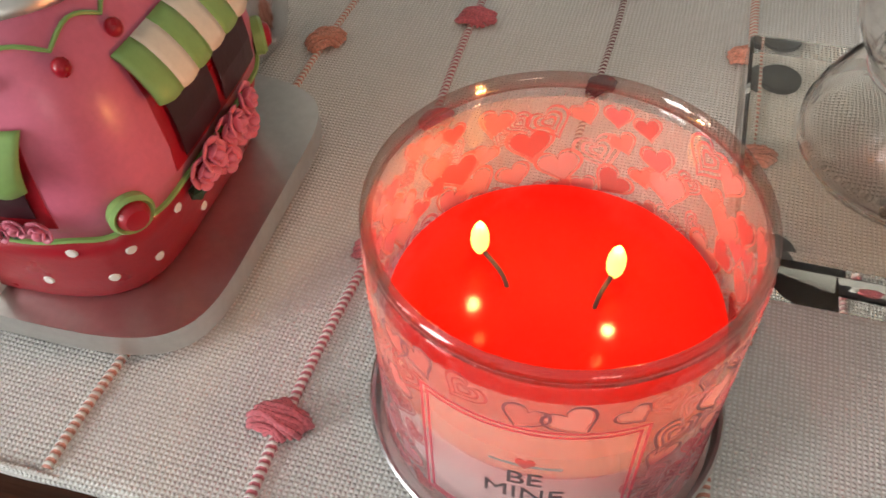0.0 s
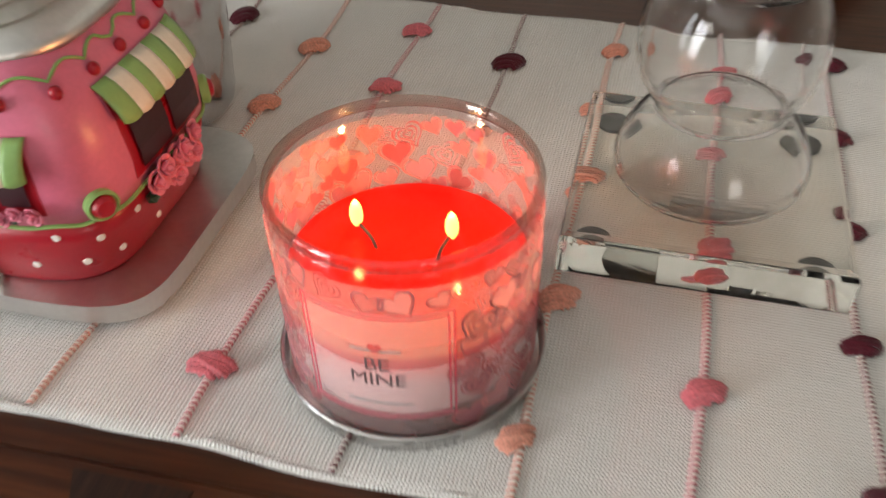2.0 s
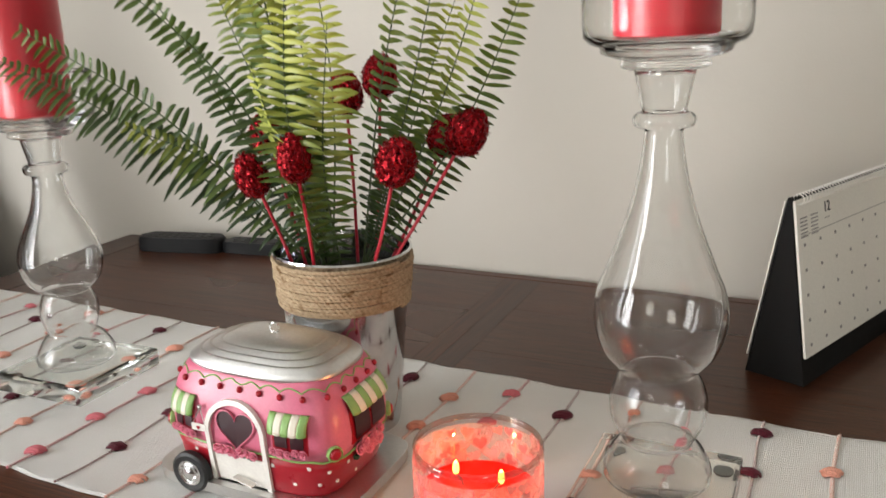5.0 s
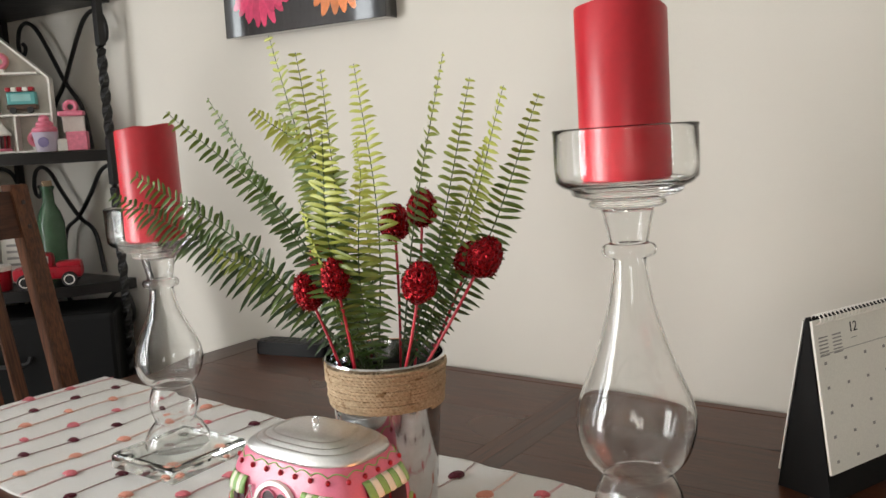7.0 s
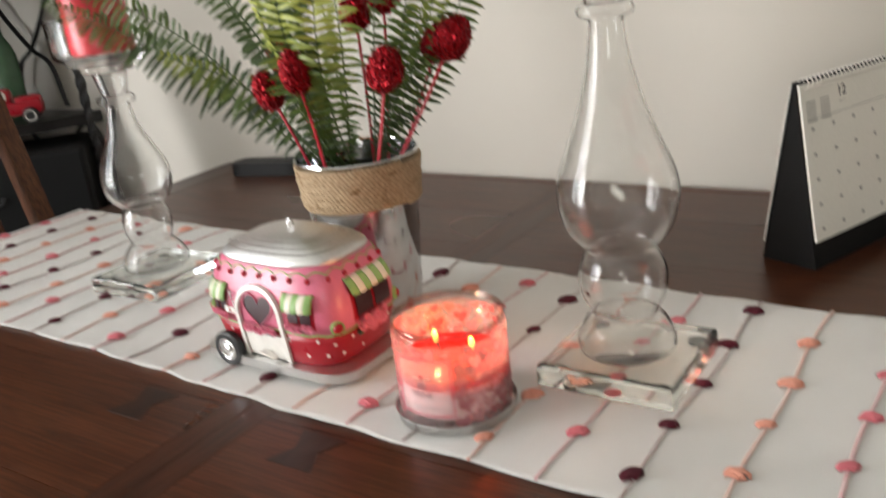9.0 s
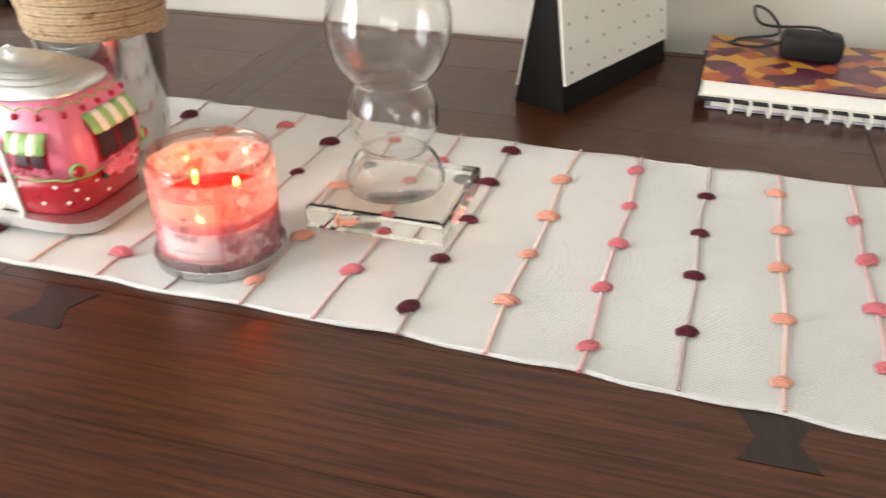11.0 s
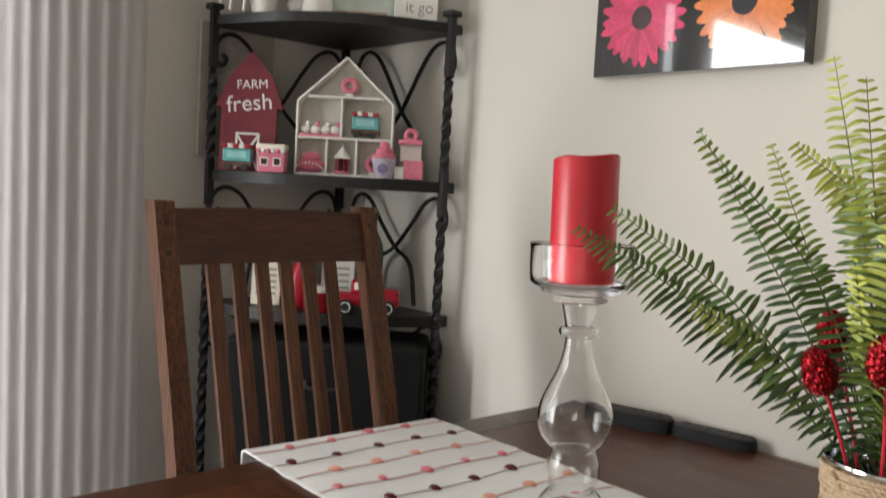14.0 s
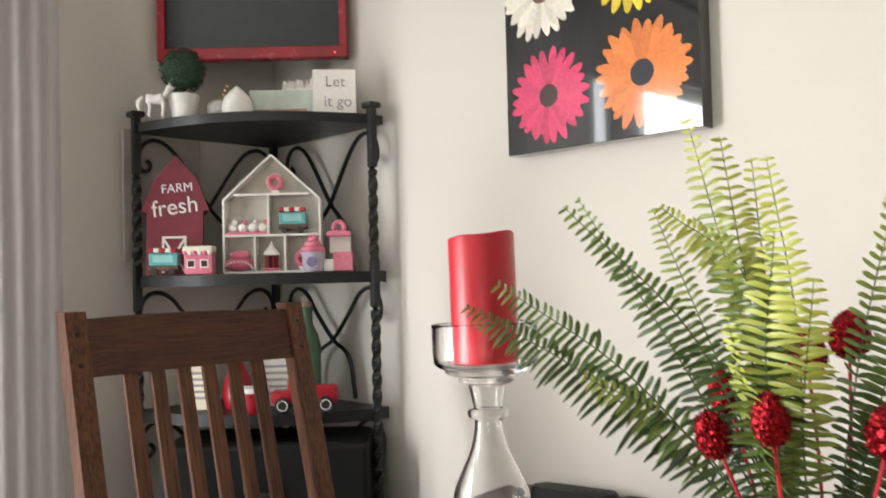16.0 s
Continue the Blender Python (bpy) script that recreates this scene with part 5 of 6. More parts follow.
def build_holder(at, stem, cup_z, turn, label, lean, block=0.0635):
    h = thing("glass_candle_holder", label, "candle holder", pose(*at, 0, 0, turn), "glass candle holders")
    tilt = pose(0, 0, 0, 0, lean, 0)
    outline = [(-block, -block), (block, -block), (block, block), (-block, block)]
    foot_block = part("foot_block", slab(outline, 0.0030, 0.0245, bevel=0.0038), M["block"], h, "thick square clear glass foot")
    for x in (-1, 1):
        for y in (-1, 1):
            pad = lathe([(0, 0), (0.0083, 0), (0.0088, 0.0006), (0.0088, 0.0024), (0.0080, 0.0028), (0, 0.0028)], 24, c=(x * (block - 0.0145), y * (block - 0.0145), 0))
            part("foot_pad", pad, M["rubber"], h, "round black rubber pad under the glass foot", True)
    inner = [(max(0.0, r - 0.0021), z) for r, z in stem[2:-2]]
    inner = [(0, 0.0259), (inner[0][0] - 0.001, 0.0261)] + inner + [(0, inner[-1][1])]
    b, cavity = lathe(stem, 72), lathe(inner, 72)
    bmesh.ops.recalc_face_normals(b, faces=b.faces)
    bmesh.ops.recalc_face_normals(cavity, faces=cavity.faces)
    bmesh.ops.reverse_faces(cavity, faces=cavity.faces)
    stem_part = part("stem", merge(b, cavity), M["glass"], h, "hollow blown glass baluster stem", "all", m=tilt, keep=True)
    z = cup_z
    cup = [(0, z), (0.030, z), (0.0335, z + 0.002), (0.0335, z + 0.005), (0.031, z + 0.007), (0.043, z + 0.010), (0.0485, z + 0.0125), (0.0495, z + 0.017), (0.057, z + 0.0195), (0.0615, z + 0.0245), (0.0622, z + 0.0335), (0.0625, z + 0.066), (0.0633, z + 0.0685), (0.0622, z + 0.070), (0.0608, z + 0.0685), (0.0603, z + 0.034), (0.0590, z + 0.0265), (0.055, z + 0.0225), (0.047, z + 0.0205), (0, z + 0.0205)]
    cup_part = part("cup", lathe(cup, 80), M["cup"], h, "clear glass candle cup", "all", m=tilt)
    for glass in (foot_block, stem_part, cup_part):
        glass.visible_shadow = False
    return h


def build_pillar(foot, up, tall, seed, lean):
    c = thing("pillar_candle", "red wax pillar candle with a wavy top in a glass cup", "candle", pose(*foot) @ pose(0, 0, 0, 0, lean, 0) @ pose(0, 0, up, 0, 0, seed * 70), "red pillar candles")
    b = bmesh.new()
    seg, rings = 72, []
    def top(a):
        return tall + 0.0035 * math.sin(a * 2 + 0.5) + 0.002 * math.sin(a * 3 + 1)
    for r, f in ((0.0, 0), (0.0375, 0), (0.0392, 0.002), (0.0393, None), (0.0385, "rim"), (0.0345, "in"), (0.032, "deep"), (0.0, "deep")):
        ring = []
        for k in range(seg if r else 1):
            a = 2 * math.pi * k / seg
            z = f if isinstance(f, (int, float)) else top(a) - {None: 0.0015, "rim": 0.0, "in": 0.001, "deep": 0.022}[f]
            if f == "deep":
                z = tall - 0.020
            ring.append(b.verts.new((r * math.cos(a), r * math.sin(a), z)))
        rings.append(ring)
    for a, d in zip(rings, rings[1:]):
        for k in range(seg):
            q = list(dict.fromkeys([a[k % len(a)], a[(k + 1) % len(a)], d[(k + 1) % len(d)], d[k % len(d)]]))
            b.faces.new(q)
    part("wax_body", b, M["red_wax"], c, "smooth red wax body", True)
    part("wick", tube([(0, 0, tall - 0.021), (0.001, 0, tall - 0.008)], 0.0012, 6), M["wick"], c)


def turned(knots, n=90):
    """A smooth profile through a few (radius, height) knots."""
    pts = spline([(r, 0, z) for r, z in knots], n)
    return [(max(0.0, p.x), p.z) for p in pts]


LEAN = -1.4
R_AT = (0.0885, 0.107, R_TOP)
L_AT = (-0.592, 0.096, R_TOP)
stem_big = [(0, 0.0249), (0.043, 0.0249)] + turned([(0.0450, 0.0285), (0.0445, 0.038), (0.038, 0.052), (0.0290, 0.0615)], 24) + turned([(0.0305, 0.064), (0.0385, 0.080), (0.0402, 0.098), (0.036, 0.113), (0.0298, 0.1235)], 30) + turned([(0.0335, 0.1262), (0.0468, 0.143), (0.0537, 0.168), (0.0515, 0.190), (0.0415, 0.216), (0.0290, 0.250), (0.0200, 0.283), (0.0152, 0.313), (0.0150, 0.322)], 60) + turned([(0.0225, 0.3245), (0.0242, 0.329), (0.0222, 0.3335), (0.0172, 0.336), (0.0180, 0.341), (0.0205, 0.354), (0.0232, 0.366)], 24) + [(0.0232, 0.3672), (0, 0.3672)]
stem_small = [(0, 0.0249), (0.041, 0.0249)] + turned([(0.0440, 0.0285), (0.0435, 0.038), (0.036, 0.052), (0.0272, 0.0625)], 24) + turned([(0.0280, 0.065), (0.0322, 0.080), (0.0322, 0.093), (0.0290, 0.104), (0.0258, 0.1115)], 30) + turned([(0.0290, 0.1135), (0.0405, 0.127), (0.0455, 0.147), (0.0430, 0.166), (0.0335, 0.188), (0.0235, 0.210), (0.0175, 0.232), (0.0158, 0.247)], 60) + turned([(0.0225, 0.2495), (0.0243, 0.2545), (0.0222, 0.2585), (0.0172, 0.261), (0.0178, 0.266), (0.0200, 0.278), (0.0222, 0.2885)], 24) + [(0.0222, 0.2895), (0, 0.2895)]
build_holder(R_AT, stem_big, 0.3674, 1, "tall clear glass baluster candle holder on a square foot", LEAN)
build_holder(L_AT, stem_small, 0.2897, 3, "shorter clear glass baluster candle holder on a square foot", LEAN)
build_pillar(R_AT, 0.3674 + 0.0212, 0.152, 1, LEAN)
build_pillar(L_AT, 0.2897 + 0.0212, 0.152, 2, LEAN)

# ---- on the table by the wall ----


def build_calendar():
    c = thing("desk_calendar", "white spiral-bound desk calendar on a black card stand", "calendar", pose(0.123, 0.431, TOP + 0.0005, 0, 0, 69.0))
    W, D, Ht = 0.268, 0.068, 0.212
    # local x runs along the page, y towards the back side
    out = [(0.0, 0.0), (D / 2 - 0.002, Ht), (D / 2 + 0.002, Ht), (D, 0.0)]

    def side(x, name):
        b = slab([(-0.0, 0)] and [(p, q) for p, q in out], 0, 0.002)
        bmesh.ops.transform(b, matrix=Matrix(((0, 0, 1, x), (-1, 0, 0, 0), (0, 1, 0, 0), (0, 0, 0, 1))), verts=b.verts)
        part(name, b, M["black_card"], c, "black card stand side")

    side(0.001, "stand_side")
    side(W - 0.003, "stand_side")
    lean = math.atan2(D / 2, Ht)
    L = math.hypot(D / 2, Ht)
    for name, y0, s in (("stand_front", -D, 1), ("stand_back", 0, -1)):
        b = box((W / 2, 0, L / 2), (W, 0.002, L))
        part(name, b, M["black_card"], c, m=pose(0, y0, 0, -s * math.degrees(lean)))
    page = Matrix.Translation((0, -D - 0.0025, 0)) @ pose(0, 0, 0, -math.degrees(lean))
    pages = part("page_block", box((W / 2, -0.0015, 0.033 + 0.089), (W - 0.004, 0.003, 0.178)), M["paper"], c, "white calendar pages", m=page)
    part("back_page", box((W / 2, 0.0025, 0.115), (W - 0.004, 0.002, 0.19)), M["paper"], c, m=pose(0, 0.002, 0, math.degrees(lean)))
    for k in range(34):
        x = 0.008 + (W - 0.016) * k / 33
        pts = [(x, -0.004 + 0.0065 * math.cos(a * 0.7), 0.212 + 0.006 * math.sin(a * 0.7)) for a in range(9)]
        part("binding_ring", tube(pts, 0.0008, 4), M["white"], c, "", m=page)
    part("month_number", lettering("12", 0.017), M["ink"], pages, "printed month number", m=pose(0.077, -0.0032, 0.193, 90))
    part("month_rule", box((0.077, -0.0032, 0.181), (0.012, 0.0004, 0.0008)), M["ink_grey"], pages)
    for k in range(2):
        for row in range(6):
            part("small_month", box((0.018 + 0.026 * k, -0.0032, 0.190 - 0.0042 * row), (0.017, 0.0004, 0.0016)), M["ink_grey"], pages)
    for row in range(5):
        for col in range(7):
            part("day_mark", box((0.017 + 0.039 * col, -0.0032, 0.160 - 0.0285 * row), (0.0045, 0.0004, 0.0034)), M["ink_grey"], pages)
    part("header_rule", box((W / 2, -0.0032, 0.1705), (W - 0.02, 0.0004, 0.0007)), M["ink_grey"], pages)


def build_remote(name, label, m, length, wide, keys, tall):
    r = thing(name, label, "remote control", m)
    o = rounded(length / 2, wide / 2, 5, 40)
    part("case", slab(o, 0.0, tall, bevel=0.007), M["black"], r, "", True)
    for i in range(keys):
        for j in range(3):
            x = -length * 0.36 + length * 0.7 * i / max(1, keys - 1)
            part("key", slab([(p * 0.0042 + x, q * 0.003 + (j - 1) * wide * 0.25) for p, q in rounded(1, 1, 4, 12)], tall, tall + 0.0013), M["rubber"], r)


def patterned_cover():
    n = Nodes("autumn_cover")
    vec = n.coords()
    v = n.add("TexVoronoi", i_Scale=38.0)
    n.link(vec, v.inputs["Vector"])
    col = n.ramp(v.outputs["Color"], [(0.2, (0.10, 0.015, 0.04)), (0.45, (0.45, 0.10, 0.03)), (0.6, (0.62, 0.30, 0.04)), (0.8, (0.16, 0.02, 0.08))], "CONSTANT")
    n.set(Base_Color=col, Roughness=0.35)
    return n.mat


def build_books():
    m = pose(0.449, 0.572, TOP + 0.0005, 0, 0, 0)
    a = thing("spiral_notebook", "black covered spiral notebook with white rings lying flat", "notebook", m)
    part("page_block", box((0.010, 0.004, 0.008), (0.21, 0.185, 0.010), 0.0006), M["paper"], a)
    part("front_cover", box((0, 0, 0.0145), (0.230, 0.205, 0.0022), 0.0006), M["black"], a)
    part("back_cover", box((0.006, 0.004, 0.0016), (0.215, 0.19, 0.0018), 0.0005), surface("lilac_card", (0.50, 0.45, 0.55), 0.6), a)
    for k in range(9):
        x = -0.075 + 0.022 * k
        pts = [(x + 0.004 * math.sin(t * 0.7 * 0.5), -0.098 + 0.008 * math.cos(t * 0.7), 0.0085 + 0.0085 * math.sin(t * 0.7)) for t in range(10)]
        part("ring", tube(pts, 0.0017, 6), M["white"], a, "white plastic binding ring", True)
    b = thing("patterned_book", "book with an autumn-coloured patterned cover", "book", m @ pose(0.004, 0.003, 0.0166, 0, 0, -1))
    part("page_block", box((0, 0, 0.010), (0.218, 0.194, 0.017), 0.0006), M["paper"], b)
    part("cover", box((0, 0.001, 0.0202), (0.226, 0.200, 0.0024), 0.0007), patterned_cover(), b, "maroon, orange and yellow leaf print cover")
    part("back_cover", box((0, 0.001, 0.0005), (0.226, 0.200, 0.001)), M["paper"], b)
    p = thing("power_adapter", "black power adapter with its coiled cable on the books", "adapter", m @ pose(0.015, 0.030, 0.0385))
    part("case", box((0, 0, 0.016), (0.075, 0.045, 0.032), 0.008), M["black"], p, "", True)
    pts = spline([(-0.03, 0, 0.02), (-0.06, -0.01, 0.012), (-0.095, 0.02, 0.004), (-0.085, 0.05, 0.004), (-0.04, 0.03, 0.02), (-0.055, 0.01, 0.05), (-0.075, 0.02, 0.055), (-0.06, 0.03, 0.03), (0.0, 0.02, 0.034), (0.02, -0.01, 0.036)], 60)
    part("cable", tube(pts, 0.0019, 7), M["rubber"], p, "thin black cable", True)


build_calendar()
build_remote("remote_control", "black remote control lying against the wall", pose(-0.895, 0.602, TOP + 0.0005, 0, 0, 14), 0.165, 0.048, 8, 0.027)
build_remote("remote_control", "flat black remote control lying by the wall", pose(-0.742, 0.641, TOP + 0.0005, 0, 0, 10), 0.150, 0.042, 6, 0.021)
build_books()

# ---- chairs ----


def build_chair():
    c = thing("dining_chair", "brown wooden slat-back dining chair at the end of the table", "chair", None, "dining chairs")
    # local: the sitter looks along +x; the origin lies on the floor under the seat's middle
    half = 0.2315
    for s in (-1, 1):
        pts = [(-0.205, 0.0), (-0.195, 0.44), (-0.215, 0.66), (-0.335, 1.126)]
        prof = spline([(x, 0, z) for x, z in pts], 18)
        b = bmesh.new()
        vs = []
        for p in prof:
            vs.append([b.verts.new((p.x + dx, s * (half - 0.0175) + dy, p.z)) for dx, dy in ((-0.019, -0.0175), (0.019, -0.0175), (0.019, 0.0175), (-0.019, 0.0175))])
        for r0, r1 in zip(vs, vs[1:]):
            for k in range(4):
                b.faces.new((r0[k], r0[(k + 1) % 4], r1[(k + 1) % 4], r1[k]))
        b.faces.new(vs[0][::-1])
        b.faces.new(vs[-1])
        long_edges = [e for e in b.edges if len(e.link_faces) == 2 and e.calc_face_angle(0) > 0.6]
        bmesh.ops.bevel(b, geom=long_edges, offset=0.003, segments=2, affect="EDGES", profile=0.5)
        part("back_post", b, M["chair"], c)
        part("front_leg", box((0.205, s * (half - 0.02), 0.215), (0.04, 0.04, 0.43), 0.003), M["chair"], c)
        part("side_rail", box((0.0, s * (half - 0.02), 0.405), (0.37, 0.022, 0.06), 0.002), M["chair"], c)
        part("stretcher", box((0.0, s * (half - 0.02), 0.17), (0.37, 0.02, 0.03), 0.002), M["chair"], c)
    part("front_rail", box((0.205, 0, 0.405), (0.022, 2 * half - 0.08, 0.06), 0.002), M["chair_y"], c)
    part("back_rail", box((-0.196, 0, 0.405), (0.022, 2 * half - 0.07, 0.06), 0.002), M["chair_y"], c)
    part("seat", box((0.01, 0, 0.4445), (0.43, 2 * half, 0.019), 0.005), M["chair_y"], c)

    def back_x(z):
        return -0.215 - 0.12 * (z - 0.66) / 0.466

    def bowed(z0, z1, name):
        b = bmesh.new()
        n = 12
        vs = []
        for k in range(n + 1):
            y = -half + 0.034 + (2 * half - 0.068) * k / n
            bow = -0.012 * (1 - (2 * k / n - 1) ** 2)
            vs.append([b.verts.new((back_x(z) + bow + dx, y, z + (0.004 * (1 - (2 * k / n - 1) ** 2) if z == z1 else 0))) for z, dx in ((z0, -0.011), (z0, 0.011), (z1, 0.011), (z1, -0.011))])
        for r0, r1 in zip(vs, vs[1:]):
            for k in range(4):
                b.faces.new((r0[k], r0[(k + 1) % 4], r1[(k + 1) % 4], r1[k]))
        b.faces.new(vs[0][::-1])
        b.faces.new(vs[-1])
        part(name, b, M["chair_y"], c)

    bowed(1.019, 1.113, "crest_rail")
    bowed(0.55, 0.60, "lower_rail")
    for k in range(6):
        y = (k - 2.5) * 0.0497
        bow = -0.010 * (1 - (y / half) ** 2)
        b = box((0, 0, 0), (0.011, 0.026, 0.465), 0.002)
        lean = math.degrees(math.atan2(back_x(1.02) - back_x(0.58), 0.44))
        part("slat", b, M["chair"], c, m=pose(back_x(0.80) + bow, y, 0.80, 0, lean, 0))
    for y in (-half + 0.0175, half - 0.0175):
        for z in (1.04, 1.09):
            part("peg", box((back_x(z) + 0.0195, y, z), (0.003, 0.008, 0.008), 0.001), M["inlay"], c)
    return c


M["chair_y"] = wood("chair_rail_wood", (0.044, 0.0165, 0.0088), (0.088, 0.031, 0.014), 0.42, "Y", 1.0, 0.0, 0.3)


def ribbed_cloth():
    n = Nodes("ribbed_seat_cloth")
    vec = n.coords()
    w = n.add("TexWave", wave_type="BANDS", bands_direction="Y", i_Scale=20.0, i_Distortion=1.5, i_Detail=2.0)
    n.link(vec, w.inputs["Vector"])
    t = n.noise(n.coords((20, 120, 20)), 8, 3)
    col = n.ramp(w.outputs["Fac"], [(0.15, (0.05, 0.052, 0.045)), (0.5, (0.19, 0.18, 0.15)), (0.85, (0.46, 0.44, 0.37))])
    col = n.mix(0.3, col, n.ramp(t, [(0.35, (0.15, 0.16, 0.15)), (0.65, (0.58, 0.56, 0.50))]))
    n.set(Base_Color=col, Roughness=0.95, Normal=n.bump(w.outputs["Fac"], 1.0, 0.008))
    return n.mat


def build_cushion(m):
    c = thing("seat_cushion", "ribbed grey and cream seat cushion on a dining chair", "cushion", m)
    b = bmesh.new()
    prof = ((0.90, 0.0), (0.98, 0.010), (1.0, 0.024), (0.975, 0.038), (0.90, 0.047), (0.6, 0.053), (0.2, 0.055))
    rings = [[b.verts.new((0.205 * k * x, 0.215 * k * y, z)) for x, y in rounded(1, 1, 6, 64)] for k, z in prof]
    for r0, r1 in zip(rings, rings[1:]):
        for k in range(64):
            b.faces.new((r0[k], r0[(k + 1) % 64], r1[(k + 1) % 64], r1[k]))
    b.faces.new(rings[0][::-1])
    b.faces.new(rings[-1])
    part("pad", b, ribbed_cloth(), c, smooth="all")
    part("piping", tube([(0.206 * x, 0.216 * y, 0.024) for x, y in rounded(1, 1, 6, 64)], 0.004, 6, closed=True), ribbed_cloth(), c, smooth="all")


chair = build_chair()
chair.matrix_world = RM @ pose(-1.005, 0.149, 0, 0, 0, 0)
side_chair = copy_thing(chair, RM @ pose(-0.50, -0.525, 0, 0, 0, 92))
tagged(side_chair, "brown wooden slat-back dining chair pushed in beside the table")
build_cushion(RM @ pose(-0.50, -0.485, 0.4545, 0, 0, 92))

# ---- the corner shelf and what stands on it ----
CORNER = (-1.868, 0.690)
P_LEFT, P_RIGHT = (-1.843, 0.285), (-1.418, 0.655)


def shelf_plate(z, thick, name, parent):
    """A shelf that fills the corner with a front bowed outwards."""
    pts = [(P_RIGHT[0], CORNER[1]), (CORNER[0], CORNER[1]), (CORNER[0], P_LEFT[1])]
    n = 16
    for k in range(n + 1):
        u = k / n
        x, y = P_LEFT[0] + (P_RIGHT[0] - P_LEFT[0]) * u, P_LEFT[1] + (P_RIGHT[1] - P_LEFT[1]) * u
        bow = 0.085 * math.sin(math.pi * u)
        pts.append((x + 0.66 * bow, y - 0.75 * bow))
    return part(name, slab(pts[::-1], z - thick, z, bevel=0.002), M["iron"], parent)


def build_shelf():
    s = thing("corner_shelf", "black wrought iron corner shelf with scrolls and twisted posts", "shelf", RM)
    for x, y in (P_LEFT, P_RIGHT, (CORNER[0] + 0.015, CORNER[1] - 0.015)):
        b = bmesh.new()
        n = 150
        rings = []
        for k in range(n + 1):
            z = 1.565 * k / n
            twist = z * 42 if (0.1 < z < 1.10 or 1.22 < z < 1.42) else 0.0
            rings.append([b.verts.new((x + 0.0118 * math.cos(twist + math.pi / 4 + q * math.pi / 2), y + 0.0118 * math.sin(twist + math.pi / 4 + q * math.pi / 2), z)) for q in range(4)])
        for r0, r1 in zip(rings, rings[1:]):
            for q in range(4):
                b.faces.new((r0[q], r0[(q + 1) % 4], r1[(q + 1) % 4], r1[q]))
        b.faces.new(rings[0][::-1])
        b.faces.new(rings[-1])
        part("post", b, M["iron"], s, "twisted square iron post")
        part("post_cap", box((x, y, 1.572), (0.034, 0.034, 0.014), 0.004), M["iron"], s)
    for z in (1.552, 1.187, 0.872, 0.36):
        shelf_plate(z, 0.022 if z > 1.5 else 0.026, "shelf_board", s)
    # two crossing bars in each back frame, each with a curl beside its post
    for z0, z1 in ((1.19, 1.53), (0.88, 1.16), (0.40, 0.85)):
        for base, way in (((CORNER[0] + 0.006, P_LEFT[1]), (0, 1)), ((P_RIGHT[0], CORNER[1] - 0.006), (-1, 0))):
            span = 0.40
            for f in (0, 1):
                pts = [(0.034, z1 - 0.062), (0.044, z1 - 0.074), (0.034, z1 - 0.090), (0.018, z1 - 0.082), (0.014, z1 - 0.055), (0.028, z1 - 0.024), (0.058, z1 - 0.012), (0.095, z1 - 0.028), (0.135, z1 - 0.075), (0.20, (z0 + z1) / 2), (0.262, z0 + 0.10), (0.285, z0)]
                pts = [((span - p if f else p), z) for p, z in pts]
                q = spline([(base[0] + way[0] * p, base[1] + way[1] * p, z) for p, z in pts], 60)
                part("scroll_bar", tube(q, 0.0055, 6), M["iron"], s, "", True)
    return s


build_shelf()
DM = pose(-1.62, 0.40, 0, 0, 0, 48.7)      # things on the shelf face out of the corner


def build_house_box():
    h = thing("house_display_box", "white house-shaped display box with small compartments", "display box", DM @ pose(0.008, 0.030, 1.1885))
    w, e, t, d = 0.112, 0.172, 0.276, 0.040
    k = 0.005

    def bar(p, q, depth=d):
        (x0, z0), (x1, z1) = p, q
        v = Vector((x1 - x0, 0, z1 - z0))
        b = box((0, 0, 0), (v.length, depth, k), 0.0006)
        bmesh.ops.transform(b, matrix=Matrix.Translation(((x0 + x1) / 2, 0, (z0 + z1) / 2)) @ pose(0, 0, 0, 0, -math.degrees(math.atan2(z1 - z0, x1 - x0)), 0), verts=b.verts)
        return b

    for name, p, q in (("side", (-w, 0.0025), (-w, e)), ("side", (w, 0.0025), (w, e)), ("floor_board", (-w, 0.0025), (w, 0.0025)), ("roof_board", (-w, e), (0, t)), ("roof_board", (w, e), (0, t)),
                       ("divider", (-w, 0.088), (w, 0.088)), ("divider", (-0.088, 0.184), (0.088, 0.184)), ("divider", (-0.008, 0.090), (-0.008, 0.182)), ("divider", (-0.040, 0.004), (-0.040, 0.086)), ("divider", (0.030, 0.004), (0.030, 0.086))):
        part(name, bar(p, q), M["white"], h)
    b = slab([(-w, 0), (w, 0), (w, e), (0, t), (-w, e)], 0, 0.003)
    bmesh.ops.transform(b, matrix=pose(0, 0.021, 0, 90), verts=b.verts)
    part("back_board", b, surface("kraft_back", (0.55, 0.52, 0.46), 0.7), h)


build_house_box()


def donut(m, colour):
    d = thing("toy_donut_stand", "small pink ring-shaped donut ornament", "ornament", m, "small ornaments on the shelf")
    b = bmesh.new()
    tube([(0.014 * math.cos(t * math.pi / 12), 0, 0.026 + 0.014 * math.sin(t * math.pi / 12)) for t in range(24)], 0.0075, 10, b, closed=True)
    part("ring", b, colour, d, "", True)
    part("foot", box((0, 0, 0.0045), (0.018, 0.014, 0.009), 0.002), M["white"], d)
    part("icing", tube([(0.014 * math.cos(t * math.pi / 12), -0.0035, 0.026 + 0.014 * math.sin(t * math.pi / 12)) for t in range(24)], 0.006, 8, closed=True), M["rose"], d, "", True)


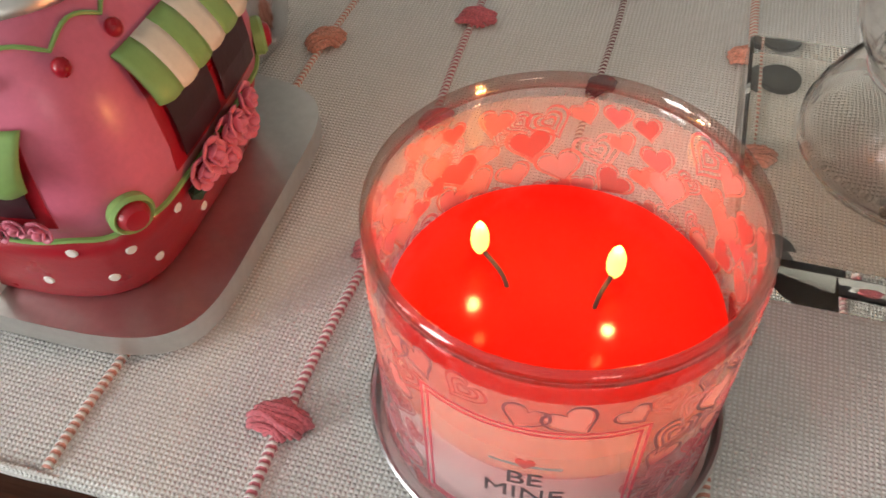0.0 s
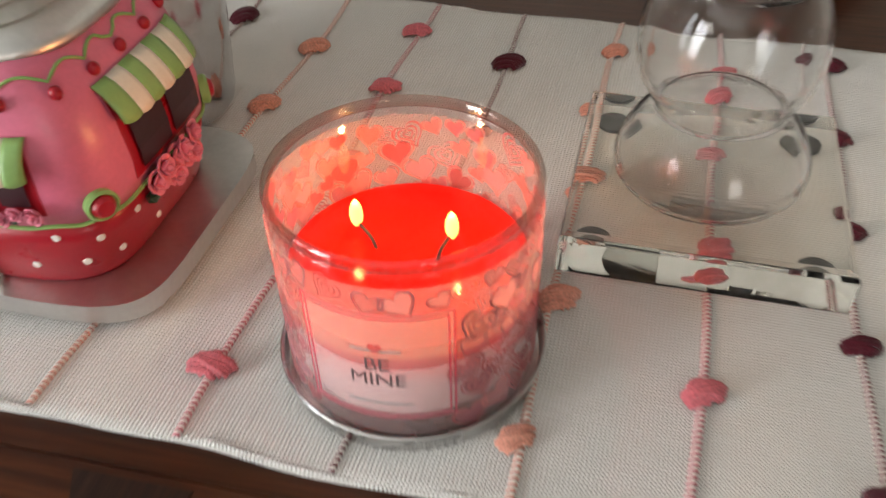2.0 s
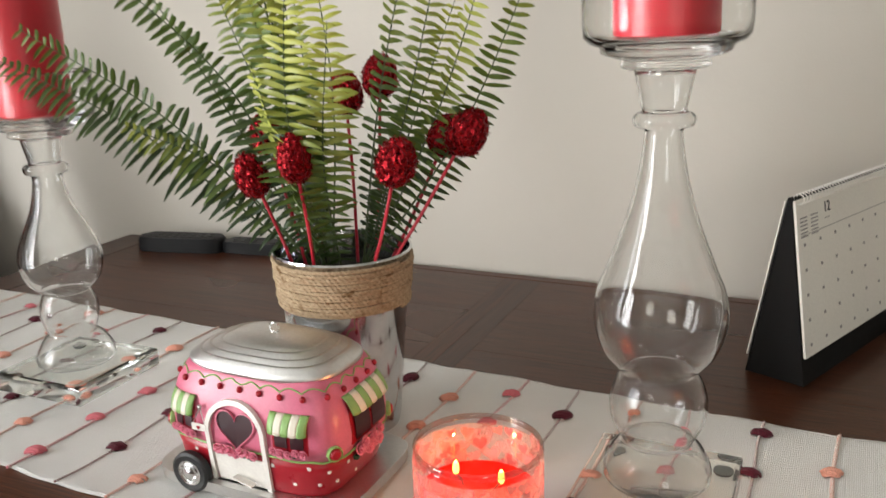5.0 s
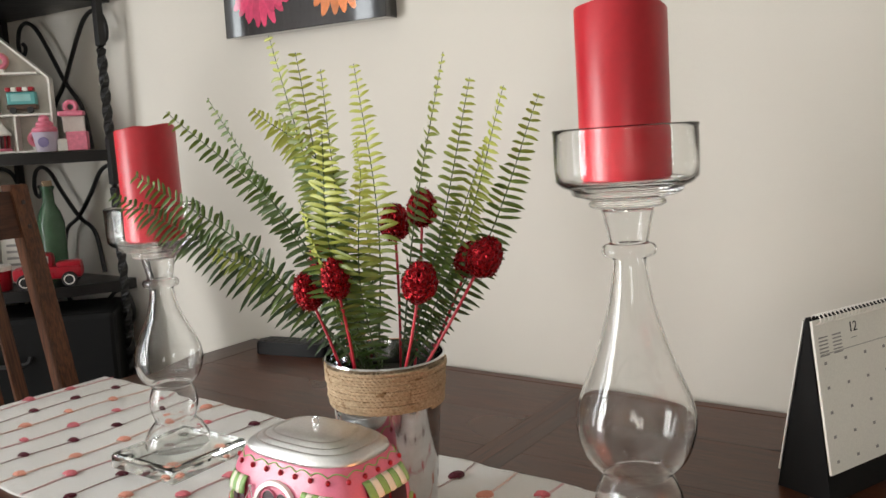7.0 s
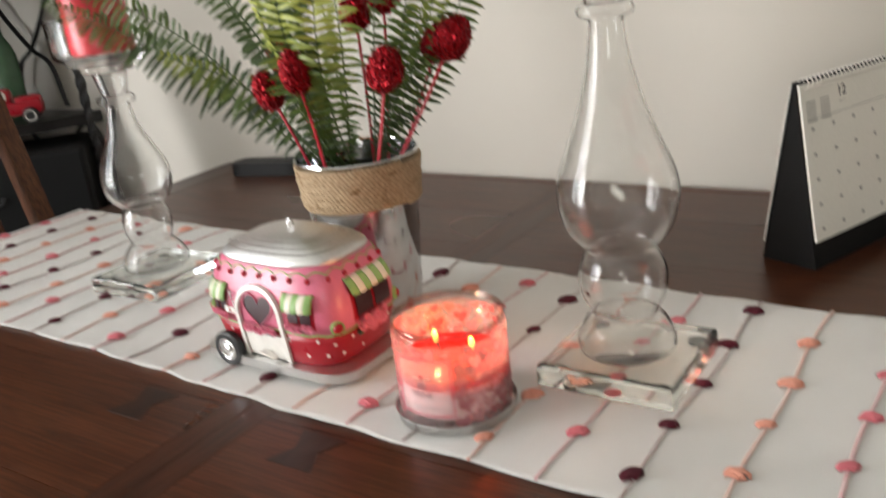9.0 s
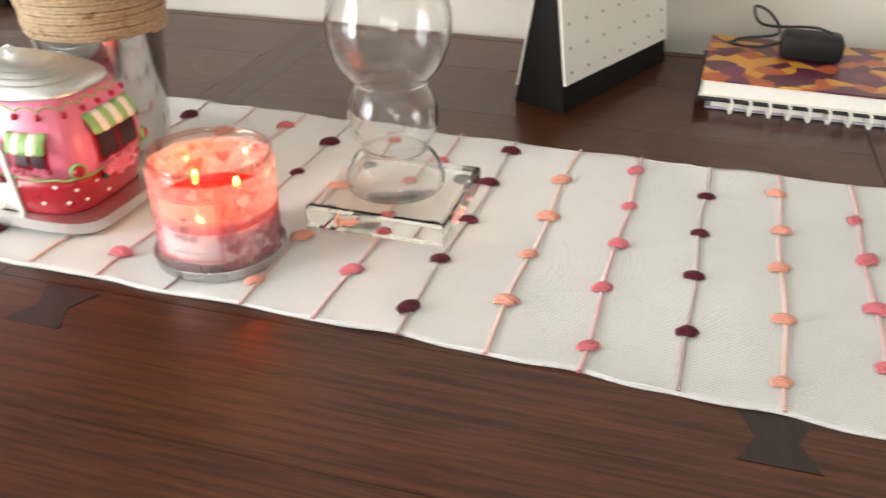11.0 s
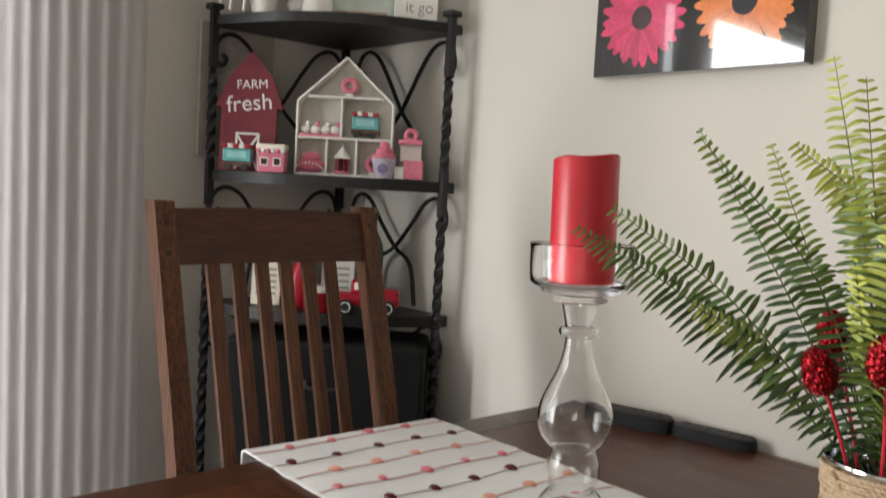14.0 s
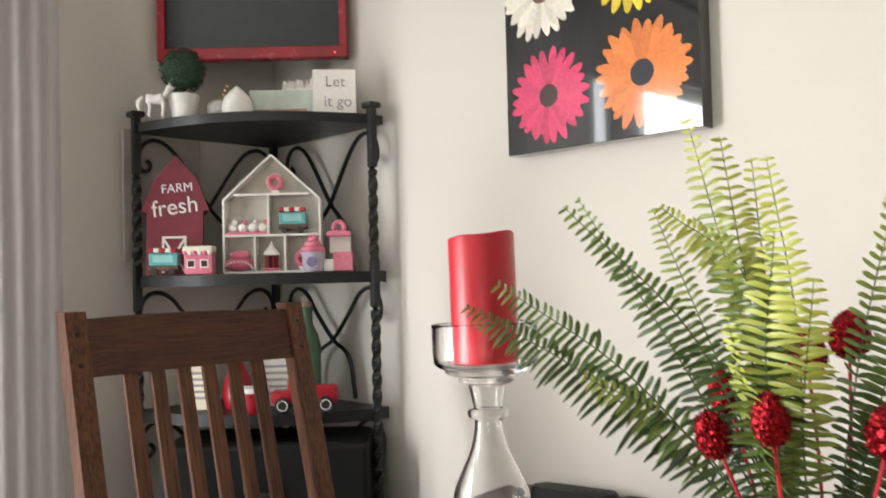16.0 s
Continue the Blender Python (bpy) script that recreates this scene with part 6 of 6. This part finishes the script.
def food_cart(m, w=0.062):
    c = thing("toy_food_cart", "tiny teal and brown food cart ornament with a red awning", "ornament", m, "small ornaments on the shelf")
    part("body", box((0, 0, 0.036), (w, 0.026, 0.030), 0.003), M["teal"], c)
    part("lower_body", box((0, 0, 0.0155), (w * 1.05, 0.028, 0.011), 0.002), M["brown"], c)
    for k in range(5):
        x = -w / 2 + w * (k + 0.5) / 5
        part("awning_stripe", box((x, -0.012, 0.056), (w / 5 - 0.0006, 0.020, 0.010), 0.002), M["red"] if k % 2 == 0 else M["white"], c)
    for x in (-w * 0.3, w * 0.3):
        b = lathe([(0, -0.003), (0.0075, -0.003), (0.008, 0), (0.0075, 0.003), (0, 0.003)], 16)
        bmesh.ops.transform(b, matrix=pose(x, -0.014, 0.008, 90), verts=b.verts)
        part("wheel", b, M["rubber"], c, "", True)
    part("hatch", box((0, -0.0135, 0.037), (w * 0.7, 0.001, 0.016), 0.0003), surface("pale_teal", (0.30, 0.60, 0.58), 0.5), c)


def shop(m):
    s = thing("toy_shop", "small pink and white shop ornament", "ornament", m, "small ornaments on the shelf")
    part("body", box((0, 0, 0.025), (0.062, 0.032, 0.050), 0.002), M["rose"], s)
    part("roof", box((0, -0.004, 0.057), (0.068, 0.040, 0.014), 0.003), M["cream"], s)
    for k in range(6):
        part("awning_lobe", blob((-0.028 + 0.0112 * k, -0.022, 0.049), (0.0056, 0.004, 0.006), 2), M["white"] if k % 2 else M["rose"], s, "", True)
    for x in (-0.016, 0.014):
        part("window", box((x, -0.0165, 0.024), (0.019, 0.002, 0.019), 0.0005), M["white"], s)
        part("pane", box((x, -0.0176, 0.024), (0.014, 0.001, 0.014)), M["darkred"], s)


def carousel(m):
    c = thing("toy_carousel", "tiny pink carousel ornament with a pointed roof", "ornament", m, "small ornaments on the shelf")
    part("platform", lathe([(0, 0), (0.019, 0), (0.0195, 0.004), (0.018, 0.006), (0, 0.006)], 24), M["rose"], c, "", True)
    for k in range(6):
        a = k * math.pi / 3
        part("pillar", tube([(0.014 * math.cos(a), 0.014 * math.sin(a), 0.006), (0.014 * math.cos(a), 0.014 * math.sin(a), 0.036)], 0.002, 6), M["red"], c)
    part("core", lathe([(0, 0.006), (0.007, 0.006), (0.007, 0.036), (0, 0.036)], 12), M["darkred"], c)
    part("roof", lathe([(0, 0.036), (0.019, 0.036), (0.0195, 0.040), (0.011, 0.050), (0.004, 0.060), (0.0015, 0.066), (0, 0.070)], 24), M["white"], c, "", True)


def cupcake(m):
    c = thing("toy_cupcake", "cupcake ornament in a lilac case with pink icing", "ornament", m, "small ornaments on the shelf")
    prof = [(0, 0), (0.021, 0), (0.028, 0.042), (0.029, 0.045), (0, 0.045)]
    part("case", lathe(prof, 40), surface("lilac_case", (0.48, 0.42, 0.52), 0.5), c, "", True)
    for k in range(3):
        part("icing", blob((0, 0, 0.050 + 0.012 * k), (0.028 - 0.008 * k, 0.028 - 0.008 * k, 0.011), 3, 0.03, seed=k), M["rose"], c, "", True)
    b = lathe([(0, 0), (0.012, 0), (0.012, 0.002), (0, 0.003)], 20)
    bmesh.ops.transform(b, matrix=pose(0, -0.0245, 0.022, 98), verts=b.verts)
    part("badge", b, surface("purple_badge", (0.20, 0.16, 0.30), 0.5), c)


def stall(m):
    s = thing("toy_stall", "pink stall ornament with a donut sign and white steps", "ornament", m, "small ornaments on the shelf")
    part("counter", box((0.012, 0, 0.022), (0.046, 0.032, 0.044), 0.002), M["rose"], s)
    part("steps", box((-0.020, -0.004, 0.014), (0.022, 0.026, 0.028), 0.001), M["white"], s)
    part("back_panel", box((0.004, 0.012, 0.064), (0.050, 0.006, 0.044), 0.002), M["white"], s)
    part("awning", box((0.004, -0.004, 0.086), (0.058, 0.032, 0.012), 0.004), M["rose"], s)
    part("donut_sign", tube([(0.004 + 0.012 * math.cos(t * math.pi / 10), -0.006, 0.101 + 0.012 * math.sin(t * math.pi / 10)) for t in range(20)], 0.006, 8, closed=True), M["rose"], s, "", True)


SHELF = 1.1885
donut(DM @ pose(0.015, 0.028, SHELF + 0.1870), M["coral"])
food_cart(DM @ pose(0.056, 0.026, SHELF + 0.0910))
cart = thing("toy_animals", "row of tiny white and pink ornaments", "ornament", DM @ pose(-0.050, 0.026, SHELF + 0.0908))
for k in range(4):
    part("animal", blob((-0.036 + 0.024 * k, 0, 0.016), (0.012, 0.008, 0.011), 3, 0.05, seed=k), M["white"], cart, "", True)
    part("animal_head", blob((-0.030 + 0.024 * k, -0.004, 0.029), (0.006, 0.005, 0.007), 2, 0.03, seed=k), M["rose"] if k % 2 else M["white"], cart, "", True)
part("animal_base", box((0, 0, 0.003), (0.098, 0.026, 0.006), 0.001), M["rose"], cart)
carousel(DM @ pose(0.004, 0.026, SHELF + 0.0056))
donut(DM @ pose(0.078, 0.028, SHELF + 0.0056), M["coral"])
bridge = thing("toy_bridge", "pink arched ornament with white beads", "ornament", DM @ pose(-0.070, 0.020, SHELF + 0.0056))
part("mound", blob((0, 0, 0.016), (0.036, 0.016, 0.0155), 3, 0.04, seed=3), M["rose"], bridge, "", True)
part("top_mound", blob((0.002, 0, 0.036), (0.024, 0.012, 0.013), 3, 0.05, seed=4), M["rose"], bridge, "", True)
for k in range(13):
    a = math.pi * k / 12
    part("bead", blob((0.033 * math.cos(a), -0.0165, 0.004 + 0.018 * math.sin(a)), (0.0026, 0.0026, 0.0026), 1), M["white"], bridge, "", True)
food_cart(DM @ pose(-0.232, -0.020, SHELF + 0.0004), 0.066)
shop(DM @ pose(-0.150, -0.025, SHELF + 0.0004))
cupcake(DM @ pose(0.108, -0.020, SHELF + 0.0004))
stall(DM @ pose(0.163, -0.004, SHELF + 0.0004))


def build_barn():
    b = thing("barn_sign", "red barn-shaped wooden sign with white lettering", "sign", DM @ pose(-0.222, 0.020, SHELF + 0.0004, -5))
    out = [(-0.066, 0), (0.066, 0), (0.066, 0.150), (0.080, 0.150), (0.052, 0.225), (0, 0.285), (-0.052, 0.225), (-0.080, 0.150), (-0.066, 0.150)]
    p = slab(out, 0, 0.010)
    bmesh.ops.transform(p, matrix=pose(0, 0.005, 0, 90), verts=p.verts)
    board = part("board", p, surface("barn_red", (0.17, 0.016, 0.028), 0.6, vary=0.25, scale=25), b)
    part("lettering", lettering("FARM", 0.030), M["white"], b, "white painted letters", m=pose(0.004, -0.0056, 0.205, 90) @ pose(0, 0, 0, 0, 0, 4))
    part("lettering", lettering("fresh", 0.055), M["white"], b, "white painted letters", m=pose(0.0, -0.0056, 0.160, 90) @ pose(0, 0, 0, 0, 0, 7))
    for q in ((-0.026, 0.004, -0.026, 0.090), (0.026, 0.004, 0.026, 0.090), (-0.026, 0.088, 0.026, 0.088), (-0.026, 0.006, 0.026, 0.086), (0.026, 0.006, -0.026, 0.086)):
        v = Vector((q[2] - q[0], 0, q[3] - q[1]))
        bar = box((0, 0, 0), (v.length, 0.002, 0.005))
        part("door_board", bar, M["white"], b, m=Matrix.Translation(((q[0] + q[2]) / 2, -0.0065, (q[1] + q[3]) / 2)) @ pose(0, 0, 0, 0, -math.degrees(math.atan2(v.z, v.x)), 0))


build_barn()
panel = solo("board_panel", box((0, 0, 0.16), (0.012, 0.20, 0.32), 0.002), surface("weathered_board", (0.36, 0.33, 0.29), 0.7, vary=0.2, scale=12), "thin pale board leaning on the wall behind the shelf", "board", RM @ pose(-1.885, 0.37, 1.222))
panel.parent = None

TOPZ = 1.5525


def build_topiary():
    t = thing("topiary_ball", "round green topiary in a small white pot", "plant", DM @ pose(-0.190, 0.0, TOPZ + 0.0004))
    part("pot", lathe([(0, 0), (0.026, 0), (0.034, 0.040), (0.036, 0.052), (0.034, 0.054), (0.031, 0.050), (0, 0.048)], 32), M["plaster"], t, "white ceramic pot", True)
    part("stem", tube([(0, 0, 0.045), (0, 0, 0.075)], 0.004, 6), M["brown"], t)
    rnd = random.Random(5)
    b = blob((0, 0, 0.112), (0.044, 0.044, 0.043), 3, 0.04, seed=2)
    for k in range(900):
        v = Vector((rnd.gauss(0, 1), rnd.gauss(0, 1), rnd.gauss(0, 1))).normalized()
        p = Vector((0, 0, 0.112)) + v * rnd.uniform(0.042, 0.053)
        a = v.orthogonal().normalized()
        a = (a * math.cos(k) + v.cross(a) * math.sin(k)) * 0.005
        c = v.cross(a) * 0.6
        f = [b.verts.new(q) for q in (p - a, p + c + v * 0.002, p + a, p - c + v * 0.002)]
        b.faces.new(f)
    part("leaves", b, M["boxwood"], t, "dense small dark green leaves")


def build_unicorn():
    b = bmesh.new()
    tube(spline([(-0.02, 0, 0.040), (0.0, 0, 0.038), (0.018, 0, 0.042)], 8), [0.010, 0.012, 0.0115, 0.011, 0.011, 0.0115, 0.012, 0.009], 10, b)
    for x, y in ((-0.015, -0.005), (-0.015, 0.005), (0.015, -0.005), (0.015, 0.005)):
        tube([(x, y, 0.036), (x + 0.002, y, 0.018), (x, y, 0.0)], [0.005, 0.003, 0.0035], 8, b)
    tube(spline([(0.018, 0, 0.044), (0.026, 0, 0.058), (0.029, 0, 0.066)], 6), 0.0062, 8, b)
    tube([(0.026, 0, 0.068), (0.040, 0, 0.062)], [0.0068, 0.004], 8, b)
    tube([(0.030, 0, 0.072), (0.036, 0, 0.088)], [0.002, 0.0004], 6, b)
    tube(spline([(-0.028, 0, 0.044), (-0.038, 0, 0.030), (-0.036, 0, 0.012)], 6), [0.004, 0.005, 0.006, 0.005, 0.004, 0.002], 8, b)
    solo("unicorn_figurine", b, M["white"], "small white unicorn figurine", "figurine", DM @ pose(-0.243, -0.035, TOPZ + 0.0004, 0, 0, 10), "all")


def build_top_things():
    s = thing("small_sign", "square white block sign with thin handwritten words", "sign", DM @ pose(0.162, -0.004, TOPZ + 0.0004, 0, 0, 6))
    part("block", box((0, 0, 0.052), (0.100, 0.022, 0.103), 0.002), M["white"], s)
    part("lettering", lettering("Let", 0.036), M["ink_grey"], s, "thin grey letters", m=pose(0.002, -0.0113, 0.074, 90))
    part("lettering", lettering("it go", 0.036), M["ink_grey"], s, "thin grey letters", m=pose(0.008, -0.0113, 0.028, 90))
    e = thing("white_dome_ornament", "white rounded ornament with a small gold string", "ornament", DM @ pose(-0.062, -0.012, TOPZ + 0.0004))
    part("dome", lathe([(0, 0), (0.034, 0), (0.036, 0.02), (0.030, 0.042), (0.016, 0.058), (0.006, 0.066), (0, 0.072)], 32), M["white"], e, "", True)
    for k in range(4):
        part("gold_bead", blob((-0.030 + 0.004 * k, -0.022, 0.036 + 0.010 * k), (0.003, 0.003, 0.003), 1), surface("gold", (0.8, 0.5, 0.15), 0.3, 0.9), e)
    f = thing("pale_driftwood_box", "long pale green and white box with tattered paper on top", "box", DM @ pose(0.035, 0.040, TOPZ + 0.0004))
    part("body", box((0, 0, 0.033), (0.150, 0.05, 0.066), 0.003), surface("pale_mint", (0.56, 0.62, 0.55), 0.7, vary=0.15), f)
    part("lower_strip", box((0.0, -0.027, 0.010), (0.120, 0.006, 0.018), 0.001), surface("dull_copper", (0.40, 0.26, 0.18), 0.5, vary=0.4, scale=60), f)
    rnd = random.Random(9)
    b = bmesh.new()
    for k in range(60):
        x, y = rnd.uniform(0.0, 0.075), rnd.uniform(-0.02, 0.02)
        h, w = rnd.uniform(0.008, 0.030), rnd.uniform(0.003, 0.008)
        q = [b.verts.new((x + a, y + c, 0.066 + d)) for a, c, d in ((-w, 0, -0.002), (w, 0.002, -0.002), (w * 0.6, rnd.uniform(-0.01, 0.01), h), (-w * 0.4, 0, h * 0.8))]
        b.faces.new(q)
    part("paper_tufts", b, M["white"], f)
    g = thing("grey_ornament", "small greyish glass ornament behind the white dome", "ornament", DM @ pose(-0.112, 0.020, TOPZ + 0.0004))
    part("body", blob((0, 0, 0.024), (0.030, 0.024, 0.024), 3, 0.04, seed=6), surface("grey_glaze", (0.42, 0.40, 0.36), 0.25), g, "", True)


build_topiary()
build_unicorn()
build_top_things()


def build_low_shelf():
    z = 0.8725
    t = thing("toy_truck", "red metal toy pick-up truck on the shelf", "toy", DM @ pose(0.085, -0.030, z + 0.0004, 0, 0, 4))
    part("body", box((0, 0, 0.034), (0.150, 0.056, 0.030), 0.008), M["red"], t, "", True)
    part("cab", box((-0.012, 0, 0.062), (0.052, 0.050, 0.036), 0.010), M["red"], t, "", True)
    part("bonnet", box((0.046, 0, 0.050), (0.056, 0.044, 0.018), 0.007), M["red"], t, "", True)
    part("window", box((-0.012, 0, 0.066), (0.036, 0.052, 0.018), 0.003), M["white"], t)
    for x in (-0.048, 0.048):
        for y in (-0.030, 0.030):
            b = lathe([(0, -0.006), (0.016, -0.006), (0.018, 0), (0.016, 0.006), (0, 0.006)], 24)
            bmesh.ops.transform(b, matrix=pose(x, y, 0.018, 90), verts=b.verts)
            w = part("wheel", b, M["rubber"], t, "black wheel with a white ring", True)
            part("wheel_ring", tube([(x + 0.011 * math.cos(k * math.pi / 8), y + (0.0065 if y > 0 else -0.0065), 0.018 + 0.011 * math.sin(k * math.pi / 8)) for k in range(16)], 0.0013, 5, closed=True), M["white"], w)
    bt = thing("green_bottle", "tall dull green glass bottle", "bottle", DM @ pose(0.075, 0.085, z + 0.0004))
    part("body", lathe([(0, 0), (0.030, 0), (0.032, 0.01), (0.032, 0.14), (0.026, 0.165), (0.014, 0.19), (0.013, 0.22), (0.016, 0.225), (0.016, 0.232), (0, 0.232)], 32), surface("green_glaze", (0.06, 0.13, 0.07), 0.2), bt, "", True)
    part("cork", lathe([(0, 0.232), (0.012, 0.232), (0.012, 0.245), (0, 0.245)], 16), M["jute"], bt)
    for k, (x, y, w, h, col, lab) in enumerate(((-0.165, 0.02, 0.070, 0.110, "white", "white card with printed lines leaning on the shelf"), (0.0, 0.06, 0.080, 0.120, "white", "white framed card standing on the shelf"))):
        c = thing("standing_card", lab, "card", DM @ pose(x, y, z + 0.0012, -8))
        part("board", box((0, 0, h / 2), (w, 0.006, h), 0.001), M["plaster"] if k else M["cream"], c)
        for q in range(5):
            part("printed_line", box((0, -0.0034, h * (0.25 + 0.13 * q)), (w * 0.7, 0.0008, 0.006)), M["ink_grey"], c)
    tin = thing("red_tin", "small round red and white tin", "tin", DM @ pose(-0.03, -0.03, z + 0.0004))
    part("tin_body", lathe([(0, 0), (0.032, 0), (0.033, 0.002), (0.033, 0.046), (0, 0.046)], 32), M["red"], tin, "", True)
    part("tin_lid", lathe([(0, 0.046), (0.0345, 0.046), (0.0345, 0.056), (0.032, 0.058), (0, 0.058)], 32), M["white"], tin, "", True)
    hat = thing("red_ornament", "dark red rounded ornament on the shelf", "ornament", DM @ pose(-0.085, 0.045, z + 0.0004))
    part("body", lathe([(0, 0), (0.03, 0), (0.036, 0.03), (0.03, 0.07), (0.016, 0.10), (0.008, 0.12), (0, 0.125)], 32), M["red"], hat, "", True)
    # box added so that the space below this shelf comes out black
    bn = thing("storage_bin", "black box added to fill the dark space on the lower shelf", "bin", DM @ pose(0.0, 0.02, 0.3605))
    part("body", box((0, 0, 0.225), (0.46, 0.22, 0.45), 0.012), M["black_card"], bn)
    part("handle", tube(spline([(-0.04, -0.111, 0.36), (-0.03, -0.120, 0.345), (0.03, -0.120, 0.345), (0.04, -0.111, 0.36)], 12), 0.005, 6), M["rubber"], bn, "", True)


build_low_shelf()


def build_tv():
    t = thing("television", "flat television with a glossy red frame mounted across the corner", "television", pose(-1.739, 0.438, 1.715, 0, 0, 48.7))
    w, h = 0.466, 0.300
    for name, c, s in (("bezel", (0, 0, 0.015), (w, 0.030, 0.030)), ("bezel", (0, 0, h - 0.012), (w, 0.030, 0.024)), ("bezel", (-w / 2 + 0.0095, 0, h / 2), (0.019, 0.030, h - 0.056)), ("bezel", (w / 2 - 0.0095, 0, h / 2), (0.019, 0.030, h - 0.056))):
        part(name, box(c, s, 0.003), M["tvred"], t, "glossy red plastic frame")
    part("screen", box((0, 0.004, h / 2), (w - 0.036, 0.010, h - 0.052)), M["screen"], t, "dark switched-off screen")
    part("back_case", box((0, 0.028, h / 2), (w - 0.04, 0.030, h - 0.03), 0.006), M["black"], t)
    part("power_light", blob((w / 2 - 0.030, -0.0155, 0.012), (0.0022, 0.0012, 0.0022), 1), glow("red_indicator", (1.0, 0.05, 0.05), 3.0), t, "red power light")
    part("arm", box((0, 0.070, 0.13), (0.05, 0.06, 0.05), 0.003), M["iron"], t)


build_tv()

# ---- the picture on the wall ----


def build_picture():
    p = thing("flower_picture", "black glossy canvas print of four bright gerbera daisies", "picture", RM @ pose(-0.812, W_N - 0.0345, 1.407))
    w, h = 0.425, 0.435
    canvas = part("canvas", box((0, 0.017, h / 2), (w, 0.034, h), 0.0015), M["picture_black"], p, "black glossy canvas")
    rnd = random.Random(6)
    for x, z, r, petal, eye in ((-0.107, 0.106, 0.088, "pinkpetal", "darkred"), (0.100, 0.112, 0.094, "orange", "ink"), (-0.120, 0.312, 0.092, "whitepetal", "brown"), (0.083, 0.322, 0.094, "yellowpetal", "brown")):
        b = bmesh.new()
        for layer, (count, size, up) in enumerate(((22, 1.0, 0.0), (20, 0.86, 0.0003))):
            for k in range(count):
                a = 2 * math.pi * (k + 0.5 * layer) / count + rnd.uniform(-0.05, 0.05)
                L, wd = r * 1.07 * size * rnd.uniform(0.92, 1.04), r * 0.108
                o = [(0.18 * L, -0.3 * wd), (0.5 * L, -0.8 * wd), (0.8 * L, -wd), (0.95 * L, -0.55 * wd), (L, 0), (0.95 * L, 0.55 * wd), (0.8 * L, wd), (0.5 * L, 0.8 * wd), (0.18 * L, 0.3 * wd)]
                m = Matrix.Translation((x, -0.0002 - up - 0.00005 * (k % 3), z)) @ pose(0, 0, 0, 90) @ pose(0, 0, 0, 0, 0, math.degrees(a))
                slab(o, 0, 0.0002, b, m=m)
        fl = part("flower_print", b, M[petal], canvas, "printed gerbera daisy")
        e = lathe([(0, 0), (r * 0.26, 0), (r * 0.24, 0.0006), (0, 0.0008)], 24)
        bmesh.ops.transform(e, matrix=pose(x, -0.0006, z, 90), verts=e.verts)
        part("flower_eye", e, M[eye], canvas)


build_picture()

# ---- the pieces of table, runner and floor ----
table_details(dining_table)
runner_details(table_runner)


def lay_tiles():
    me = mesh_from("tile", box((0, 0, -0.0035), (0.446, 0.446, 0.012), 0.0015, seg=1), M["floor"])
    for i in range(15):
        for j in range(10):
            x, y = W_W + 0.225 + 0.45 * i, W_N - 0.225 - 0.45 * j
            if x < W_E - 0.2 and y > W_S + 0.2:
                ob = new("tile", me)
                ob.parent = floor
                ob.matrix_basis = pose(x, y, 0)


lay_tiles()
